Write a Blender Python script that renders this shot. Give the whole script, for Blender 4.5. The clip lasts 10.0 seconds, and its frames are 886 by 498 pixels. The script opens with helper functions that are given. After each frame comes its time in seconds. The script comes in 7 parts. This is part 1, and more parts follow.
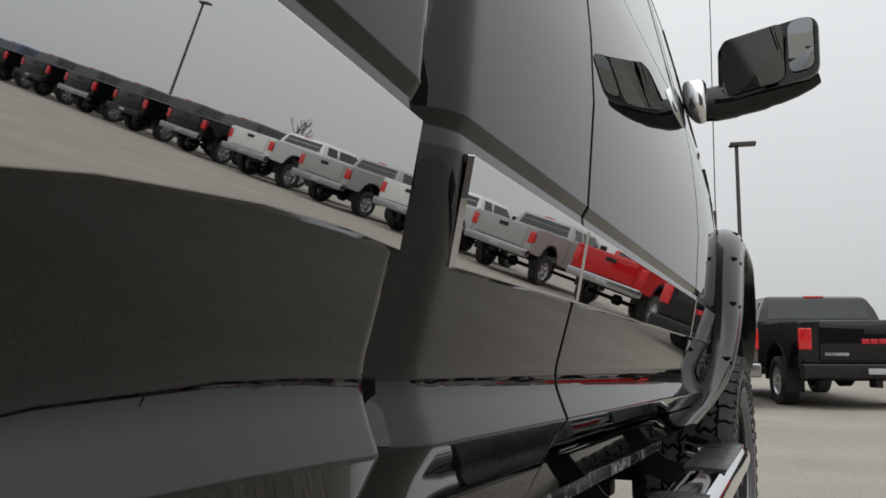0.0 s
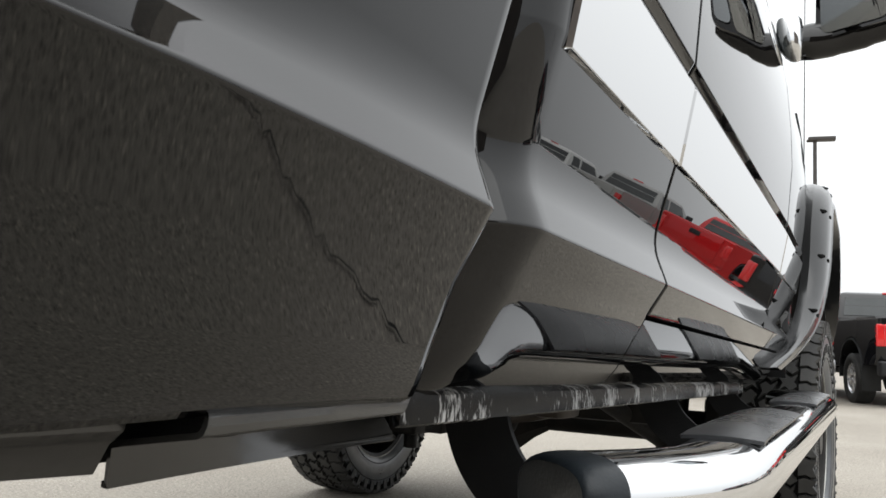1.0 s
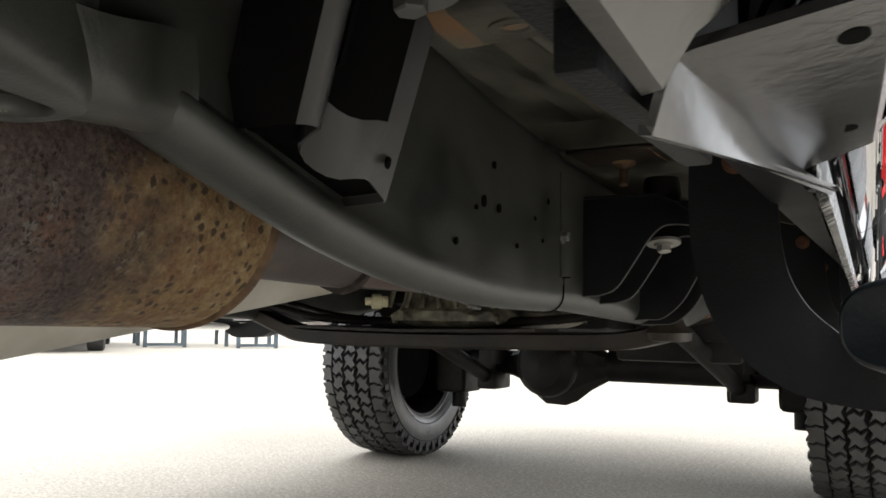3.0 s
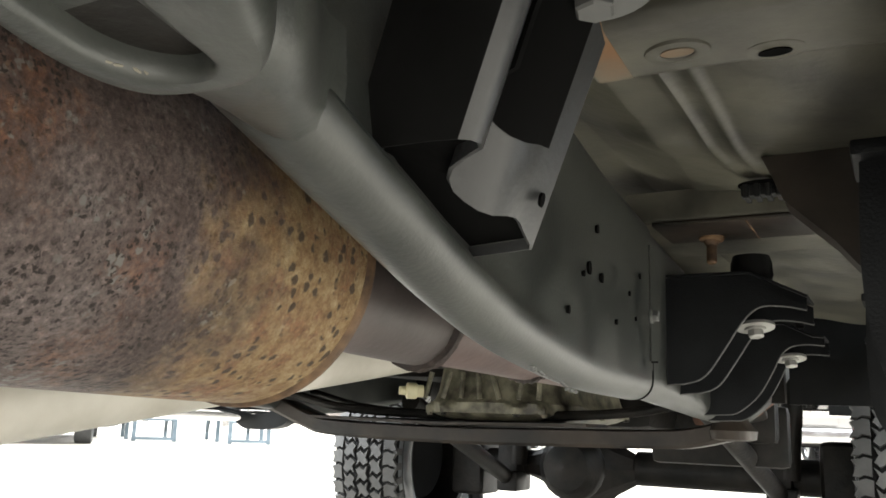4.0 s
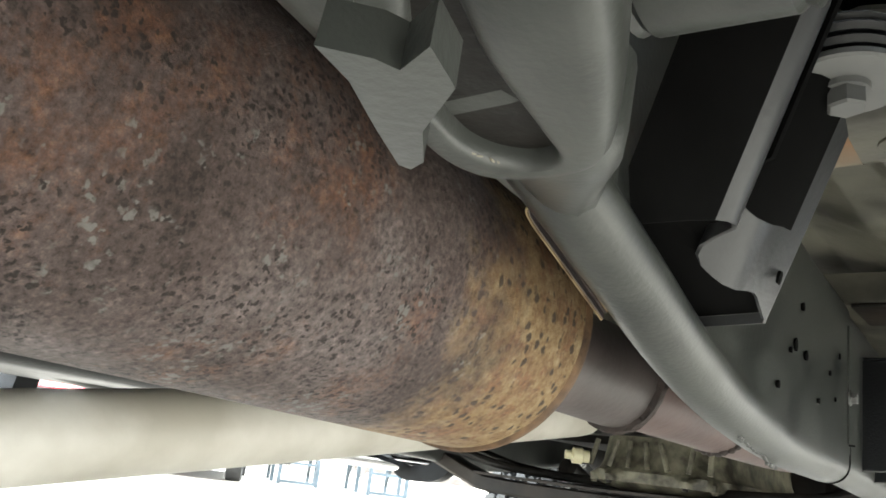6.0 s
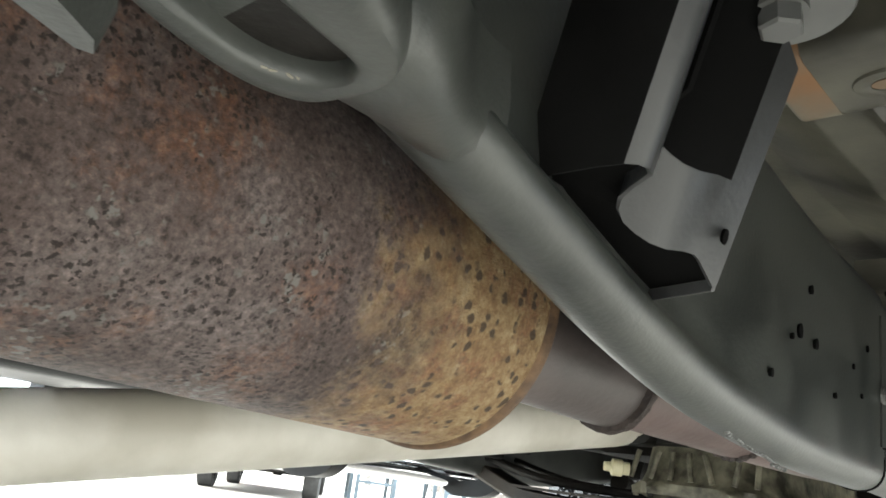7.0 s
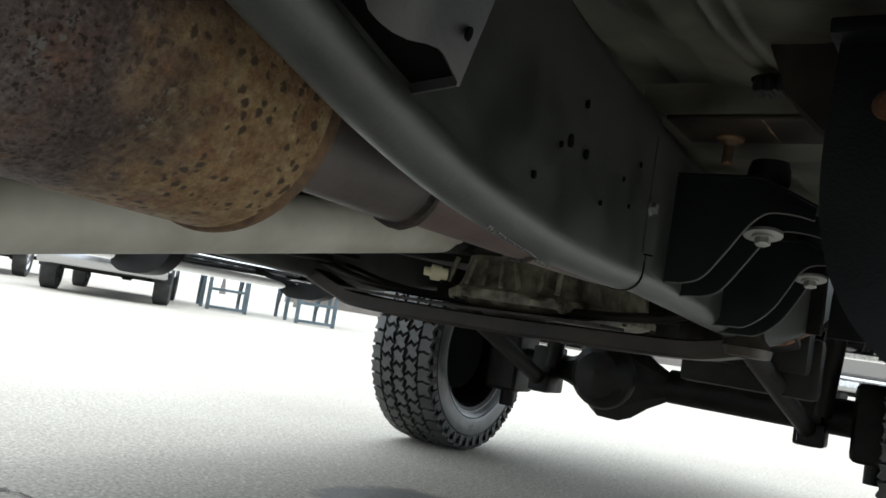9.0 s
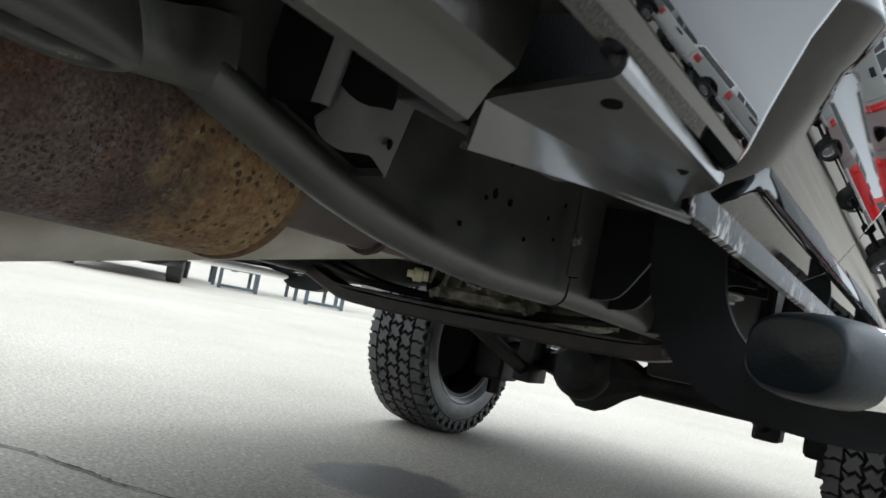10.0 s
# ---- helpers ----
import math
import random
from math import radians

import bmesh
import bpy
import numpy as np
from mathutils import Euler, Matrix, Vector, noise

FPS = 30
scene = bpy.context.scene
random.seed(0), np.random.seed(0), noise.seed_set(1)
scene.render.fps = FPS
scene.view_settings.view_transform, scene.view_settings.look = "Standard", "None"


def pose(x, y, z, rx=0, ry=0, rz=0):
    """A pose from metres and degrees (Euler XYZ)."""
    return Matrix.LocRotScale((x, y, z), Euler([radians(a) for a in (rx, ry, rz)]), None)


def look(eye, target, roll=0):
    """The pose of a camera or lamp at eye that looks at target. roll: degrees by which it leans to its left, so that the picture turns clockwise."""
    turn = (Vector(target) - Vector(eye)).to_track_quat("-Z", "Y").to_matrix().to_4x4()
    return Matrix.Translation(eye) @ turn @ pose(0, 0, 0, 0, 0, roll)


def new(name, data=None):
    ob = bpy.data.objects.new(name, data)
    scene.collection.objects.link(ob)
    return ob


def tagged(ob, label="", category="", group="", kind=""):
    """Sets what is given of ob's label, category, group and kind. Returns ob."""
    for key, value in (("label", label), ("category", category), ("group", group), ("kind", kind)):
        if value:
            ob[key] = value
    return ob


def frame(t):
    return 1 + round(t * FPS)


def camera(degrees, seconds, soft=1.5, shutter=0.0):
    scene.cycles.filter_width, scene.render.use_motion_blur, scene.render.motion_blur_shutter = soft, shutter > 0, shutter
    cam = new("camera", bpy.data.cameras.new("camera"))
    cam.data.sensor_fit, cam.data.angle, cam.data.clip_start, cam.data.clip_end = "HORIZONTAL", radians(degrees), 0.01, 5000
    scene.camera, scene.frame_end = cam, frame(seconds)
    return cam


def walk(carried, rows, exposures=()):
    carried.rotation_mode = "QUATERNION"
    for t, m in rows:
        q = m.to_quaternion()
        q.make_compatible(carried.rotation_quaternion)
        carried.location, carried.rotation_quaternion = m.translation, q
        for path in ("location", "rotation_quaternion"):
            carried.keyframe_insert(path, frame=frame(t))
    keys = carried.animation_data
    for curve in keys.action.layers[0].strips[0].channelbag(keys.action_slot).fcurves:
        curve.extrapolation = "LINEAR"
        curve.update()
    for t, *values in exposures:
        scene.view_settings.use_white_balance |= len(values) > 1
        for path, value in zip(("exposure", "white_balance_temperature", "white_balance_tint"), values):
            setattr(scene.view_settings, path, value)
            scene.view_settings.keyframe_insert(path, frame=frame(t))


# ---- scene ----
cam = camera(55.9, 10.0, soft=1.6, shutter=0.12)
PATH = [
    (0, (0.009, 0.337, 0.834), (-0.835, 2.135, 1.068), 0.1),
    (0.5, (-0.01, 0.351, 0.751), (-0.909, 2.119, 1.012), 1.5),
    (1, (-0.039, 0.366, 0.692), (-1.019, 2.097, 0.902), 2.4),
    (1.5, (-0.069, 0.369, 0.659), (-1.066, 2.095, 0.81), 2.5),
    (2, (-0.119, 0.408, 0.616), (-1.092, 2.152, 0.712), 1.8),
    (2.5, (-0.212, 0.417, 0.583), (-1.18, 2.164, 0.698), 0.1),
    (3, (-0.299, 0.407, 0.566), (-1.269, 2.148, 0.737), 0.8),
    (4.3, (-0.458, 0.461, 0.543), (-1.402, 2.167, 0.991), 2.3),
    (4.5, (-0.466, 0.456, 0.54), (-1.415, 2.156, 0.998), 3.1),
    (5, (-0.482, 0.422, 0.536), (-1.443, 2.107, 1.028), 4.2),
    (5.5, (-0.481, 0.377, 0.529), (-1.504, 2.015, 1.05), 5.9),
    (5.7, (-0.471, 0.364, 0.533), (-1.581, 1.945, 1.05), 6.8),
    (6.8, (-0.436, 0.457, 0.522), (-1.794, 1.82, 1.07), 8.1),
    (7, (-0.418, 0.484, 0.527), (-1.781, 1.845, 1.067), 7.9),
    (7.5, (-0.391, 0.536, 0.525), (-1.732, 1.952, 0.969), 8.1),
    (8, (-0.386, 0.561, 0.523), (-1.625, 2.081, 0.915), 7.9),
    (8.5, (-0.381, 0.57, 0.515), (-1.511, 2.192, 0.815), 7.6),
    (9, (-0.349, 0.505, 0.511), (-1.458, 2.162, 0.677), 9.2),
    (9.5, (-0.311, 0.412, 0.516), (-1.419, 2.071, 0.649), 10.8),
    (10, (-0.171, 0.354, 0.555), (-1.301, 2.0, 0.679), 11.1),
]
EXPOSURES = [(0, -0.08, 6450, 8.0), (0.6, 0.28, 6450, 8.0), (1.0, 0.74, 6450, 8.0), (1.4, 0.93, 6450, 8.0), (2.0, 0.87, 6450, 8.0), (2.5, 1.18, 6450, 8.0), (3.0, 1.78, 6400, 8.0), (3.6, 2.7, 6350, 7.0), (4.5, 3.56, 6200, 5.0), (5.5, 3.62, 6100, 4.0), (7.0, 3.42, 6000, 3.0), (7.5, 3.12, 6000, 3.0), (8.3, 2.63, 5950, 3.0), (8.6, 2.30, 5900, 3.0), (9.0, 1.58, 5850, 3.0), (9.5, 1.15, 5850, 3.0), (10.0, 1.3, 5900, 4.0)]
walk(cam, [(t, look(eye, target, roll)) for t, eye, target, roll in PATH], EXPOSURES)

# ---- light: an overcast winter sky ----
world = bpy.data.worlds.new("overcast")
scene.world = world
world.use_nodes = True
wn = world.node_tree.nodes
sky = wn.new("ShaderNodeTexSky")
sky.sky_type = "NISHITA"
sky.sun_disc = False
sky.sun_elevation, sky.sun_rotation = radians(62), radians(140)
sky.air_density, sky.dust_density, sky.ozone_density = 1.0, 1.0, 1.0
hsv = wn.new("ShaderNodeHueSaturation")
hsv.inputs["Saturation"].default_value = 0.10
cloud = wn.new("ShaderNodeMix")
cloud.data_type = "RGBA"
cloud.inputs[0].default_value = 0.88
# an even cloud deck, three times as bright overhead as at the horizon
deck = wn.new("ShaderNodeValToRGB")
deck.color_ramp.elements[0].position, deck.color_ramp.elements[0].color = 0.0, (0.335, 0.338, 0.346, 1)
deck.color_ramp.elements[1].position, deck.color_ramp.elements[1].color = 1.0, (0.98, 0.985, 1.0, 1)
height = wn.new("ShaderNodeSeparateXYZ")
aim = wn.new("ShaderNodeTexCoord")
lift = wn.new("ShaderNodeVectorMath")
lift.operation = "SCALE"
lift.inputs["Scale"].default_value = 10.4
world.node_tree.links.new(aim.outputs["Generated"], height.inputs[0])
world.node_tree.links.new(height.outputs["Z"], deck.inputs["Fac"])
world.node_tree.links.new(deck.outputs["Color"], lift.inputs[0])
world.node_tree.links.new(lift.outputs[0], cloud.inputs[7])
world.node_tree.links.new(sky.outputs[0], hsv.inputs["Color"])
world.node_tree.links.new(hsv.outputs[0], cloud.inputs[6])
world.node_tree.links.new(cloud.outputs[2], wn["Background"].inputs["Color"])
wn["Background"].inputs["Strength"].default_value = 0.15
sun_data = bpy.data.lights.new("sun", "SUN")
sun_data.energy, sun_data.angle, sun_data.color = 0.5, radians(70), (1.0, 0.97, 0.93)
sun = new("sun", sun_data)
sun.matrix_world = look((20 * math.sin(radians(140)), 20 * math.cos(radians(140)), 22), (0, 0, 0))


# ---- materials ----
def node_material(name):
    m = bpy.data.materials.new(name)
    m.use_nodes = True
    return m, m.node_tree.nodes, m.node_tree.links, m.node_tree.nodes["Principled BSDF"]


def surface(name, base, other=None, scale=12.0, rough=0.5, metal=0.0, coat=0.0, bump=0.0, bump_scale=80.0, rough_var=0.12, detail=6.0, lo=0.35, hi=0.65, spec=0.5):
    """A surface with broad colour variation, uneven gloss and fine relief."""
    m, n, l, b = node_material(name)
    co = n.new("ShaderNodeTexCoord")
    a = n.new("ShaderNodeTexNoise")
    a.inputs["Scale"].default_value, a.inputs["Detail"].default_value = scale, detail
    l.new(co.outputs["Object"], a.inputs["Vector"])
    ramp = n.new("ShaderNodeValToRGB")
    ramp.color_ramp.elements[0].position, ramp.color_ramp.elements[1].position = lo, hi
    ramp.color_ramp.elements[0].color = (*base, 1)
    ramp.color_ramp.elements[1].color = (*(other or base), 1)
    l.new(a.outputs["Fac"], ramp.inputs["Fac"])
    l.new(ramp.outputs["Color"], b.inputs["Base Color"])
    r = n.new("ShaderNodeMapRange")
    r.inputs["To Min"].default_value, r.inputs["To Max"].default_value = max(0.01, rough - rough_var), min(1, rough + rough_var)
    l.new(a.outputs["Fac"], r.inputs["Value"])
    l.new(r.outputs["Result"], b.inputs["Roughness"])
    b.inputs["Metallic"].default_value = metal
    b.inputs["Coat Weight"].default_value = coat
    b.inputs["Coat Roughness"].default_value = 0.02
    b.inputs["Specular IOR Level"].default_value = spec
    if bump:
        f = n.new("ShaderNodeTexNoise")
        f.inputs["Scale"].default_value, f.inputs["Detail"].default_value = bump_scale, 4
        l.new(co.outputs["Object"], f.inputs["Vector"])
        k = n.new("ShaderNodeBump")
        k.inputs["Strength"].default_value, k.inputs["Distance"].default_value = bump, 0.004
        l.new(f.outputs["Fac"], k.inputs["Height"])
        l.new(k.outputs["Normal"], b.inputs["Normal"])
    return m


def gloss_paint(name, base, coloured=False):
    """Clear-coated car paint; coloured takes the object's own colour."""
    m, n, l, b = node_material(name)
    b.inputs["Base Color"].default_value = (*base, 1)
    b.inputs["Roughness"].default_value = 0.28
    b.inputs["Coat Weight"].default_value = 1.0
    b.inputs["Coat Roughness"].default_value = 0.012
    b.inputs["Coat IOR"].default_value = 1.52
    b.inputs["Specular IOR Level"].default_value = 0.0
    if coloured:
        info = n.new("ShaderNodeObjectInfo")
        l.new(info.outputs["Color"], b.inputs["Base Color"])
    else:
        co = n.new("ShaderNodeTexCoord")
        a = n.new("ShaderNodeTexNoise")
        a.inputs["Scale"].default_value, a.inputs["Detail"].default_value = 7, 8
        l.new(co.outputs["Object"], a.inputs["Vector"])
        r = n.new("ShaderNodeMapRange")
        r.inputs["From Min"].default_value, r.inputs["From Max"].default_value = 0.4, 0.75
        r.inputs["To Min"].default_value, r.inputs["To Max"].default_value = 0.004, 0.022
        l.new(a.outputs["Fac"], r.inputs["Value"])
        l.new(r.outputs["Result"], b.inputs["Coat Roughness"])
    return m


def mirror_metal(name, base, rough):
    m, n, l, b = node_material(name)
    b.inputs["Base Color"].default_value = (*base, 1)
    b.inputs["Metallic"].default_value = 1
    co = n.new("ShaderNodeTexCoord")
    a = n.new("ShaderNodeTexNoise")
    a.inputs["Scale"].default_value = 9
    l.new(co.outputs["Object"], a.inputs["Vector"])
    r = n.new("ShaderNodeMapRange")
    r.inputs["To Min"].default_value, r.inputs["To Max"].default_value = rough * 0.4, rough * 1.6
    l.new(a.outputs["Fac"], r.inputs["Value"])
    l.new(r.outputs["Result"], b.inputs["Roughness"])
    return m


def rust_shell():
    """The muffler: grey-brown scale, orange blotches, an ochre forward end freckled with dark spots."""
    m, n, l, b = node_material("rusted_steel")
    co = n.new("ShaderNodeTexCoord")

    def noise_of(scale, detail, rough=0.6):
        a = n.new("ShaderNodeTexNoise")
        a.inputs["Scale"].default_value, a.inputs["Detail"].default_value, a.inputs["Roughness"].default_value = scale, detail, rough
        l.new(co.outputs["Object"], a.inputs["Vector"])
        return a.outputs["Fac"]

    def ramp_of(fac, stops):
        r = n.new("ShaderNodeValToRGB")
        e = r.color_ramp.elements
        while len(e) < len(stops):
            e.new(0.5)
        for el, (p, c) in zip(e, stops):
            el.position, el.color = p, (*c, 1)
        l.new(fac, r.inputs["Fac"])
        return r.outputs["Color"]

    def mixed(fac, a, c):
        x = n.new("ShaderNodeMix")
        x.data_type = "RGBA"
        l.new(fac, x.inputs[0])
        l.new(a, x.inputs[6])
        l.new(c, x.inputs[7])
        return x.outputs[2]

    def product(a, c):
        x = n.new("ShaderNodeMix")
        x.data_type, x.blend_type = "RGBA", "MULTIPLY"
        x.inputs[0].default_value = 1.0
        l.new(a, x.inputs[6])
        l.new(c, x.inputs[7])
        return x.outputs[2]

    def cells(scale, wobble, seed):
        """Distance to scattered points, their outlines made ragged."""
        jit = n.new("ShaderNodeTexNoise")
        jit.inputs["Scale"].default_value, jit.inputs["Detail"].default_value = scale * 1.6, 5
        l.new(co.outputs["Object"], jit.inputs["Vector"])
        at = n.new("ShaderNodeVectorMath")
        at.operation = "MULTIPLY_ADD"
        at.inputs[1].default_value = (wobble,) * 3
        l.new(jit.outputs["Color"], at.inputs[0])
        move = n.new("ShaderNodeVectorMath")
        move.operation = "ADD"
        move.inputs[1].default_value = (seed, seed * 0.7, seed * 1.3)
        l.new(co.outputs["Object"], move.inputs[0])
        l.new(move.outputs[0], at.inputs[2])
        v = n.new("ShaderNodeTexVoronoi")
        v.inputs["Scale"].default_value = scale
        l.new(at.outputs[0], v.inputs["Vector"])
        return v.outputs["Distance"]

    def flat(c):
        x = n.new("ShaderNodeRGB")
        x.outputs[0].default_value = (*c, 1)
        return x.outputs[0]

    # mauve-grey scale, gritty, broken by dark and rust-red fields
    broad = ramp_of(noise_of(7, 7, 0.65), [(0.32, (0.052, 0.036, 0.030)), (0.47, (0.112, 0.083, 0.075)), (0.64, (0.185, 0.155, 0.147))])
    grit = ramp_of(noise_of(210, 5, 0.75), [(0.34, (0.30, 0.28, 0.27)), (0.46, (0.85, 0.84, 0.83)), (0.56, (1.15, 1.15, 1.15)), (0.70, (2.0, 1.95, 1.9))])
    scale_ = product(broad, grit)
    rusty = ramp_of(noise_of(170, 6, 0.75), [(0.34, (0.050, 0.022, 0.014)), (0.48, (0.18, 0.072, 0.036)), (0.60, (0.32, 0.150, 0.072)), (0.72, (0.48, 0.30, 0.16))])
    bloom = ramp_of(noise_of(10, 10, 0.82), [(0.53, (0, 0, 0)), (0.70, (0.75, 0.75, 0.75))])
    crust = mixed(bloom, scale_, rusty)
    # flaked grey scabs, sparse, and dark pits, gathered in patches
    scab = product(ramp_of(cells(120, 0.012, 3.1), [(0.24, (1, 1, 1)), (0.36, (0, 0, 0))]), ramp_of(noise_of(15, 5, 0.7), [(0.53, (0, 0, 0)), (0.60, (0.9, 0.9, 0.9))]))
    crust = mixed(scab, crust, flat((0.21, 0.205, 0.19)))
    pit = product(ramp_of(cells(190, 0.008, 0.0), [(0.28, (1, 1, 1)), (0.40, (0, 0, 0))]), ramp_of(noise_of(18, 5, 0.7), [(0.43, (0, 0, 0)), (0.53, (0.95, 0.95, 0.95))]))
    body = mixed(pit, crust, flat((0.022, 0.015, 0.012)))
    # burnt ochre with discrete brown spots
    ochre = ramp_of(noise_of(60, 10, 0.82), [(0.33, (0.10, 0.050, 0.022)), (0.45, (0.25, 0.155, 0.070)), (0.58, (0.39, 0.285, 0.150)), (0.70, (0.60, 0.50, 0.33))])
    spots = product(ramp_of(cells(78, 0.010, 1.7), [(0.25, (1, 1, 1)), (0.36, (0, 0, 0))]), ramp_of(noise_of(30, 2), [(0.42, (0, 0, 0)), (0.48, (0.92, 0.92, 0.92))]))
    ochre = mixed(ramp_of(noise_of(24, 9, 0.8), [(0.50, (0, 0, 0)), (0.60, (0.75, 0.75, 0.75))]), ochre, rusty)
    freckled = mixed(spots, ochre, flat((0.050, 0.033, 0.020)))
    sep = n.new("ShaderNodeSeparateXYZ")
    l.new(co.outputs["Object"], sep.inputs[0])
    add = n.new("ShaderNodeMath")
    add.operation = "MULTIPLY_ADD"
    add.inputs[1].default_value = 0.34
    l.new(noise_of(14, 8, 0.7), add.inputs[0])
    l.new(sep.outputs["Y"], add.inputs[2])
    # the forward end of the shell has burnt to ochre
    where = n.new("ShaderNodeMapRange")
    where.inputs["From Min"].default_value, where.inputs["From Max"].default_value = OCHRE0, OCHRE0 + 0.09
    l.new(add.outputs[0], where.inputs["Value"])
    col = mixed(where.outputs["Result"], body, freckled)
    l.new(col, b.inputs["Base Color"])
    b.inputs["Roughness"].default_value = 0.55
    b.inputs["Specular IOR Level"].default_value = 0.35
    bump = n.new("ShaderNodeBump")
    bump.inputs["Strength"].default_value, bump.inputs["Distance"].default_value = 0.8, 0.007
    l.new(noise_of(130, 8, 0.8), bump.inputs["Height"])
    l.new(bump.outputs["Normal"], b.inputs["Normal"])
    return m


OCHRE0 = 0.97
BLACK_PAINT = gloss_paint("black_clearcoat", (0.0025, 0.0025, 0.0028))
FLEET_PAINT = gloss_paint("fleet_paint", (0.5, 0.5, 0.5), coloured=True)
STAINLESS = mirror_metal("polished_stainless", (0.60, 0.60, 0.60), 0.012)
CHROME = mirror_metal("chrome", (0.82, 0.83, 0.84), 0.03)
GLASS_MIRROR = mirror_metal("mirror_glass", (0.42, 0.44, 0.45), 0.01)
# near-black for seals and seams; in holes and slots it stands for shade
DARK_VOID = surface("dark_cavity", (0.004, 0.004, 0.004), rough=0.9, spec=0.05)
ARM_STEEL = surface("satin_pressed_steel", (0.030, 0.031, 0.032), (0.055, 0.056, 0.058), scale=8, rough=0.36, bump=0.08, bump_scale=200)
PAN_ALLOY = surface("oily_pan_alloy", (0.035, 0.032, 0.022), (0.21, 0.20, 0.145), scale=30, rough=0.5, bump=0.4, bump_scale=90)
CROSS_BROWN = surface("oily_brown_steel", (0.010, 0.009, 0.008), (0.040, 0.031, 0.024), scale=11, rough=0.45, bump=0.2, bump_scale=60, spec=0.4)
OCHRE_EDGE = surface("ochre_strap", (0.16, 0.105, 0.055), (0.40, 0.30, 0.17), scale=40, rough=0.6, bump=0.2)
# black with shade put into its colour: tread grooves, the arm's rear wall
SHADED_BLACK = surface("shaded_black", (0.006, 0.006, 0.006), (0.012, 0.012, 0.012), rough=0.85, spec=0.1)
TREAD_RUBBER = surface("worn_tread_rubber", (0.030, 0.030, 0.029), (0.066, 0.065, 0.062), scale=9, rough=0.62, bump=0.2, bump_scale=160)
LOT_CHROME = mirror_metal("dull_bumper_chrome", (0.42, 0.42, 0.43), 0.16)
FRAME_BLACK = surface("frame_wax_black", (0.020, 0.0225, 0.0205), (0.048, 0.051, 0.046), scale=14, rough=0.40, spec=0.7, bump=0.09, bump_scale=260, detail=9)
POWDER_BLACK = surface("powder_coated_black", (0.006, 0.0065, 0.0075), (0.012, 0.013, 0.0145), scale=10, rough=0.5, spec=0.18, bump=0.2, bump_scale=400)
PLATE_BLACK = surface("dusty_gloss_black", (0.010, 0.010, 0.010), (0.030, 0.029, 0.026), scale=9, rough=0.24, spec=1.0, bump=0.06, bump_scale=120)
RUST = rust_shell()
RUST_SEAM = surface("rust_seam", (0.05, 0.028, 0.016), (0.20, 0.12, 0.06), scale=40, rough=0.7, bump=0.4, bump_scale=150)
PIPE = surface("heat_browned_pipe", (0.085, 0.055, 0.050), (0.14, 0.098, 0.088), scale=9, rough=0.5, bump=0.15, bump_scale=120)
PIPE_DARK = surface("heat_blackened_pipe", (0.055, 0.046, 0.044), (0.10, 0.082, 0.078), scale=9, rough=0.5, bump=0.15, bump_scale=120)
WELD = surface("burnt_weld", (0.018, 0.013, 0.012), (0.05, 0.035, 0.03), scale=60, rough=0.7, bump=0.6, bump_scale=250)
ALLOY = surface("dull_driveshaft_alloy", (0.44, 0.415, 0.35), (0.64, 0.615, 0.55), scale=7, rough=0.52, bump=0.08, bump_scale=60)
CASTING = surface("cast_alloy", (0.09, 0.082, 0.06), (0.24, 0.22, 0.165), scale=14, rough=0.55, bump=0.3, bump_scale=120)
GREASY = surface("greasy_iron", (0.004, 0.004, 0.0038), (0.017, 0.015, 0.013), scale=14, rough=0.5, spec=0.22, bump=0.35, bump_scale=70)
RUSTY_IRON = surface("rusty_iron", (0.05, 0.022, 0.013), (0.16, 0.07, 0.035), scale=22, rough=0.8, bump=0.4)
FLOOR_PAN = surface("dusty_sealed_floor_pan", (0.022, 0.021, 0.017), (0.125, 0.120, 0.094), scale=9, rough=0.42, bump=0.22, bump_scale=60, detail=10, lo=0.30, hi=0.62)
FLOOR_RUST = surface("stained_floor_rib", (0.15, 0.138, 0.105), (0.22, 0.11, 0.045), scale=8, rough=0.6, lo=0.52, hi=0.7, bump=0.2)
ZINC = surface("dull_zinc", (0.30, 0.30, 0.28), (0.42, 0.42, 0.40), scale=20, rough=0.42, metal=0.6)
WASHER = surface("grey_phosphate", (0.10, 0.102, 0.10), (0.15, 0.152, 0.147), scale=12, rough=0.55)
RUBBER = surface("tyre_rubber", (0.016, 0.016, 0.016), (0.045, 0.044, 0.042), scale=7, rough=0.72, bump=0.25, bump_scale=130)
SIDEWALL = surface("sidewall_rubber", (0.055, 0.060, 0.066), (0.12, 0.127, 0.135), scale=9, rough=0.32, spec=0.7, bump=0.15, bump_scale=60)
BLACK_PLASTIC = surface("black_plastic", (0.009, 0.0095, 0.010), (0.016, 0.017, 0.018), scale=9, rough=0.42, spec=0.35, bump=0.15, bump_scale=300)
CAP_PLASTIC = surface("charcoal_end_cap", (0.007, 0.0095, 0.012), (0.014, 0.0185, 0.023), scale=9, rough=0.36, spec=0.35, bump=0.1, bump_scale=300)
FLARE_PLASTIC = surface("gloss_black_flare", (0.008, 0.0085, 0.009), (0.014, 0.015, 0.016), scale=12, rough=0.18, rough_var=0.06, spec=0.7)
STEP_PAD = surface("grey_step_pad", (0.020, 0.021, 0.023), (0.036, 0.037, 0.040), scale=14, rough=0.28, bump=0.1, bump_scale=200)
YELLOW_PLASTIC = surface("cream_plastic", (0.55, 0.52, 0.33), (0.62, 0.58, 0.40), scale=9, rough=0.4)
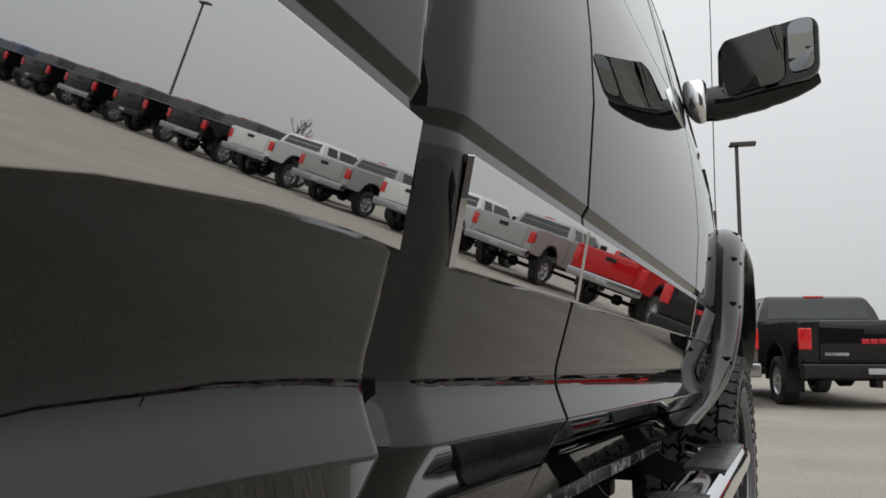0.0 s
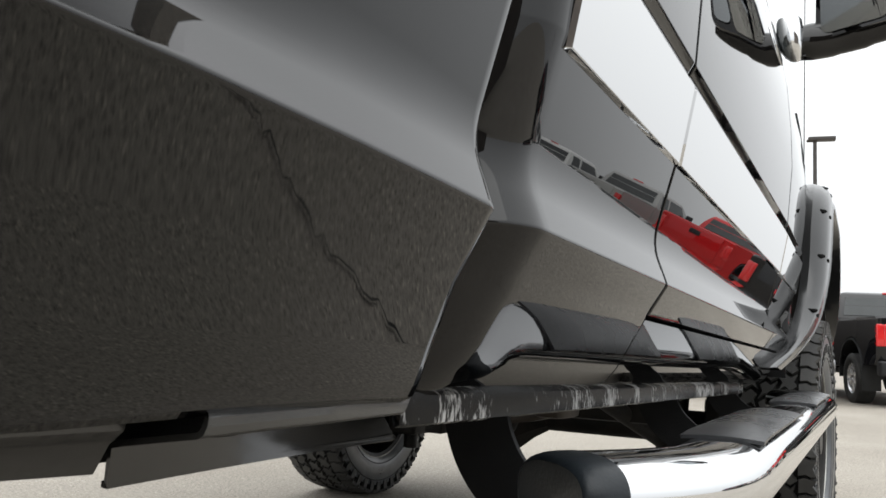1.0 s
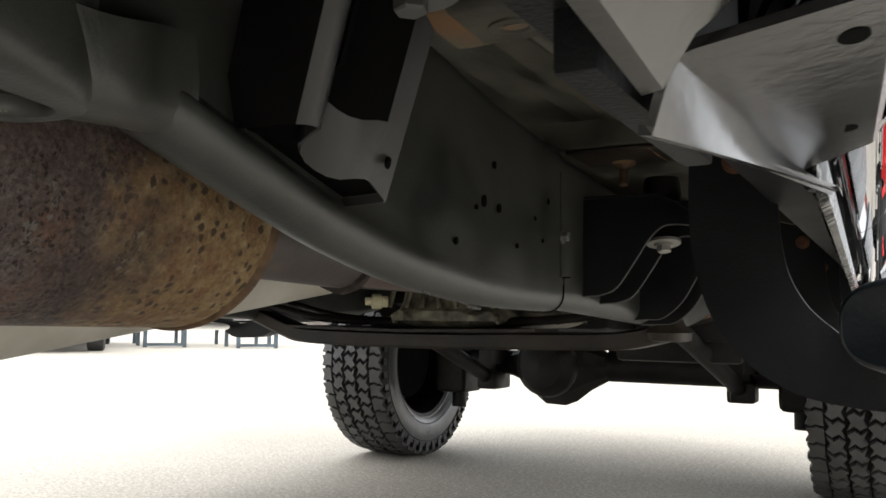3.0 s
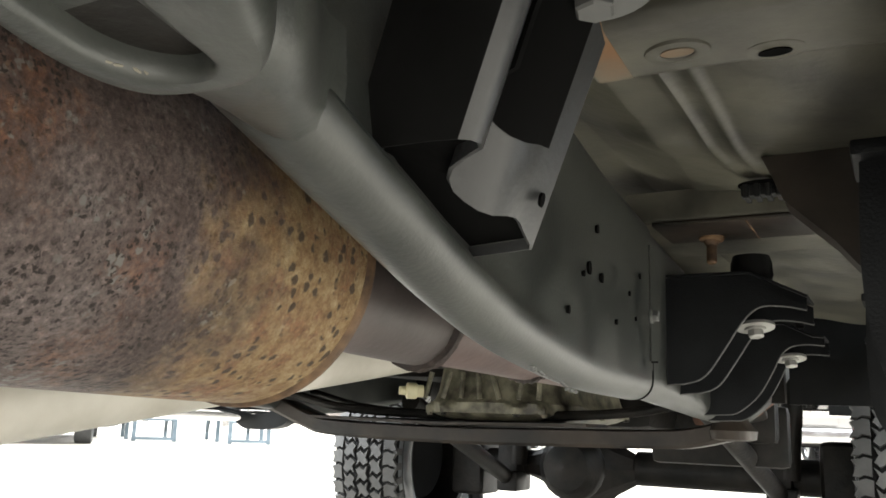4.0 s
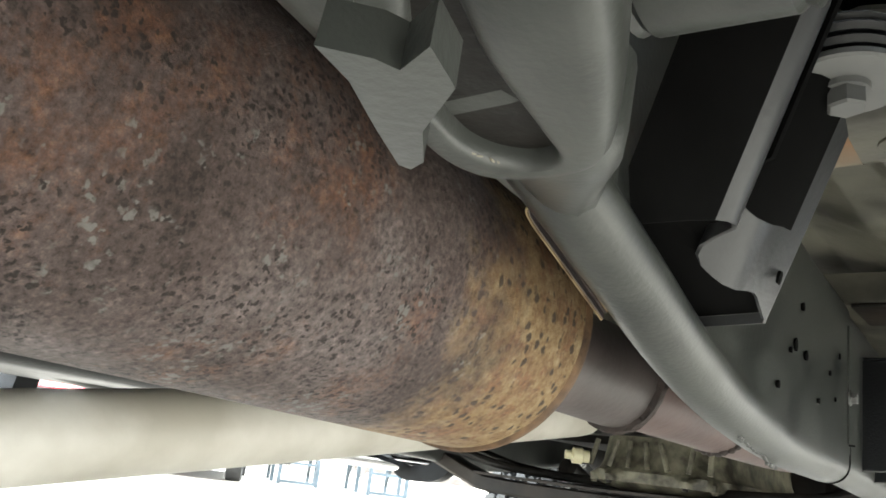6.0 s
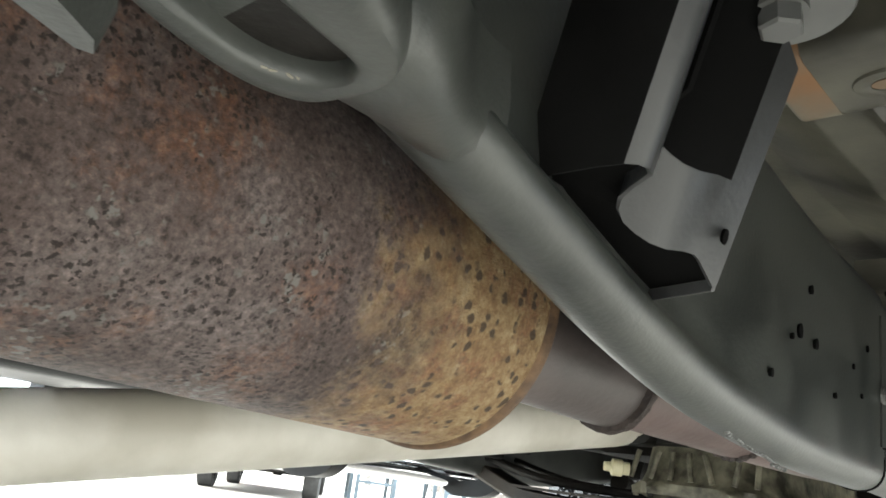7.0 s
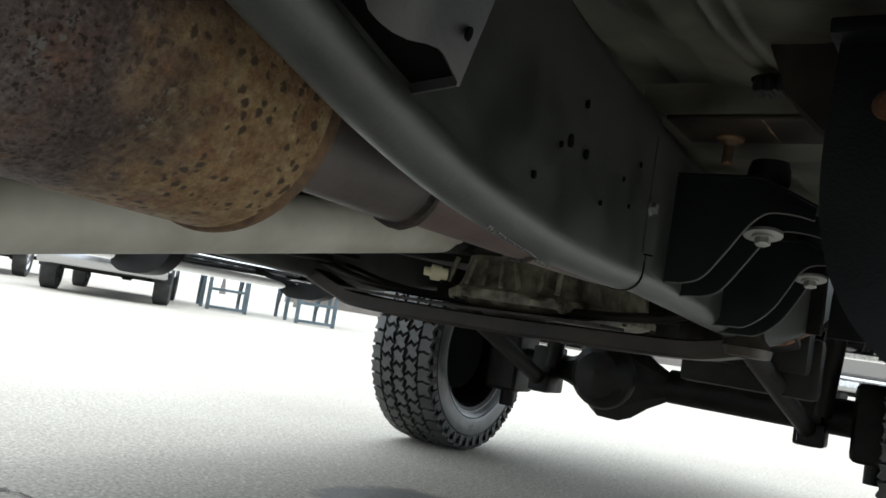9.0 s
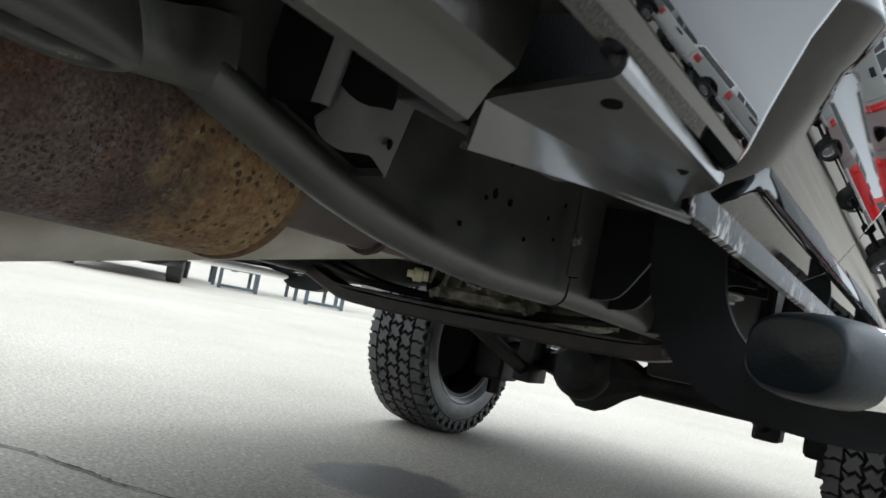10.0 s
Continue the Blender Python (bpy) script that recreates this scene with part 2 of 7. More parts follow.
RED_LAMP = surface("red_lamp_lens", (0.55, 0.012, 0.015), (0.65, 0.02, 0.02), scale=10, rough=0.12, coat=1.0)
CLEAR_LAMP = surface("clear_lamp_lens", (0.55, 0.56, 0.56), (0.7, 0.7, 0.7), scale=30, rough=0.15, coat=1.0)
TINTED = surface("tinted_glass", (0.020, 0.024, 0.025), (0.03, 0.035, 0.036), scale=3, rough=0.05, rough_var=0.02)
WHEEL_ALLOY = surface("bright_wheel_alloy", (0.45, 0.45, 0.46), (0.6, 0.6, 0.61), scale=8, rough=0.25, metal=0.8)
STEEL_BLUE = surface("blue_grey_steel", (0.03, 0.045, 0.055), (0.06, 0.08, 0.095), scale=6, rough=0.5)
POLE_BROWN = surface("bronze_pole", (0.035, 0.03, 0.027), (0.05, 0.044, 0.04), scale=4, rough=0.5)
BARK = surface("bare_bark", (0.10, 0.09, 0.08), (0.18, 0.165, 0.15), scale=8, rough=0.9)
BUILDING = surface("brown_cladding", (0.10, 0.085, 0.075), (0.14, 0.12, 0.105), scale=1.5, rough=0.8)
RED_SIGN = surface("red_panel", (0.6, 0.02, 0.02), (0.65, 0.03, 0.03), scale=3, rough=0.4)
BADGE_RED = surface("red_badge", (0.5, 0.02, 0.03), rough=0.25)
PLATE_WHITE = surface("white_plate", (0.30, 0.31, 0.33), (0.5, 0.5, 0.5), scale=30, rough=0.5)


def pavement():
    """Old broomed concrete with exposed grit, stains and a wet patch under the truck."""
    m, n, l, b = node_material("weathered_concrete")
    co = n.new("ShaderNodeTexCoord")

    def noise_of(scale, detail, rough=0.55):
        a = n.new("ShaderNodeTexNoise")
        a.inputs["Scale"].default_value, a.inputs["Detail"].default_value, a.inputs["Roughness"].default_value = scale, detail, rough
        l.new(co.outputs["Object"], a.inputs["Vector"])
        return a.outputs["Fac"]

    def ramp_of(fac, stops):
        r = n.new("ShaderNodeValToRGB")
        e = r.color_ramp.elements
        while len(e) < len(stops):
            e.new(0.5)
        for el, (p, c) in zip(e, stops):
            el.position, el.color = p, (*c, 1)
        l.new(fac, r.inputs["Fac"])
        return r.outputs["Color"]

    broad = ramp_of(noise_of(0.6, 8, 0.6), [(0.3, (0.268, 0.240, 0.200)), (0.7, (0.352, 0.322, 0.276))])
    grit = ramp_of(noise_of(75, 10, 0.84), [(0.37, (0.46, 0.455, 0.45)), (0.48, (0.94, 0.94, 0.94)), (0.54, (1.08, 1.08, 1.08)), (0.66, (1.6, 1.6, 1.6))])
    mul = n.new("ShaderNodeMix")
    mul.data_type, mul.blend_type = "RGBA", "MULTIPLY"
    mul.inputs[0].default_value = 1.0
    l.new(broad, mul.inputs[6])
    l.new(grit, mul.inputs[7])
    base_out = mul.outputs[2]
    for scale, shift, spread, tone in ((85, 0.0, 0.24, (0.34, 0.335, 0.33, 1)), (60, 4.3, 0.17, (1.9, 1.88, 1.82, 1))):
        move = n.new("ShaderNodeVectorMath")
        move.operation = "ADD"
        move.inputs[1].default_value = (shift, shift, 0)
        l.new(co.outputs["Object"], move.inputs[0])
        v = n.new("ShaderNodeTexVoronoi")
        v.inputs["Scale"].default_value = scale
        l.new(move.outputs[0], v.inputs["Vector"])
        speck = ramp_of(v.outputs["Distance"], [(spread, (0.45, 0.45, 0.45)), (spread + 0.14, (0, 0, 0))])
        x = n.new("ShaderNodeMix")
        x.data_type, x.blend_type = "RGBA", "MULTIPLY"
        l.new(speck, x.inputs[0])
        l.new(base_out, x.inputs[6])
        x.inputs[7].default_value = tone
        base_out = x.outputs[2]
    dist = n.new("ShaderNodeVectorMath")
    dist.operation = "DISTANCE"
    dist.inputs[1].default_value = (-1.50, 2.51, 0)
    wob = n.new("ShaderNodeVectorMath")
    wob.operation = "MULTIPLY_ADD"
    nz = n.new("ShaderNodeTexNoise")
    nz.inputs["Scale"].default_value, nz.inputs["Detail"].default_value = 7, 6
    l.new(co.outputs["Object"], nz.inputs["Vector"])
    l.new(nz.outputs["Color"], wob.inputs[0])
    wob.inputs[1].default_value = (0.2, 0.2, 0)
    l.new(co.outputs["Object"], wob.inputs[2])
    l.new(wob.outputs[0], dist.inputs[0])
    wet = n.new("ShaderNodeMapRange")
    wet.inputs["From Min"].default_value, wet.inputs["From Max"].default_value = 0.26, 0.20
    l.new(dist.outputs["Value"], wet.inputs["Value"])
    damp = n.new("ShaderNodeMix")
    damp.data_type, damp.blend_type = "RGBA", "MULTIPLY"
    l.new(wet.outputs["Result"], damp.inputs[0])
    l.new(base_out, damp.inputs[6])
    damp.inputs[7].default_value = (0.30, 0.30, 0.31, 1)
    l.new(damp.outputs[2], b.inputs["Base Color"])
    rough = n.new("ShaderNodeMapRange")
    rough.inputs["To Min"].default_value, rough.inputs["To Max"].default_value = 0.85, 0.62
    l.new(wet.outputs["Result"], rough.inputs["Value"])
    l.new(rough.outputs["Result"], b.inputs["Roughness"])
    bump = n.new("ShaderNodeBump")
    bump.inputs["Strength"].default_value, bump.inputs["Distance"].default_value = 0.35, 0.004
    l.new(noise_of(90, 9, 0.8), bump.inputs["Height"])
    l.new(bump.outputs["Normal"], b.inputs["Normal"])
    return m


CONCRETE = pavement()


def scuffed_flange():
    """Gloss black steel with chalky scrape marks that run across the flange in patches."""
    m, n, l, b = node_material("scuffed_flange")
    co = n.new("ShaderNodeTexCoord")
    mp = n.new("ShaderNodeMapping")
    mp.inputs["Scale"].default_value = (55, 260, 70)
    mp.inputs["Rotation"].default_value = (radians(22), 0, 0)
    l.new(co.outputs["Object"], mp.inputs["Vector"])
    a = n.new("ShaderNodeTexNoise")
    a.inputs["Scale"].default_value, a.inputs["Detail"].default_value, a.inputs["Roughness"].default_value = 1.0, 5, 0.65
    l.new(mp.outputs["Vector"], a.inputs["Vector"])
    patch = n.new("ShaderNodeTexNoise")
    patch.inputs["Scale"].default_value, patch.inputs["Detail"].default_value = 17, 3
    l.new(co.outputs["Object"], patch.inputs["Vector"])
    mul = n.new("ShaderNodeMath")
    mul.operation = "MULTIPLY"
    l.new(a.outputs["Fac"], mul.inputs[0])
    l.new(patch.outputs["Fac"], mul.inputs[1])
    r = n.new("ShaderNodeValToRGB")
    r.color_ramp.elements[0].position, r.color_ramp.elements[0].color = 0.285, (0.007, 0.007, 0.0075, 1)
    r.color_ramp.elements[1].position, r.color_ramp.elements[1].color = 0.36, (0.46, 0.46, 0.455, 1)
    l.new(mul.outputs[0], r.inputs["Fac"])
    l.new(r.outputs["Color"], b.inputs["Base Color"])
    q = n.new("ShaderNodeMapRange")
    q.inputs["From Min"].default_value, q.inputs["From Max"].default_value = 0.285, 0.37
    q.inputs["To Min"].default_value, q.inputs["To Max"].default_value = 0.22, 0.8
    l.new(mul.outputs[0], q.inputs["Value"])
    l.new(q.outputs["Result"], b.inputs["Roughness"])
    bump = n.new("ShaderNodeBump")
    bump.inputs["Strength"].default_value, bump.inputs["Distance"].default_value = 0.5, 0.002
    l.new(mul.outputs[0], bump.inputs["Height"])
    l.new(bump.outputs["Normal"], b.inputs["Normal"])
    b.inputs["Specular IOR Level"].default_value = 0.22
    return m


SCUFFED_FLANGE = scuffed_flange()


# ---- mesh helpers ----
def part(name, bm, material, parent=None, label="", smooth=True, sharp=35):
    """Links a bmesh as one mesh object; its world coordinates are kept under its parent."""
    bmesh.ops.recalc_face_normals(bm, faces=bm.faces)
    me = bpy.data.meshes.new(name)
    bm.to_mesh(me)
    bm.free()
    for mm in material if isinstance(material, (list, tuple)) else [material]:
        me.materials.append(mm)
    ob = new(name, me)
    if smooth:
        me.polygons.foreach_set("use_smooth", [True] * len(me.polygons))
        me.set_sharp_from_angle(angle=radians(sharp))
    if parent is not None:
        ob.parent = parent
        origin = parent.get("origin")
        if origin is not None:
            ob.matrix_parent_inverse = Matrix.Translation(Vector(origin)).inverted()
    if label:
        ob["label"] = label
    return ob


def thing(name, at, label, category, group="", kind=""):
    ob = new(name)
    ob.location = at
    ob["origin"] = tuple(at)
    return tagged(ob, label, category, group, kind)


def box(bm, x0, x1, y0, y1, z0, z1, bevel=0.0, segs=2, m=None):
    made = bmesh.ops.create_cube(bm, size=1.0)["verts"]
    for v in made:
        v.co = Vector((x0 + (v.co.x + 0.5) * (x1 - x0), y0 + (v.co.y + 0.5) * (y1 - y0), z0 + (v.co.z + 0.5) * (z1 - z0)))
    if bevel:
        edges = list({e for v in made for e in v.link_edges})
        made = list({v for f in bmesh.ops.bevel(bm, geom=edges, offset=bevel, segments=segs, affect="EDGES", profile=0.6)["faces"] for v in f.verts})
    if m is not None:
        whole = set()
        stack = list(made)
        while stack:
            v = stack.pop()
            if v in whole:
                continue
            whole.add(v)
            stack += [e.other_vert(v) for e in v.link_edges]
        for v in whole:
            v.co = m @ v.co
    return bm


def frame_along(d, up=(0, 0, 1)):
    d = Vector(d).normalized()
    s = d.cross(Vector(up))
    if s.length < 1e-4:
        s = d.cross(Vector((0, 1, 0)))
    s.normalize()
    return s, s.cross(d).normalized()


def sweep(bm, path, section, closed=True, caps=True, up=(0, 0, 1), scales=None):
    """Sweeps a 2D section (list of (side, up)) along a 3D path."""
    pts = [Vector(p) for p in path]
    rings = []
    for i, p in enumerate(pts):
        a, c = pts[max(i - 1, 0)], pts[min(i + 1, len(pts) - 1)]
        s, u = frame_along(c - a, up)
        k = scales[i] if scales else 1.0
        rings.append([bm.verts.new(p + s * (q[0] * k) + u * (q[1] * k)) for q in section])
    n = len(section)
    for r0, r1 in zip(rings, rings[1:]):
        for j in range(n if closed else n - 1):
            bm.faces.new((r0[j], r0[(j + 1) % n], r1[(j + 1) % n], r1[j]))
    if caps and closed:
        bm.faces.new(rings[0][::-1])
        bm.faces.new(rings[-1])
    return rings


def circle(r, n=20, ry=None, a0=0.0):
    return [(r * math.cos(a0 + 2 * math.pi * i / n), (ry or r) * math.sin(a0 + 2 * math.pi * i / n)) for i in range(n)]


def tube(bm, path, r, n=16, scales=None):
    sweep(bm, path, circle(r, n), scales=scales)
    return bm


def lathe(bm, profile, centre, axis, n=32, close=False):
    """Turns a profile of (along, radius) round an axis through centre."""
    c, ax = Vector(centre), Vector(axis).normalized()
    s, u = frame_along(ax)
    rings = []
    for along, r in profile:
        rings.append([bm.verts.new(c + ax * along + (s * math.cos(2 * math.pi * i / n) + u * math.sin(2 * math.pi * i / n)) * max(r, 1e-4)) for i in range(n)])
    pairs = list(zip(rings, rings[1:]))
    if close:
        pairs.append((rings[-1], rings[0]))
    for r0, r1 in pairs:
        for j in range(n):
            bm.faces.new((r0[j], r0[(j + 1) % n], r1[(j + 1) % n], r1[j]))
    return bm


def smooth_path(pts, steps=6):
    """Catmull-Rom through the points."""
    p = [Vector(q) for q in pts]
    p = [p[0] * 2 - p[1]] + p + [p[-1] * 2 - p[-2]]
    out = []
    for i in range(1, len(p) - 2):
        for k in range(steps):
            t = k / steps
            out.append(0.5 * ((2 * p[i]) + (p[i + 1] - p[i - 1]) * t + (2 * p[i - 1] - 5 * p[i] + 4 * p[i + 1] - p[i + 2]) * t * t + (3 * p[i] - p[i - 1] - 3 * p[i + 1] + p[i + 2]) * t ** 3))
    out.append(p[-2])
    return out


def smooth_xz(pts, steps=5):
    return [(q.x, q.z) for q in smooth_path([(a, 0, c) for a, c in pts], steps)]


def filleted(keys, step=7.0, pad=0.0015):
    """A 2D polyline of (a, b, radius) with its corners rounded, and held crisp by a short straight on either side."""
    out = [tuple(keys[0][:2])]
    for (ax, ay, _), (px, py, r), (bx, by, _) in zip(keys, keys[1:], keys[2:]):
        p = Vector((px, py))
        u, v = Vector((ax, ay)) - p, Vector((bx, by)) - p
        lu, lv = u.length, v.length
        u, v = u / lu, v / lv
        turn = math.pi - u.angle(v)
        if r <= 0 or turn < 0.02:
            out.append((px, py))
            continue
        t = min(r * math.tan(turn / 2), 0.42 * min(lu, lv))
        n = max(2, int(math.degrees(turn) / step) + 1)
        if r < 0.02 and t + pad < 0.48 * lu:
            out.append(tuple(p + u * (t + pad)))
        for k in range(n + 1):
            w = k / n
            q = (p + u * t) * (1 - w) ** 2 + p * 2 * w * (1 - w) + (p + v * t) * w * w
            out.append(tuple(q))
        if r < 0.02 and t + pad < 0.48 * lv:
            out.append(tuple(p + v * (t + pad)))
    out.append(tuple(keys[-1][:2]))
    return out


def slab(bm, outline, d, holes=()):
    """A flat plate: a 3D outline, pushed out by the vector d."""
    d = Vector(d)
    a = [bm.verts.new(Vector(p)) for p in outline]
    c = [bm.verts.new(Vector(p) + d) for p in outline]
    bm.faces.new(a[::-1])
    bm.faces.new(c)
    n = len(a)
    for i in range(n):
        bm.faces.new((a[i], a[(i + 1) % n], c[(i + 1) % n], c[i]))
    return bm


def shell(bm, rows, thick):
    """A sheet through rows of points, given thickness along its own normals."""
    grid = [[Vector(p) for p in r] for r in rows]
    nr, nc = len(grid), len(grid[0])
    outer, inner = [], []
    for i in range(nr):
        o, q = [], []
        for j in range(nc):
            du = grid[min(i + 1, nr - 1)][j] - grid[max(i - 1, 0)][j]
            dv = grid[i][min(j + 1, nc - 1)] - grid[i][max(j - 1, 0)]
            nn = du.cross(dv)
            nn = nn.normalized() if nn.length > 1e-9 else Vector((0, 0, 1))
            o.append(bm.verts.new(grid[i][j]))
            q.append(bm.verts.new(grid[i][j] + nn * thick))
        outer.append(o)
        inner.append(q)
    for i in range(nr - 1):
        for j in range(nc - 1):
            bm.faces.new((outer[i][j], outer[i][j + 1], outer[i + 1][j + 1], outer[i + 1][j]))
            bm.faces.new((inner[i][j], inner[i + 1][j], inner[i + 1][j + 1], inner[i][j + 1]))
    for i in range(nr - 1):
        bm.faces.new((outer[i][0], outer[i + 1][0], inner[i + 1][0], inner[i][0]))
        bm.faces.new((outer[i][-1], inner[i][-1], inner[i + 1][-1], outer[i + 1][-1]))
    for j in range(nc - 1):
        bm.faces.new((outer[0][j], inner[0][j], inner[0][j + 1], outer[0][j + 1]))
        bm.faces.new((outer[-1][j], outer[-1][j + 1], inner[-1][j + 1], inner[-1][j]))
    return bm


def bolt_head(bm, at, axis, r, h):
    """A hexagon head on a small flange."""
    lathe(bm, [(0, 0.0), (0, r * 1.35), (h * 0.25, r * 1.3), (h * 0.25, 0.0)], at, axis, 18)
    lathe(bm, [(h * 0.25, 0.0), (h * 0.25, r), (h * 0.9, r), (h, r * 0.86), (h, 0.0)], at, axis, 6)
    return bm


# ---- ground ----
bm = bmesh.new()
bmesh.ops.create_grid(bm, x_segments=24, y_segments=24, size=450)
tagged(part("ground", bm, CONCRETE, smooth=False), "pale weathered concrete car park with grit and damp stains", "ground", kind="structure")


def crack_dirt():
    """Dark grit that fills the cracks of the concrete."""
    m, n, l, b = node_material("crack_dirt")
    t = n.new("ShaderNodeTexNoise")
    t.inputs["Scale"].default_value, t.inputs["Detail"].default_value = 14, 5
    r = n.new("ShaderNodeValToRGB")
    r.color_ramp.elements[0].position, r.color_ramp.elements[0].color = 0.4, (0.015, 0.014, 0.013, 1)
    r.color_ramp.elements[1].position, r.color_ramp.elements[1].color = 0.65, (0.13, 0.12, 0.105, 1)
    l.new(t.outputs["Fac"], r.inputs["Fac"])
    l.new(r.outputs["Color"], b.inputs["Base Color"])
    b.inputs["Roughness"].default_value = 0.95
    return m


CRACK_DIRT = crack_dirt()


def crack(name, pts, width, seed, z=0.004):
    """A jagged hairline crack, as a thin dark ribbon with an uneven width."""
    rnd = random.Random(seed)
    bm = bmesh.new()
    line = smooth_path([(x, y, z) for x, y in pts], 9)
    last = None
    for i, p in enumerate(line):
        d = (line[min(i + 1, len(line) - 1)] - line[max(i - 1, 0)]).normalized()
        s = Vector((-d.y, d.x, 0))
        p = p + s * rnd.uniform(-0.008, 0.008)
        w = width * rnd.uniform(0.35, 1.2)
        pair = (bm.verts.new(p + s * w), bm.verts.new(p - s * w))
        if last:
            bm.faces.new((last[0], last[1], pair[1], pair[0]))
        last = pair
    return tagged(part(name, bm, CRACK_DIRT, smooth=False), "thin jagged crack running across the concrete", "crack", kind="structure")


crack("ground_crack", [(1.00, 1.20), (0.84, 1.56), (0.73, 1.88), (0.65, 2.08), (0.55, 2.34), (0.44, 2.62), (0.36, 2.90), (0.22, 3.3), (0.12, 3.7)], 0.0022, 4)
crack("ground_crack", [(-2.7, 1.22), (-2.146, 1.526), (-2.065, 1.561), (-1.915, 1.592), (-1.774, 1.621), (-1.45, 1.72)], 0.006, 3)

# ---- the lifted truck ----
AXLE_Y, REAR_Y, CX = 3.45, -0.63, -1.285
TRUCK = thing("pickup_truck", (CX, AXLE_Y, 0), "lifted gloss-black pickup truck with polished side mouldings and rusted muffler", "pickup truck")
SLOPE = -0.033


def wx(off, y):
    """The right flank's x for an offset given at the front of the bed."""
    k = max(0.0, y - 2.6)
    return off + SLOPE * (y - 0.8) - 0.05 * k - 0.03 * k * k


def both(x, y, left):
    return 2 * (CX + SLOPE * (y - AXLE_Y) * 0.5) - x if left else x


BELT = [(-0.2155, 1.05, 0.1), (-0.2212, 1.0005, 0.0016), (-0.2282, 0.9895, 0.0016), (-0.2268, 0.9760, 0.003), (-0.2385, 0.9030, 0.02), (-0.2645, 0.8110, 0.060), (-0.2482, 0.7670, 0.0045)]
LOWER = filleted(BELT + [(-0.2680, 0.735, 0)])[1:-1]
UPPER = [(-0.330, 1.785), (-0.292, 1.63), (-0.250, 1.44), (-0.236, 1.38), (-0.222, 1.30), (-0.214, 1.20), (-0.212, 1.12)]
BED_TOP = [(-0.245, 1.455), (-0.236, 1.45), (-0.226, 1.435), (-0.217, 1.38), (-0.212, 1.28), (-0.210, 1.18), (-0.212, 1.10)]
DOOR_FOOT = [(-0.262, 0.745), (-0.268, 0.735)]
SILL = [(-0.2700, 0.7295), (-0.280, 0.712), (-0.292, 0.690), (-0.300, 0.677), (-0.310, 0.665), (-0.326, 0.656), (-0.331, 0.653)]
BED_FOOT = [(-0.272, 0.724), (-0.286, 0.690), (-0.294, 0.669), (-0.298, 0.6615), (-0.304, 0.658)]
RAKE = -0.025


def panel(bm, profile, stations, left=False, thick=0.012):
    rows = [[(both(wx(o, y) - d, y, left), y, z + RAKE * (y - 0.8)) for o, z in profile] for y, d in stations]
    shell(bm, rows, -thick if left else thick)
    return bm


def droop(y, z):
    """The bed's belt and fold lines bow up and then sink towards the rear wheel; a rise and a bulge."""
    d = max(-0.45, min(0.0, y - 0.80))
    keys = [(0.68, 0.0, 0.0), (0.767, -0.025, -0.07), (0.811, -0.055, -0.33), (0.894, -0.075, -0.38), (0.977, -0.070, -0.055), (1.25, 0.0, 0.0)]
    for (z0, a0, q0), (z1, a1, q1) in zip(keys, keys[1:]):
        if z0 <= z <= z1:
            k = (z - z0) / (z1 - z0)
            dz = (a0 + (a1 - a0) * k) * d + (q0 + (q1 - q0) * k) * d * d
            return dz, 0.19 * dz + 0.03 * d * d
    return 0.0, 0.0


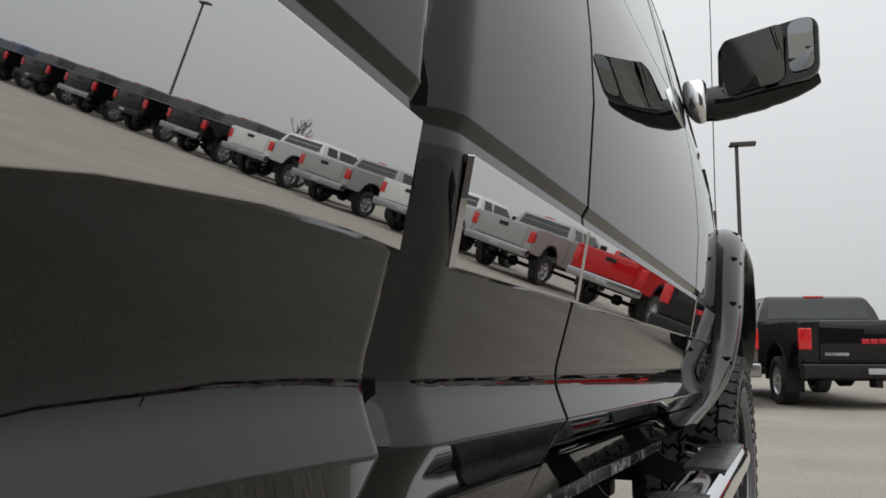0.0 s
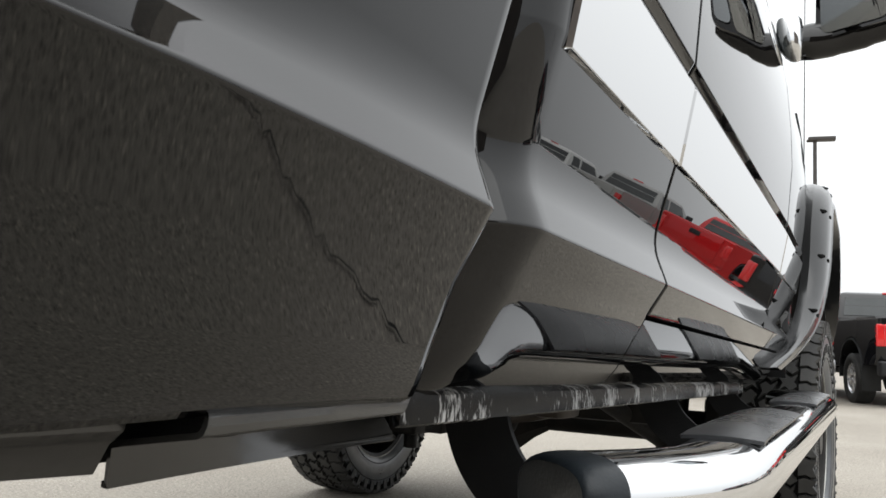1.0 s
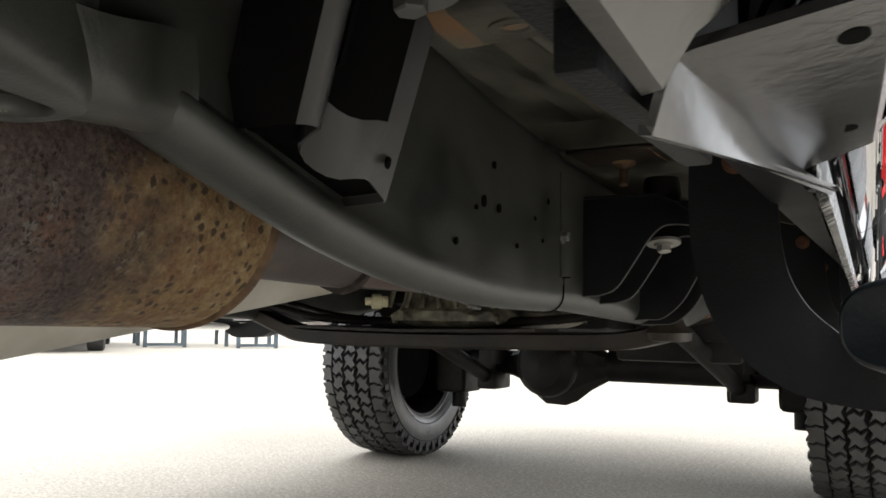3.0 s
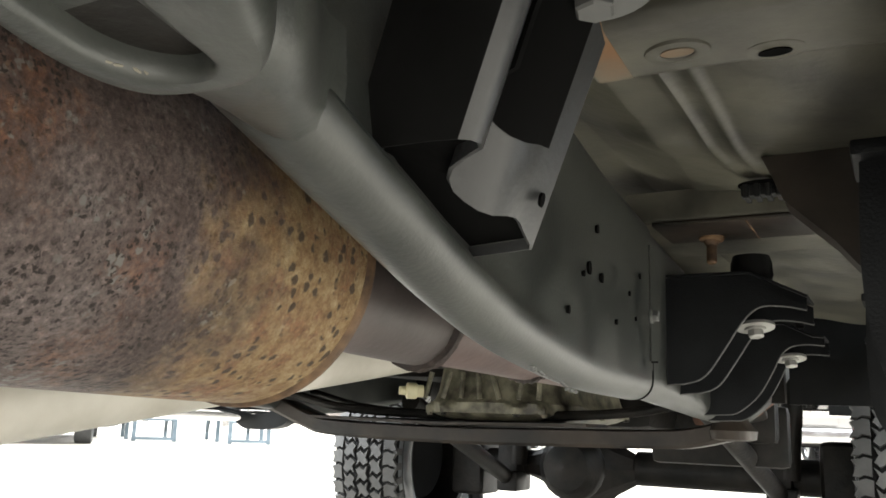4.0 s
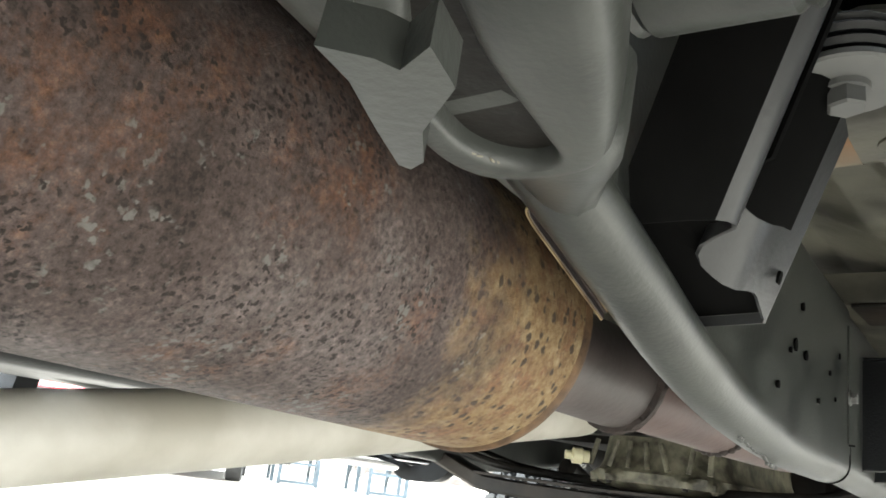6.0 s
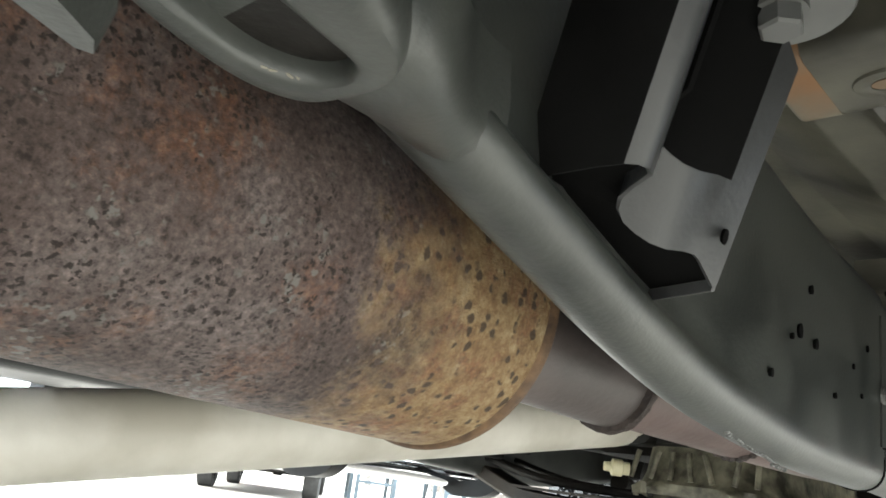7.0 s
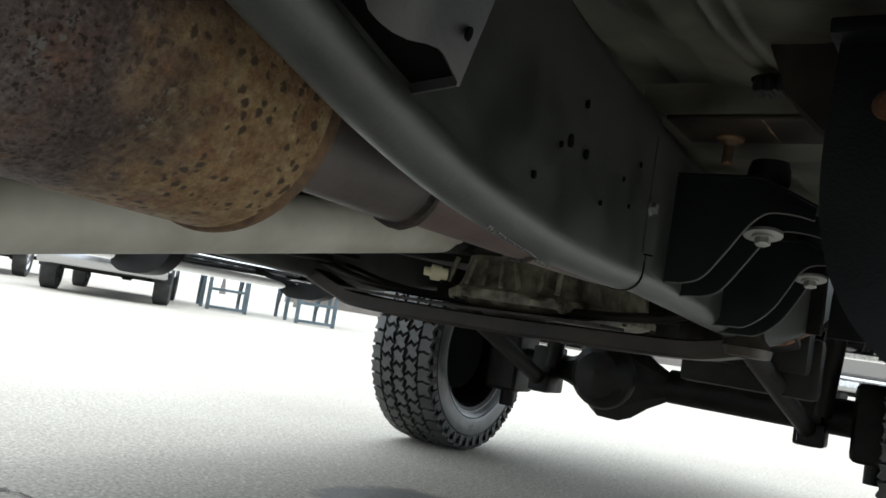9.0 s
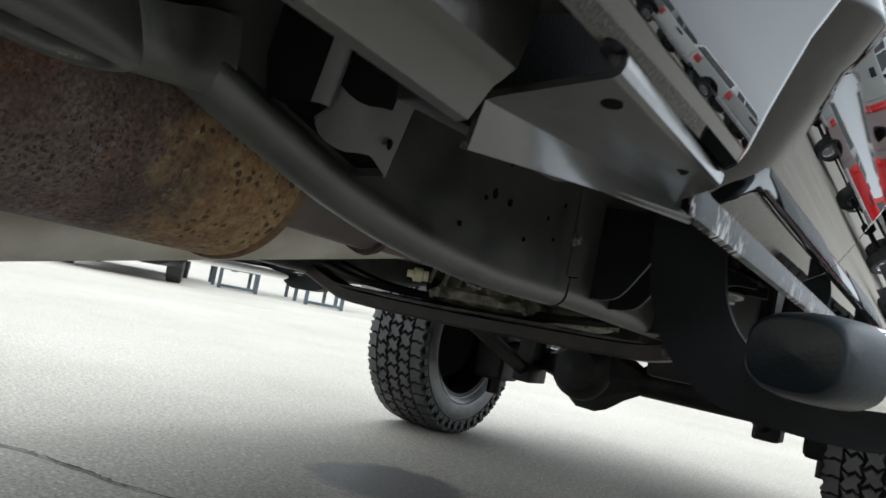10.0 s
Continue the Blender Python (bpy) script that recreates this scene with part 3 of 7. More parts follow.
BAND = filleted([(-0.2280, 0.9775, 0), (-0.2205, 0.9755, 0.0012), (-0.2363, 0.8940, 0.0012), (-0.2440, 0.8920, 0)])
for left in (False, True):
    side = "far" if left else "near"
    bm = bmesh.new()
    ends = [(-1.68, 0.05), (-1.66, 0.01), (-1.62, 0.0), (0.30, 0.0), (0.775, 0.0), (0.787, 0.0), (0.790, 0.0), (0.7965, 0.0015), (0.800, 0.006), (0.8005, 0.03)]
    ends = ends[:3] + [(y, 0.0) for y in (-0.6, 0.1, 0.25, 0.35, 0.45, 0.55, 0.65, 0.73)] + ends[4:]
    panel(bm, BED_TOP + LOWER + BED_FOOT, ends, left)
    for v in bm.verts:
        flat = v.co.z - RAKE * (v.co.y - 0.8)
        dz, dx = droop(v.co.y, flat)
        foot = max(0.0, min(1.0, (0.72 - flat) / 0.055)) * (0.0055 + 0.004 * max(0.0, min(1.0, (0.68 - v.co.y) / 0.1)))
        v.co.z += dz - foot
        v.co.x += -dx if left else dx
    bedside = part("bed_side", bm, BLACK_PAINT, TRUCK, "gloss black bed side mirroring the lot", sharp=32)
    bm = bmesh.new()
    panel(bm, BAND, [(y, 0) for y in (-1.55, -0.6, 0.1, 0.25, 0.35, 0.45, 0.55, 0.65, 0.73, 0.7955)] + [(0.7985, 0.003)], left, 0.006)
    for v in bm.verts:
        dz, dx = droop(v.co.y, v.co.z - RAKE * (v.co.y - 0.8))
        v.co.z += dz
        v.co.x += -dx if left else dx
    part("moulding", bm, STAINLESS, bedside, "mirror-polished stainless moulding", sharp=32)
    # cab corner, with the rounded pillar that turns into the back wall
    corner = [(0.8150, 0.10), (0.8150, 0.085)] + [(0.8150 + 0.066 * (1 - math.cos(radians(q))), 0.085 * (1 - math.sin(radians(q)))) for q in range(4, 91, 4)] + [(0.890, 0.0), (0.95, 0.0), (1.215, 0.0), (1.2310, 0.0), (1.2337, 0.0), (1.2349, 0.0008), (1.2355, 0.004)]
    bm = bmesh.new()
    panel(bm, UPPER + LOWER + DOOR_FOOT + SILL, corner, left)
    for v in bm.verts:
        deep = max(0.0, -0.385 - both(v.co.x, v.co.y, left))
        if v.co.z < 0.72:
            v.co.z += 2.0 * deep
    cab = part("cab_corner_panel", bm, BLACK_PAINT, TRUCK, sharp=32)
    bm = bmesh.new()
    panel(bm, BAND, [(0.884, 0.004), (0.887, 0), (1.2340, 0), (1.2355, 0.002)], left, 0.006)
    part("moulding", bm, STAINLESS, cab, "mirror-polished stainless moulding", sharp=32)
    for nm, y0, y1 in (("rear_door", 1.2425, 2.2490), ("front_door", 2.2570, 2.7500)):
        st = [(y0, 0.004), (y0 + 0.0006, 0.0008), (y0 + 0.0018, 0.0), (y0 + 0.004, 0.0), (y0 + 0.02, 0.0), (y1 - 0.02, 0.0), (y1 - 0.004, 0.0), (y1 - 0.0018, 0.0), (y1 - 0.0006, 0.0008), (y1, 0.004)]
        bm = bmesh.new()
        panel(bm, UPPER[2:] + LOWER + DOOR_FOOT, st, left)
        door = part(nm, bm, BLACK_PAINT, TRUCK, sharp=32)
        bm = bmesh.new()
        panel(bm, [(o - 0.0012, z) for o, z in UPPER[:3]], [(y0 + 0.002, 0), (y1 - 0.002, 0)], left, 0.003)
        part("window_pane", bm, TINTED, door, "dark tinted side window")
        bm = bmesh.new()
        for a, c in ((y0, y0 + 0.06), (y1 - 0.06, y1)):
            panel(bm, UPPER[:3], [(a, 0.001), (a + 0.003, 0), (c - 0.003, 0), (c, 0.001)], left, 0.003)
        panel(bm, [(-0.36, 1.83), (-0.33, 1.785)], [(y0, 0), (y1, 0)], left, 0.004)
        part("window_frame", bm, BLACK_PAINT, door)
        bm = bmesh.new()
        panel(bm, BAND, [(y0 + 0.001, 0.003), (y0 + 0.004, 0), (y1 - 0.004, 0), (y1 - 0.001, 0.003)], left, 0.006)
        part("moulding", bm, STAINLESS, door, "mirror-polished stainless moulding", sharp=32)
        if left:
            bm = bmesh.new()
            yy = y1 - 0.80 if nm == "rear_door" else y0 + 0.07
            xx = both(wx(-0.213, yy) + 0.012, yy, left)
            box(bm, xx - 0.012, xx + 0.012, yy, yy + 0.2, 1.225, 1.255, 0.008)
            part("handle", bm, BLACK_PAINT, door)
    # dark inner flange that closes the door gaps
    for yy in (1.2385, 2.2530):
        bm = bmesh.new()
        panel(bm, [(o - 0.011, z) for o, z in UPPER[2:] + LOWER + DOOR_FOOT], [(yy - 0.018, 0), (yy + 0.018, 0)], left, 0.010)
        part("door_seal", bm, DARK_VOID, TRUCK)
    bm = bmesh.new()
    panel(bm, SILL, [(1.2355, 0), (1.60, 0), (2.60, 0)], left)
    part("sill_panel", bm, BLACK_PAINT, TRUCK, sharp=32)
    # pinch-weld flange under the sill, scuffed
    bm = bmesh.new()
    panel(bm, [(-0.3310, 0.656), (-0.3300, 0.646), (-0.3305, 0.634), (-0.335, 0.632)], [(0.842, 0.004), (0.850, 0), (1.8, 0), (2.40, 0)], left, 0.008)
    part("pinch_weld", bm, SCUFFED_FLANGE, TRUCK, "scuffed and chalk-streaked sill flange")
    # front fender above the wheel opening
    bm = bmesh.new()
    rows = []
    prof = UPPER[3:] + LOWER
    for i in range(31):
        y = 2.7550 + i * (4.34 - 2.7550) / 30
        ry = min(1.0, abs(y - AXLE_Y) / 0.70)
        zl = 0.50 + 0.60 * math.sqrt(max(0.0, 1 - ry * ry))
        drop = max(0.0, min(1.0, (y - 2.85) / 0.30))
        top, low = 1.36 - 0.21 * drop * drop * (3 - 2 * drop), max(zl, 0.74)
        row = []
        for j in range(15):
            z = top + (min(low, top - 0.03) - top) * j / 14
            for (o1, z1), (o2, z2) in zip(prof, prof[1:]):
                if z2 <= z <= z1:
                    o = o1 + (o2 - o1) * (z - z1) / (z2 - z1)
                    break
            row.append((both(wx(o, y) - max(0, y - 4.1) ** 2 * 1.6, y, left), y, z + RAKE * (y - 0.8) * 0.5))
        x, _, z = row[0]
        s_ = 1 if left else -1
        rows.append([(x + s_ * 0.30, y, 1.30), (x + s_ * 0.22, y, max(z + 0.035, 1.24)), (x + s_ * 0.15, y, z + 0.032), (x + s_ * 0.07, y, z + 0.028), (x + s_ * 0.025, y, z + 0.018)] + row)
    shell(bm, rows, -0.012 if left else 0.012)
    part("front_fender", bm, BLACK_PAINT, TRUCK, sharp=32)
    # pocket-style wheel-arch flare: its seat on the body and its outer lip, rear leg and over the wheel
    seat = [(-0.320, 2.345, 0.655), (-0.305, 2.617, 0.713), (-0.295, 2.794, 0.813), (-0.290, 2.878, 0.926), (-0.290, 2.929, 1.044), (-0.290, 2.987, 1.135), (-0.300, 3.10, 1.20), (-0.320, 3.30, 1.235), (-0.345, 3.54, 1.24)]
    lip = [(-0.312, 2.48, 0.650), (-0.285, 2.66, 0.700), (-0.262, 2.86, 0.775), (-0.248, 3.00, 0.900), (-0.245, 3.08, 1.020), (-0.247, 3.14, 1.100), (-0.250, 3.22, 1.150), (-0.260, 3.36, 1.180), (-0.268, 3.54, 1.185)]
    ahead = lambda row: row + [(x - 0.09 * (3.54 - y), 7.08 - y, z) for x, y, z in row[-2::-1]]
    seat, lip = smooth_path(ahead(seat), 3), smooth_path(ahead(lip), 3)

    def flare_at(i, k):
        p = seat[i].lerp(lip[i], k) + Vector((0.016, -0.010, 0.010)) * math.sin(math.pi * min(1, k * 1.1)) * (0.3 + 0.7 * min(1.0, i / 8, (len(seat) - 1 - i) / 8))
        return Vector((both(p.x, p.y, left), p.y, p.z))

    bm = bmesh.new()
    rows = []
    for i in range(len(seat)):
        centre = Vector((both(-0.40, 3.54, left), 3.54, 0.45))
        inner = flare_at(i, 1.0)
        tuck = (centre - inner).normalized() * 0.025
        rows.append([flare_at(i, 0.0) + Vector((0.02 if left else -0.02, 0.004, 0))] + [flare_at(i, k) for k in (0.0, 0.05, 0.14, 0.22, 0.45, 0.7, 0.88, 0.96, 1.0)] + [inner + tuck * 0.4, inner + tuck + Vector((0.05 if left else -0.05, 0.02, 0))])
    shell(bm, rows, -0.005 if left else 0.005)
    flare = part("wheel_arch_flare", bm, FLARE_PLASTIC, TRUCK, "gloss black pocket-style flare with sunk bolts")
    for i in (6, 10, 14, 19, 24, 29, 34, 38, 42):
        for k0, rr in ((0.30, 0.016), (0.66, 0.013)):
            at = flare_at(i, k0)
            nrm = (flare_at(i, k0 + 0.05) - flare_at(i, k0 - 0.05)).cross(flare_at(i + 1, k0) - flare_at(i - 1, k0)).normalized()
            if nrm.x * (-1 if left else 1) < 0:
                nrm = -nrm
            bm = bmesh.new()
            lathe(bm, [(-0.006, 0.0), (-0.006, rr), (0.0009, rr * 0.93), (0.0009, 0.0)], at, nrm, 18)
            for v in bm.verts:
                v.co.z = at.z + (v.co.z - at.z) * (0.62 if v.co.z < at.z else 0.22)
            part("bolt_pocket", bm, DARK_VOID, flare)

# roof, glass, hood, nose, tailgate and bed floor close the body
bm = bmesh.new()
rows = []
for y, dz, dx in ((0.86, -0.05, 0.02), (0.92, 0.0, 0.0), (1.6, 0.03, 0.0), (2.2, 0.02, 0.0), (2.55, -0.04, 0.02)):
    xr = wx(-0.36, y) - dx
    xl = both(xr, y, True)
    rows.append([(xr + (xl - xr) * k / 10, y, 1.83 + dz + 0.05 * math.sin(math.pi * k / 10) ** 0.6) for k in range(11)])
shell(bm, rows, -0.02)
part("roof", bm, BLACK_PAINT, TRUCK)
bm = bmesh.new()
shell(bm, [[(wx(-0.37, 2.55) + k * (both(wx(-0.37, 2.55), 2.55, True) - wx(-0.37, 2.55)) / 8, 2.55, 1.80) for k in range(9)], [(wx(-0.28, 3.15) + k * (both(wx(-0.28, 3.15), 3.15, True) - wx(-0.28, 3.15)) / 8, 3.15 + 0.05 * math.sin(math.pi * k / 8), 1.37) for k in range(9)]], 0.006)
part("windscreen", bm, TINTED, TRUCK)
bm = bmesh.new()
shell(bm, [[(wx(-0.40, 0.85) + k * (both(wx(-0.40, 0.85), 0.85, True) - wx(-0.40, 0.85)) / 6, 0.85, 1.79) for k in range(7)], [(wx(-0.33, 0.812) + k * (both(wx(-0.33, 0.812), 0.812, True) - wx(-0.33, 0.812)) / 6, 0.812, 1.42) for k in range(7)]], 0.006)
part("rear_window", bm, TINTED, TRUCK)
bm = bmesh.new()
box(bm, both(wx(-0.62, 0.82), 0.82, True), wx(-0.62, 0.82), 0.818, 0.835, 0.86, 1.43)
part("cab_back", bm, BLACK_PAINT, TRUCK)
bm = bmesh.new()
rows = []
for y, z in ((2.95, 1.370), (3.10, 1.375), (3.2, 1.38), (3.5, 1.40), (4.0, 1.37), (4.25, 1.31), (4.35, 1.24)):
    xr = wx(-0.245, y) - max(0, y - 4.1) ** 2 * 1.6 - 0.27 * min(1.0, max(0.0, y - 2.95) / 0.25)
    xl = both(xr, y, True)
    rows.append([(xr + (xl - xr) * k / 10, y, z + 0.05 * math.sin(math.pi * k / 10)) for k in range(11)])
shell(bm, rows, -0.015)
part("hood", bm, BLACK_PAINT, TRUCK)
bm = bmesh.new()
box(bm, both(wx(-0.3, 4.3), 4.3, True), wx(-0.3, 4.3), 4.30, 4.37, 0.80, 1.27, 0.03)
part("grille", bm, BLACK_PLASTIC, TRUCK)
bm = bmesh.new()
box(bm, both(wx(-0.22, 4.4), 4.4, True), wx(-0.22, 4.4), 4.36, 4.52, 0.62, 0.86, 0.05, 3)
part("front_bumper", bm, CHROME, TRUCK)
bm = bmesh.new()
box(bm, both(wx(-0.26, -1.66), -1.66, True), wx(-0.26, -1.66), -1.72, -1.67, 0.86, 1.45, 0.015)
part("tailgate", bm, BLACK_PAINT, TRUCK)
bm = bmesh.new()
box(bm, both(wx(-0.24, -1.8), -1.8, True), wx(-0.24, -1.8), -1.90, -1.74, 0.62, 0.82, 0.04, 3)
part("rear_bumper", bm, CHROME, TRUCK)
bm = bmesh.new()
box(bm, both(wx(-0.33, 0), 0, True), wx(-0.33, 0), -1.66, 0.775, 0.865, 0.885)
bed_floor = part("bed_floor", bm, POWDER_BLACK, TRUCK)
for k in range(6):
    bm = bmesh.new()
    box(bm, both(wx(-0.34, 0), 0, True), wx(-0.34, 0), -1.5 + k * 0.42, -1.43 + k * 0.42, 0.80, 0.864)
    part("bed_crosssill", bm, POWDER_BLACK, bed_floor)

# mirror on its arm
bm = bmesh.new()
prof = filleted([(-0.02, 0.094, 0), (-0.128, 0.092, 0.04), (-0.130, -0.098, 0.035), (0.126, -0.092, 0.04), (0.128, 0.092, 0.05), (-0.02, 0.094, 0)], 12)[:-1]
MIR = Vector((-0.120, 2.60, 1.584))


def mirror_at(u, d, v):
    """A place on the mirror head: across, forward, up, with the head's tilt."""
    return MIR + Vector((u * 0.97, d - 0.10 * u, v * 0.86 + 0.15 * u))


rings = []
for d, k in ((0.0, 1.0), (0.012, 1.02), (0.05, 1.0), (0.085, 0.9), (0.105, 0.7), (0.112, 0.4)):
    rings.append([bm.verts.new(mirror_at(u * k, d, v * k)) for u, v in prof])
for r0, r1 in zip(rings, rings[1:]):
    for j in range(len(prof)):
        bm.faces.new((r0[j], r0[(j + 1) % len(prof)], r1[(j + 1) % len(prof)], r1[j]))
bm.faces.new(rings[-1])
bm.faces.new(rings[0][::-1])
mirror = part("wing_mirror", bm, BLACK_PAINT, TRUCK, "gloss black tow mirror head")
AIM = {"main_glass": (0.02, -1.0), "convex_glass": (0.06, -0.75)}
for nm, u0, u1, v0, v1 in (("main_glass", -0.116, 0.042, -0.084, 0.080), ("convex_glass", 0.054, 0.115, -0.070, 0.078)):
    bm = bmesh.new()
    ring = []
    for cx_, cz_, a0 in ((u1 - 0.02, v1 - 0.02, 0), (u0 + 0.02, v1 - 0.02, 90), (u0 + 0.02, v0 + 0.02, 180), (u1 - 0.02, v0 + 0.02, 270)):
        for k in range(5):
            a = radians(a0 + 22.5 * k)
            u, v = cx_ + 0.02 * math.cos(a), cz_ + 0.02 * math.sin(a)
            ring.append(mirror_at(u, -0.022 + 0.20 * (v - 0.0) * AIM[nm][1] + AIM[nm][0] * u, v))
    slab(bm, ring, (0, 0.006, 0))
    part(nm, bm, GLASS_MIRROR, mirror, "silvered mirror glass")
bm = bmesh.new()
arm = smooth_path([(-0.320, 2.62, 1.485), (-0.262, 2.63, 1.487), (-0.20, 2.65, 1.498), (-0.10, 2.66, 1.517), (0.0, 2.66, 1.540)], 5)
sweep(bm, arm, circle(0.034, 16, 0.042), scales=[0.9, 1, 1.05, 1.1, 1.1, 1.15, 1.15, 1.15, 1.15, 1.15, 1.1, 1.1, 1.1, 1.1, 1.0, 1, 0.95, 0.9, 0.8, 0.7, 0.5])
part("mirror_arm", bm, BLACK_PAINT, mirror)
bm = bmesh.new()
rings = []
for z, xc, hx, hy in ((1.5480, -0.301, 0.004, 0.006), (1.5465, -0.301, 0.016, 0.022), (1.5420, -0.301, 0.0235, 0.032), (1.534, -0.3005, 0.0265, 0.036), (1.505, -0.300, 0.0275, 0.038), (1.480, -0.2985, 0.0265, 0.037), (1.460, -0.2955, 0.0225, 0.032), (1.445, -0.292, 0.0165, 0.025), (1.435, -0.289, 0.010, 0.016), (1.431, -0.2875, 0.003, 0.005)):
    rings.append([bm.verts.new((xc - 0.005 + 1.22 * hx * math.copysign(abs(math.cos(q)) ** 0.7, math.cos(q)), 2.606 + hy * math.copysign(abs(math.sin(q)) ** 0.7, math.sin(q)), z)) for q in [2 * math.pi * k / 28 for k in range(28)]])
for r0, r1 in zip(rings, rings[1:]):
    for j in range(28):
        bm.faces.new((r0[j], r0[(j + 1) % 28], r1[(j + 1) % 28], r1[j]))
bm.faces.new(rings[0])
bm.faces.new(rings[-1][::-1])
part("chrome_pivot", bm, CHROME, mirror, "chrome pivot cover")

# radio mast
bm = bmesh.new()
tube(bm, [(-0.337, 3.20, 1.10), (-0.337, 3.20, 1.185)], 0.012, 12)
tube(bm, [(-0.337, 3.20, 1.185), (-0.336, 3.20, 1.285)], 0.0065, 10)
mast = part("radio_mast", bm, CHROME, TRUCK, "chrome mast base with a thin black whip")
bm = bmesh.new()
tube(bm, [(-0.336, 3.20, 1.285), (-0.326, 3.19, 2.25)], 0.0017, 8)
part("whip", bm, BLACK_PLASTIC, mast)

# bolted brace under the front of the bed, and the hem behind it
bm = bmesh.new()
rows = []
for i in range(13):
    k = i / 12
    top = Vector((-0.2965 - 0.0150 * k, 0.6275 + 0.185 * k, 0.6575 - 0.0015 * k))
    bev = Vector((-0.2945 - 0.0135 * k, 0.6245 + 0.178 * k, 0.6462 - 0.0012 * k))
    em = Vector((-0.3510 + 0.010 * k, 0.6255 + 0.205 * k, 0.6372 + 0.002 * k))
    el = Vector((-0.3588 + 0.034 * k, 0.6310 + 0.190 * k, 0.6172 + 0.0125 * k - 0.003 * k * k))
    rows.append([top + Vector((-0.010, 0, 0.002)), top, top.lerp(bev, 0.25) + Vector((0.0012, 0, 0)), top.lerp(bev, 0.6) + Vector((0.0008, 0, 0)), bev.lerp(em, 0.015) + Vector((0, 0, 0.0012)), bev.lerp(em, 0.07), bev.lerp(em, 0.16), bev.lerp(em, 0.5), bev.lerp(em, 0.90), em.lerp(el, 0.03), em.lerp(el, 0.12), em.lerp(el, 0.9), el, el + Vector((-0.004, 0, 0.0005))])
shell(bm, rows, 0.003)
brace = part("bed_brace", bm, PLATE_BLACK, TRUCK, "dusty black bolted brace with two slots", sharp=14)
for hx, hy, hz in ((-0.3180, 0.764, 0.6432), (-0.3095, 0.6515, 0.6438)):
    bm = bmesh.new()
    n = Vector((0.13, 0, -0.99))
    lathe(bm, [(0.0, 0.0), (0.0, 0.0042), (-0.004, 0.0038), (-0.004, 0.0)], (hx, hy, hz - 0.0002), n, 18)
    for v in bm.verts:
        v.co.y = hy + (v.co.y - hy) * 1.5
    part("slot", bm, DARK_VOID, brace)
bm = bmesh.new()
panel(bm, [(-0.307, 0.6500), (-0.311, 0.6620), (-0.335, 0.6640), (-0.341, 0.6420), (-0.3465, 0.6375), (-0.3500, 0.6350), (-0.3585, 0.6215), (-0.364, 0.6205)], [(-1.6, 0), (0.05, 0), (0.3, 0), (0.618, 0)], False, 0.003)
for v in bm.verts:
    v.co.z += min(0.03, 0.05 * max(0.0, 0.55 - v.co.y)) * max(0.0, min(1.0, (0.656 - v.co.z) / 0.02))
part("bed_hem", bm, PLATE_BLACK, TRUCK)
bm = bmesh.new()
box(bm, -0.385, -0.363, -1.6, 0.795, 0.645, 0.865)
part("bed_inner_wall", bm, POWDER_BLACK, TRUCK)
bm = bmesh.new()
box(bm, -0.50, -0.386, 0.56, 0.66, 0.815, 0.864, 0.01)
part("bed_mount", bm, POWDER_BLACK, TRUCK)
# black block added to fill the gap behind hem and brace with dark
bm = bmesh.new()
box(bm, -0.376, -0.364, 0.600, 0.740, 0.628, 0.660, 0.002)
part("bed_mount_foot", bm, POWDER_BLACK, TRUCK)
bm = bmesh.new()
box(bm, both(wx(-0.30, 0.78), 0.78, True), wx(-0.30, 0.78), 0.776, 0.789, 0.83, 1.43, 0.004)
part("bed_headboard", bm, POWDER_BLACK, TRUCK)

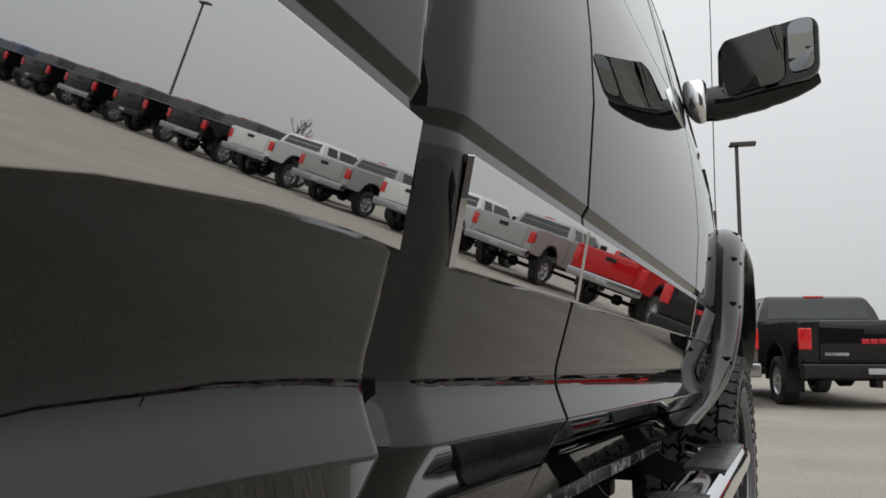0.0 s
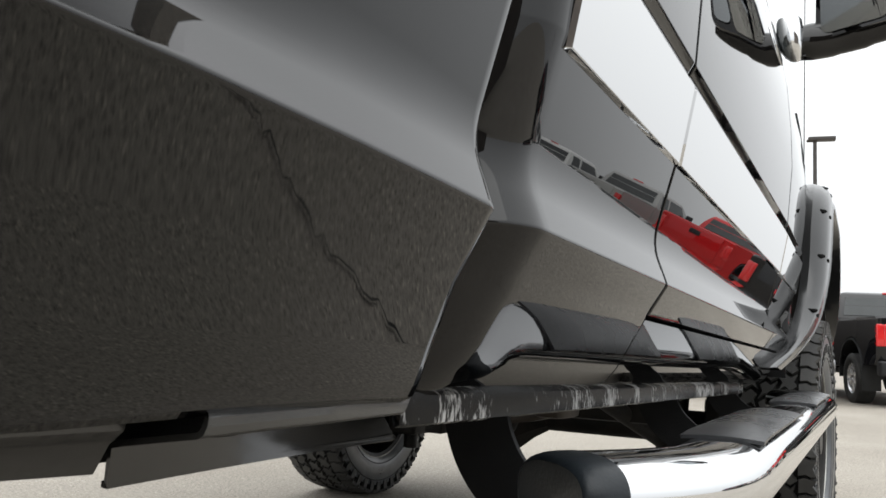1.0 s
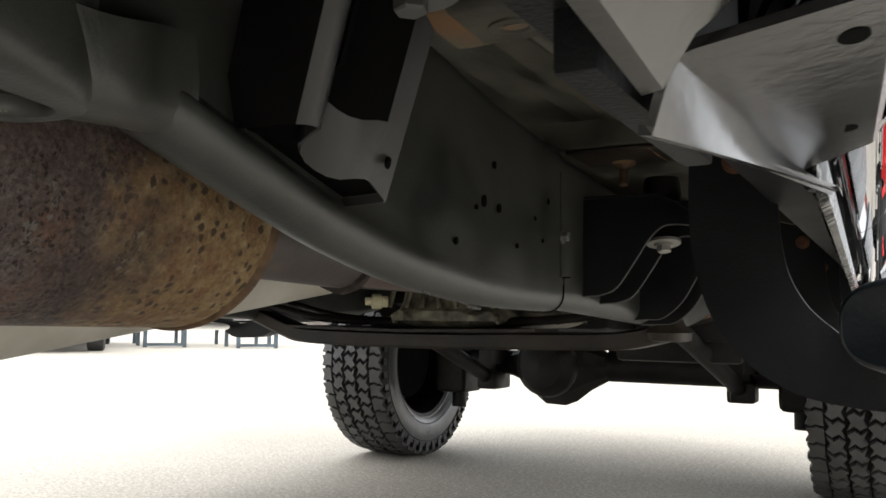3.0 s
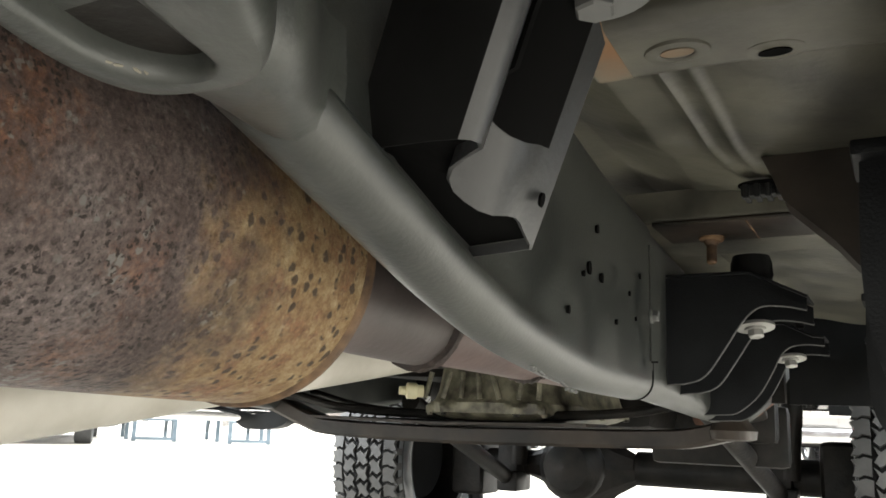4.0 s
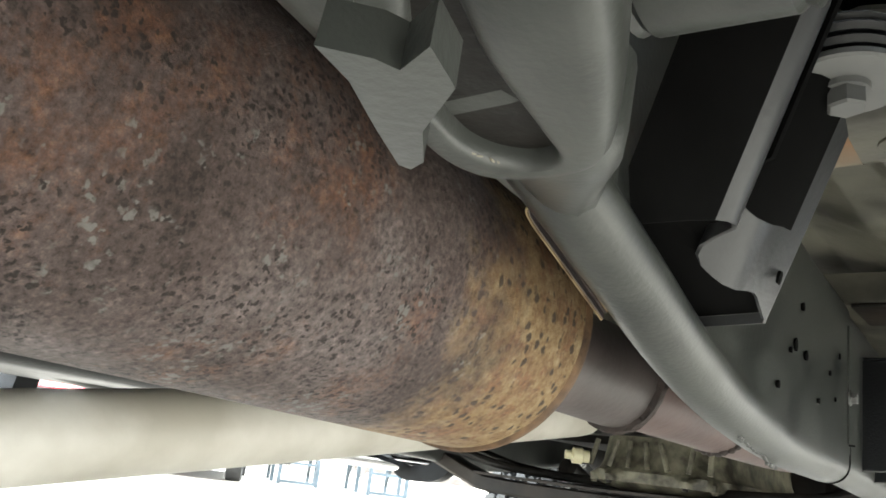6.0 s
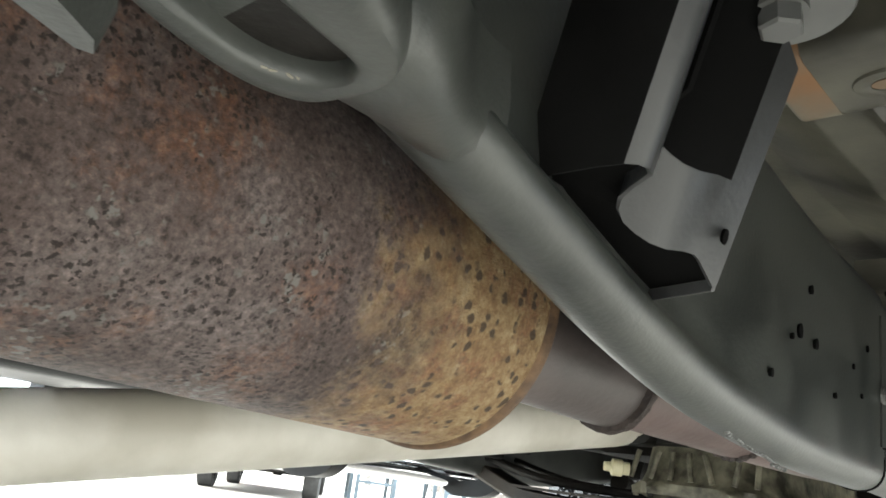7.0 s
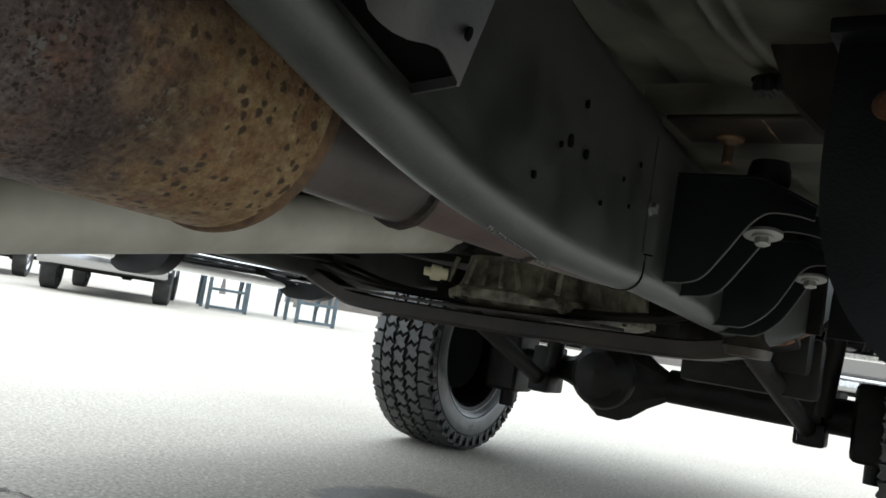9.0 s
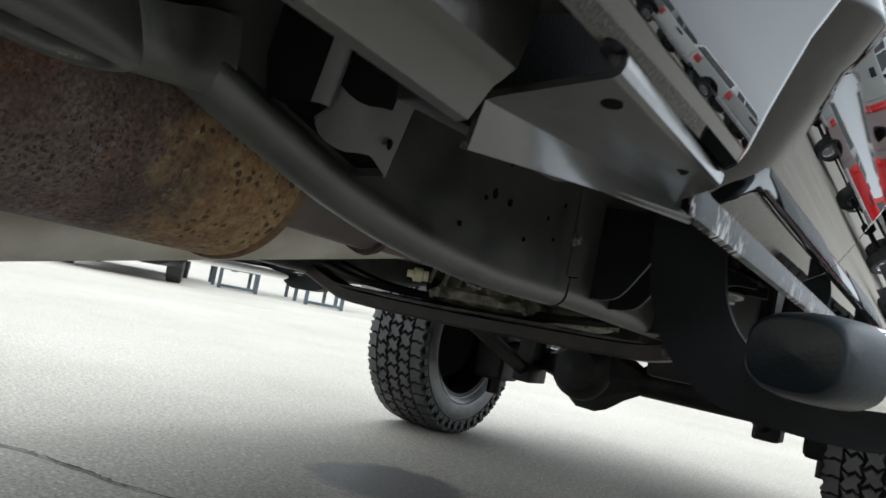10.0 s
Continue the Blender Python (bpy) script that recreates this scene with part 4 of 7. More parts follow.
# ---- running board: chrome oval tube with end caps and pads ----
for left in (False, True):
    def bx(x, y):
        return both(x, y, left)
    sec = [(0.055 * math.copysign(abs(math.cos(t)) ** 0.75, math.cos(t)), 0.034 * math.copysign(abs(math.sin(t)) ** 0.75, math.sin(t))) for t in [2 * math.pi * i / 36 for i in range(36)]]
    c0 = Vector((-0.284, 1.06, 0.5665))
    sgn = -1 if left else 1
    bar = -0.198
    path = [Vector((x, y, c0.z - 0.0055 * (y - 1.06))) for x, y in ((-0.2880, 1.040), (-0.2780, 1.055), (-0.2640, 1.076), (-0.2500, 1.098), (-0.2370, 1.122), (-0.2260, 1.150), (-0.2180, 1.182), (-0.2130, 1.22))]
    path += [Vector((wx(bar, y), y, c0.z - 0.0055 * (y - 1.06))) for y in (1.4, 1.8, 2.2, 2.55, 2.62)]
    path += [Vector((wx(bar - 0.008, 2.68), 2.68, 0.558)), Vector((wx(bar - 0.030, 2.74), 2.74, 0.558)), Vector((wx(bar - 0.070, 2.80), 2.80, 0.558))]
    path = [Vector((bx(p.x, p.y), p.y, p.z)) for p in path]
    bm = bmesh.new()
    sweep(bm, path, sec)
    step = part("step_bar", bm, CHROME, TRUCK, "polished chrome oval side step")
    bm = bmesh.new()
    s, u = frame_along(path[1] - path[0])
    d = (path[1] - path[0]).normalized()
    rings = []
    for along, k in ((0.016, 1.012), (0.004, 1.015), (-0.008, 1.0), (-0.017, 0.955), (-0.022, 0.90), (-0.0235, 0.845), (-0.0225, 0.80), (-0.0205, 0.0)):
        rings.append([bm.verts.new(path[0] + d * along + s * (q[0] * k) + u * (q[1] * (1 - (1 - k) * (1.25 if k > 0.5 else 1)))) for q in sec])
    for r0, r1 in zip(rings, rings[1:]):
        for j in range(36):
            bm.faces.new((r0[j], r0[(j + 1) % 36], r1[(j + 1) % 36], r1[j]))
    part("end_cap", bm, CAP_PLASTIC, step, "charcoal plastic end cap")
    for y0, y1 in ((1.28, 1.78), (2.10, 2.60)):
        bm = bmesh.new()
        rows = []
        for i in range(15):
            y = y0 + (y1 - y0) * i / 14
            e = min(1.0, min(i, 14 - i) / 1.5)
            rows.append([(bx(wx(bar, y) + uo, y), y, c0.z - 0.0055 * (y - 1.06) + 0.029 + (0.0115 - 40 * uo * uo * 0.10) * (0.35 + 0.65 * e)) for uo in (-0.043, -0.038, -0.024, -0.012, 0.0, 0.012, 0.024, 0.036, 0.041)])
        shell(bm, rows, -0.004)
        pad = part("step_pad", bm, STEP_PAD, step, "ribbed grey rubber tread pad")
        for k in range(6):
            uo = -0.030 + k * 0.012
            line = [(bx(wx(bar, y0 + q) + uo, y0 + q), y0 + q, c0.z - 0.0055 * (y0 + q - 1.06) + 0.0395 - 4 * uo * uo - (0.004 if q in (0.035, 0.465) else 0.0)) for q in (0.035, 0.05, 0.25, 0.45, 0.465)]
            bm = bmesh.new()
            sweep(bm, line, circle(0.0034, 8, 0.0026))
            part("grip_rib", bm, STEP_PAD, pad)
    for y0, flip in ((1.115, 1), (1.86, 1), (2.50, 1)):
        bm = bmesh.new()
        outer = smooth_xz([(-0.455, 0.745), (-0.458, 0.66), (-0.4505, 0.60), (-0.430, 0.555), (-0.395, 0.522), (-0.345, 0.5055), (-0.250, 0.5020), (-0.204, 0.518)], 5)
        inner = smooth_xz([(-0.385, 0.745), (-0.388, 0.665), (-0.383, 0.615), (-0.370, 0.585), (-0.352, 0.566), (-0.335, 0.556), (-0.29, 0.550), (-0.200, 0.540)], 5)
        off = wx(0, y0) - wx(0, 1.115)
        ring = [(o + off, z) for o, z in outer + inner[::-1]]
        a = [[bm.verts.new((bx(o + off, y0), y0, z)) for o, z in p] for p in (outer, inner)]
        c = [[bm.verts.new((bx(o + off, y0), y0 + 0.007, z)) for o, z in p] for p in (outer, inner)]
        for g in (a, c):
            for i in range(len(outer) - 1):
                bm.faces.new((g[0][i], g[0][i + 1], g[1][i + 1], g[1][i]))
        for q in (0, 1):
            for i in range(len(outer) - 1):
                bm.faces.new((a[q][i], a[q][i + 1], c[q][i + 1], c[q][i]))
        for e in (0, -1):
            bm.faces.new((a[0][e], a[1][e], c[1][e], c[0][e]))
        # stiffening flange round the outer edge
        strip = [[bm.verts.new((bx(o + off, y), y, z)) for o, z in outer] for y in (y0 + 0.007, y0 + 0.045)]
        for i in range(len(outer) - 1):
            bm.faces.new((strip[0][i], strip[0][i + 1], strip[1][i + 1], strip[1][i]))
        br = part("step_bracket", bm, POWDER_BLACK, TRUCK, "curved powder-coated step bracket")
        bm = bmesh.new()
        bolt_head(bm, (bx(-0.42 + off, y0), y0 - 0.0005, 0.70), (0, -1, 0), 0.008, 0.007)
        part("bracket_bolt", bm, RUSTY_IRON, br)
        bm = bmesh.new()
        box(bm, min(bx(-0.46 + off, y0), bx(-0.33 + off, y0)), max(bx(-0.46 + off, y0), bx(-0.33 + off, y0)), y0 - 0.02, y0 + 0.06, 0.745, 0.757, 0.003)
        part("bracket_foot", bm, POWDER_BLACK, br)


# ---- chassis ----
def rail_section(h, w, rec=0.0, r=0.0235, n=6):
    """A box rail with rounded corners, hung below and inboard of its upper outer corner."""
    pts = []
    for cx_, cz_, a0 in ((-r - rec, -r, 0), (-r, -h + r, 270), (-w + r, -h + r, 180), (-w + r, -r, 90)):
        if a0 == 270:
            pts += [(-rec, -h + r + 0.030), (-rec * 0.95, -h + r + 0.016), (-rec * 0.55, -h + r + 0.009), (-rec * 0.15, -h + r + 0.005)]
        arc = [(cx_ + r * math.cos(radians(a0 + 90 * (1 - k / n))), cz_ + r * math.sin(radians(a0 + 90 * (1 - k / n)))) for k in range(n + 1)]
        pts += arc
    return pts


def rail(bm, stations, w, left, shrink=0.0, recessed=False):
    """Stations: y, outer x, bottom z, top z."""
    rings = []
    for y, x, z0, z1 in stations:
        ring = []
        for px, pz in rail_section(z1 - z0 - 2 * shrink, w - 2 * shrink, 0.014 * max(0.0, min(1.0, (1.10 - y) / 0.2, (y - 0.66) / 0.10)) if recessed else 0.0):
            ring.append(bm.verts.new((both(x - shrink + px, y, left), y, z1 - shrink + pz)))
        rings.append(ring)
    n = len(rings[0])
    for r0, r1 in zip(rings, rings[1:]):
        for j in range(n):
            bm.faces.new((r0[j], r0[(j + 1) % n], r1[(j + 1) % n], r1[j]))
    bm.faces.new(rings[0][::-1])
    bm.faces.new(rings[-1])


def spline_stations(keys, steps=6):
    a = smooth_path([(k[1], k[0], k[2]) for k in keys], steps)
    c = smooth_path([(k[1], k[0], k[3]) for k in keys], steps)
    return [(p.y, p.x, p.z, q.z) for p, q in zip(a, c)]


RAIL_KEYS = [(0.52, -0.650, 0.728, 0.900), (0.62, -0.6535, 0.7045, 0.892), (0.72, -0.6567, 0.675, 0.885), (0.83, -0.661, 0.6427, 0.866), (0.93, -0.669, 0.6181, 0.850), (1.06, -0.6805, 0.5980, 0.836), (1.25, -0.6930, 0.5835, 0.817), (1.452, -0.6985, 0.5800, 0.802)]
FRONT_KEYS = [(1.40, -0.6985, 0.5800, 0.804), (1.50, -0.700, 0.5795, 0.800), (1.70, -0.706, 0.572, 0.79), (2.00, -0.714, 0.560, 0.78), (2.35, -0.722, 0.556, 0.775), (2.9, -0.73, 0.63, 0.80), (3.4, -0.735, 0.72, 0.90), (4.2, -0.735, 0.68, 0.82)]
REAR_KEYS = [(-1.7, -0.60, 0.68, 0.80), (-0.9, -0.60, 0.70, 0.80), (-0.3, -0.60, 0.70, 0.80), (0.2, -0.57, 0.69, 0.80), (0.45, -0.575, 0.672, 0.82), (0.60, -0.600, 0.664, 0.855)]
for left in (False, True):
    bm = bmesh.new()
    rail(bm, spline_stations(RAIL_KEYS), 0.052, left, 0.0, True)
    sleeve = part("frame_rail_sleeve", bm, FRAME_BLACK, TRUCK, "wax-coated black hydroformed frame rail")
    bm = bmesh.new()
    rail(bm, spline_stations(FRONT_KEYS), 0.054, left, 0.003)
    part("front_frame_rail", bm, FRAME_BLACK, TRUCK)
    bm = bmesh.new()
    rail(bm, spline_stations(REAR_KEYS), 0.09, left)
    part("rear_frame_rail", bm, FRAME_BLACK, TRUCK)
    bm = bmesh.new()
    rail(bm, spline_stations([(1.4520, -0.6985, 0.5800, 0.63), (1.4535, -0.6985, 0.5800, 0.63), (1.4555, -0.6985, 0.5800, 0.63)], 2), 0.0535, left, -0.0009)
    part("sleeve_seam", bm, DARK_VOID, sleeve)
    # tab of the sleeve's stepped end
    x = both(-0.6990, 1.5, left)
    s = -1 if left else 1
    for out, dx, mat, nm in ((0.0022, 0.0006, DARK_VOID, "tab_gap"), (0.0, 0.0030, FRAME_BLACK, "sleeve_tab")):
        bm = bmesh.new()
        slab(bm, [(x, 1.44, 0.765 + out), (x, 1.452 + out, 0.757 + out), (x, 1.480 + out, 0.735 + out), (x, 1.487 + out, 0.70), (x, 1.487 + out, 0.655), (x, 1.478 + out, 0.628 - out), (x, 1.44, 0.625 - out)], (dx * s, 0, 0))
        part(nm, bm, mat, sleeve)
    for y, z, r in ((1.194, 0.693, 0.009), (1.234, 0.690, 0.007), (1.173, 0.684, 0.004), (1.220, 0.736, 0.006), (1.395, 0.719, 0.005), (1.349, 0.692, 0.004), (1.286, 0.653, 0.004), (1.375, 0.667, 0.0035), (1.122, 0.644, 0.005)):
        bm = bmesh.new()
        x = -0.6885 - 0.025 * (y - 1.194) + max(0.0, 1.194 - y) * 0.06 + (-0.003 if y > 1.3 else 0.0)
        r *= 0.5
        lathe(bm, [(0, 0), (0, r), (-0.003, r * 0.85), (-0.003, 0)], (both(x + 0.0012, y, left), y, z), (s, 0, 0), 12)
        for v in bm.verts:
            v.co.z = z + (v.co.z - z) * 1.5
        part("rail_hole", bm, DARK_VOID, sleeve)
    bm = bmesh.new()
    bolt_head(bm, (both(-0.6965, 1.445, left), 1.445, 0.679), (s, 0, 0), 0.007, 0.009)
    part("rail_bolt", bm, WASHER, sleeve)

# scuffed weld bead under the rail
bm = bmesh.new()
rnd = random.Random(2)
for k in range(26):
    y = 1.10 + 0.006 * k
    lathe(bm, [(-0.003, 0), (-0.002, 0.0022), (0.002, 0.0018), (0.003, 0)], (-0.7075 - 0.0006 * k + rnd.uniform(-0.002, 0.002), y, 0.5945 - 0.00045 * k - (0.003 if k > 20 else 0)), (0, 1, 0.1), 6)
part("weld_bead", bm, WASHER, TRUCK)

# spring-hanger casting at the kick-up: a loop with an oval window
bm = bmesh.new()
RIM_OUT = [(-0.560, 0.415), (-0.585, 0.450), (-0.612, 0.495), (-0.637, 0.535), (-0.658, 0.575), (-0.669, 0.608), (-0.6705, 0.632), (-0.662, 0.648), (-0.640, 0.6525), (-0.618, 0.6515), (-0.602, 0.640), (-0.588, 0.618), (-0.572, 0.588), (-0.555, 0.550), (-0.535, 0.500), (-0.515, 0.450), (-0.510, 0.415), (-0.535, 0.398)]
RIM_IN = [(-0.600, 0.510), (-0.606, 0.520), (-0.620, 0.538), (-0.634, 0.558), (-0.645, 0.582), (-0.652, 0.606), (-0.653, 0.620), (-0.649, 0.632), (-0.640, 0.6395), (-0.630, 0.6395), (-0.6225, 0.633), (-0.618, 0.612), (-0.613, 0.588), (-0.608, 0.565), (-0.602, 0.542), (-0.597, 0.522), (-0.595, 0.512), (-0.597, 0.508)]


def round_loop(pts, steps=4):
    """A smooth closed loop through plan points."""
    out = []
    for i in range(len(pts)):
        a, b, c, d = (Vector(pts[(i + j) % len(pts)]) for j in (-1, 0, 1, 2))
        for k in range(steps):
            t = k / steps
            out.append(0.5 * (2 * b + (c - a) * t + (2 * a - 5 * b + 4 * c - d) * t * t + (3 * b - a - 3 * c + d) * t ** 3))
    return out


outer, inner = round_loop(RIM_OUT), round_loop(RIM_IN)
levels = [(0.0, 0.055), (0.0, 0.018), (0.025, 0.010), (0.08, 0.0045), (0.18, 0.0012), (0.34, 0.0), (0.60, 0.0), (0.84, 0.0004), (0.93, 0.0016), (0.975, 0.0036), (1.0, 0.007), (1.0, 0.03)]
rings = [[bm.verts.new((p.x + (q.x - p.x) * k, p.y + (q.y - p.y) * k, 0.6545 + dz + 0.09 * max(0.0, 0.53 - p.y))) for p, q in zip(outer, inner)] for k, dz in levels]
N = len(outer)
for r0, r1 in zip(rings, rings[1:]):
    for j in range(N):
        bm.faces.new((r0[j], r0[(j + 1) % N], r1[(j + 1) % N], r1[j]))
hanger = part("spring_hanger", bm, FRAME_BLACK, TRUCK, "rounded black hanger casting with an oval window")
bm = bmesh.new()
slab(bm, [(p.x, p.y, 0.6645 + 0.09 * max(0.0, 0.53 - p.y)) for p in (outer[j].lerp(inner[j], 0.9) for j in range(N))], (0, 0, 0.004))
part("hanger_web", bm, GREASY, hanger)
bm = bmesh.new()
rnd = random.Random(11)
for k in range(14):
    p = inner[20 + k] if k < 10 else inner[18]
    q = outer[20 + k] if k < 10 else outer[18]
    at = Vector((p.x, p.y, 0.6572)).lerp(Vector((q.x, q.y, 0.6535)), rnd.uniform(0.05, 0.30))
    lathe(bm, [(-0.0022, 0), (-0.001, 0.0007), (0.001, 0.0006), (0.0022, 0)], at, (rnd.uniform(-0.3, 0.3), 1, rnd.uniform(-0.2, 0.2)), 5)
tagged(part("chipped_edge", bm, CASTING, hanger, "pale chipped casting edge"), kind="stuff")
# the casting flows into the rail's tube
rim = [(-0.6650, 0.634, 0.664), (-0.659, 0.642, 0.6598), (-0.649, 0.6460, 0.6565), (-0.638, 0.6470, 0.6553), (-0.626, 0.6465, 0.6553), (-0.616, 0.6440, 0.6565), (-0.607, 0.637, 0.6598), (-0.600, 0.626, 0.666), (-0.591, 0.612, 0.686)]
mouth = [(-0.7030, 0.745, 0.700), (-0.6980, 0.748, 0.6860), (-0.6910, 0.751, 0.6785), (-0.6850, 0.753, 0.6755), (-0.6780, 0.755, 0.6745), (-0.6700, 0.757, 0.6790), (-0.6655, 0.757, 0.6880), (-0.6630, 0.755, 0.7040), (-0.6620, 0.750, 0.7300)]
bm = bmesh.new()
rows = []
for k in range(9):
    q = k / 8
    e = q * q * (3 - 2 * q)
    rows.append([(a[0] + (b[0] - a[0]) * e, a[1] + 0.002 + (b[1] - a[1]) * q, a[2] + 0.006 + (b[2] - a[2] - 0.006) * e) for a, b in zip(rim, mouth)])
shell(bm, rows, 0.003)
part("hanger_collar", bm, FRAME_BLACK, hanger, sharp=60)
bm = bmesh.new()
tabp = [(-0.598, 0.485, 0.622), (-0.603, 0.502, 0.622), (-0.616, 0.526, 0.622), (-0.6288, 0.5515, 0.622), (-0.6275, 0.5560, 0.622), (-0.6195, 0.5525, 0.622), (-0.605, 0.534, 0.622), (-0.580, 0.516, 0.622), (-0.573, 0.497, 0.622), (-0.587, 0.503, 0.622), (-0.589, 0.496, 0.622)]
slab(bm, tabp, (-0.003, 0.004, 0.016))
part("hanger_tab", bm, FRAME_BLACK, hanger)

# leaf-spring eye behind it
bm = bmesh.new()
lathe(bm, [(-0.036, 0.0), (-0.036, 0.034), (-0.033, 0.038), (-0.029, 0.0365), (-0.026, 0.039), (0.026, 0.039), (0.029, 0.0365), (0.033, 0.038), (0.036, 0.034), (0.036, 0)], (-0.562, 0.632, 0.742), (1, 0.10, 0.0), 36)
part("spring_eye", bm, FRAME_BLACK, TRUCK)

# ---- body-mount arm with its bushing and bolt ----
ARM_EDGE = [(-0.690, 0.802, 0.683), (-0.660, 0.800, 0.682), (-0.637, 0.799, 0.6812), (-0.622, 0.799, 0.680), (-0.6165, 0.803, 0.680), (-0.6145, 0.810, 0.680), (-0.6170, 0.8172, 0.680), (-0.6295, 0.8224, 0.6776), (-0.6390, 0.8265, 0.6745), (-0.6430, 0.8300, 0.6700), (-0.6425, 0.8340, 0.6645), (-0.6380, 0.8390, 0.6595), (-0.6335, 0.8465, 0.6560), (-0.6296, 0.8560, 0.6552), (-0.6270, 0.8700, 0.6580), (-0.6262, 0.8810, 0.6592), (-0.6268, 0.8880, 0.6582), (-0.6288, 0.9080, 0.6492), (-0.6292, 0.9120, 0.6472)]
ARM_RISE = Vector((0.056, -0.030, 0.110))


def mount_arm():
    """A pressed arm that rises from the rail to the body; its lower edge has a half-round notch."""
    edge = [Vector(p) + Vector((0.0, 0.001, 0.004)) for p in ARM_EDGE]
    bm = bmesh.new()
    shell(bm, [[p + ARM_RISE * k for p in edge[3:]] for k in (0.0, 0.2, 0.4, 0.7, 1.0)], 0.0026)
    arm = part("body_mount_arm", bm, ARM_STEEL, TRUCK, "pressed black body-mount arm with a half-round notch", sharp=60)
    # near-black plate across the open end: the shade inside, put into colour
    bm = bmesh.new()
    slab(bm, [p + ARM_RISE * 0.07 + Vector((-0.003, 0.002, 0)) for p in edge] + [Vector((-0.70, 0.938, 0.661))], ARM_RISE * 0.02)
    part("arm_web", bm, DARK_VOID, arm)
    # the arm's own rear wall, its shade put into a darker black
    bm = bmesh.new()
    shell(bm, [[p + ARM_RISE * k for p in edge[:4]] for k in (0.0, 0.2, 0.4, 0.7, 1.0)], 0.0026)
    part("arm_gusset", bm, SHADED_BLACK, arm)
    bm = bmesh.new()
    lathe(bm, [(0, 0), (0, 0.0030), (-0.002, 0.0026), (-0.002, 0)], Vector((-0.6262, 0.899, 0.6545)) + ARM_RISE * 0.19 + Vector((0.0012, 0, 0)), (1, 0, -0.4), 10)
    for v in bm.verts:
        v.co.z = 0.6754 + (v.co.z - 0.6754) * 1.6
    part("arm_hole", bm, DARK_VOID, arm)
    bm = bmesh.new()
    shell(bm, [[Vector(p) + ARM_RISE * k for p in ((-0.6292, 0.913, 0.6512), (-0.642, 0.918, 0.6515), (-0.664, 0.927, 0.6525), (-0.72, 0.945, 0.654))] for k in (0.0, 0.03, 0.06)], 0.0026)
    part("arm_lip", bm, ARM_STEEL, arm)
    # black sheet over the upper recess, in place of the shadow there
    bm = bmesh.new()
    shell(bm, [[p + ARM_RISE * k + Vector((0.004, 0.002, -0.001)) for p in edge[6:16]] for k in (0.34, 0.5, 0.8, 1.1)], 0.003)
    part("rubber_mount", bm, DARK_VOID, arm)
    return arm


ARM = mount_arm()
bm = bmesh.new()
ax = Vector((0.05, -0.05, -1)).normalized()
c = Vector((-0.565, 0.838, 0.776))
lathe(bm, [(0, 0.0), (0, 0.0335), (0.004, 0.0345), (0.0055, 0.033), (0.0055, 0)], c, ax, 32)
part("mount_washer", bm, WASHER, ARM, "grey phosphate washer")
bm = bmesh.new()
lathe(bm, [(0.0055, 0), (0.0055, 0.0135), (0.009, 0.013), (0.009, 0)], c, ax, 20)
lathe(bm, [(0.009, 0), (0.009, 0.0112), (0.0185, 0.0112), (0.020, 0.0095), (0.020, 0)], c, ax, 6)
part("mount_bolt", bm, WASHER, ARM, "hex-headed body bolt")
bm = bmesh.new()
for k, r in ((-0.006, 0.036), (-0.013, 0.038), (-0.02, 0.036)):
    lathe(bm, [(k - 0.003, 0), (k - 0.003, r - 0.003), (k, r), (k + 0.003, r - 0.003), (k + 0.003, 0)], c, ax, 28)
part("bushing", bm, BLACK_PLASTIC, ARM)

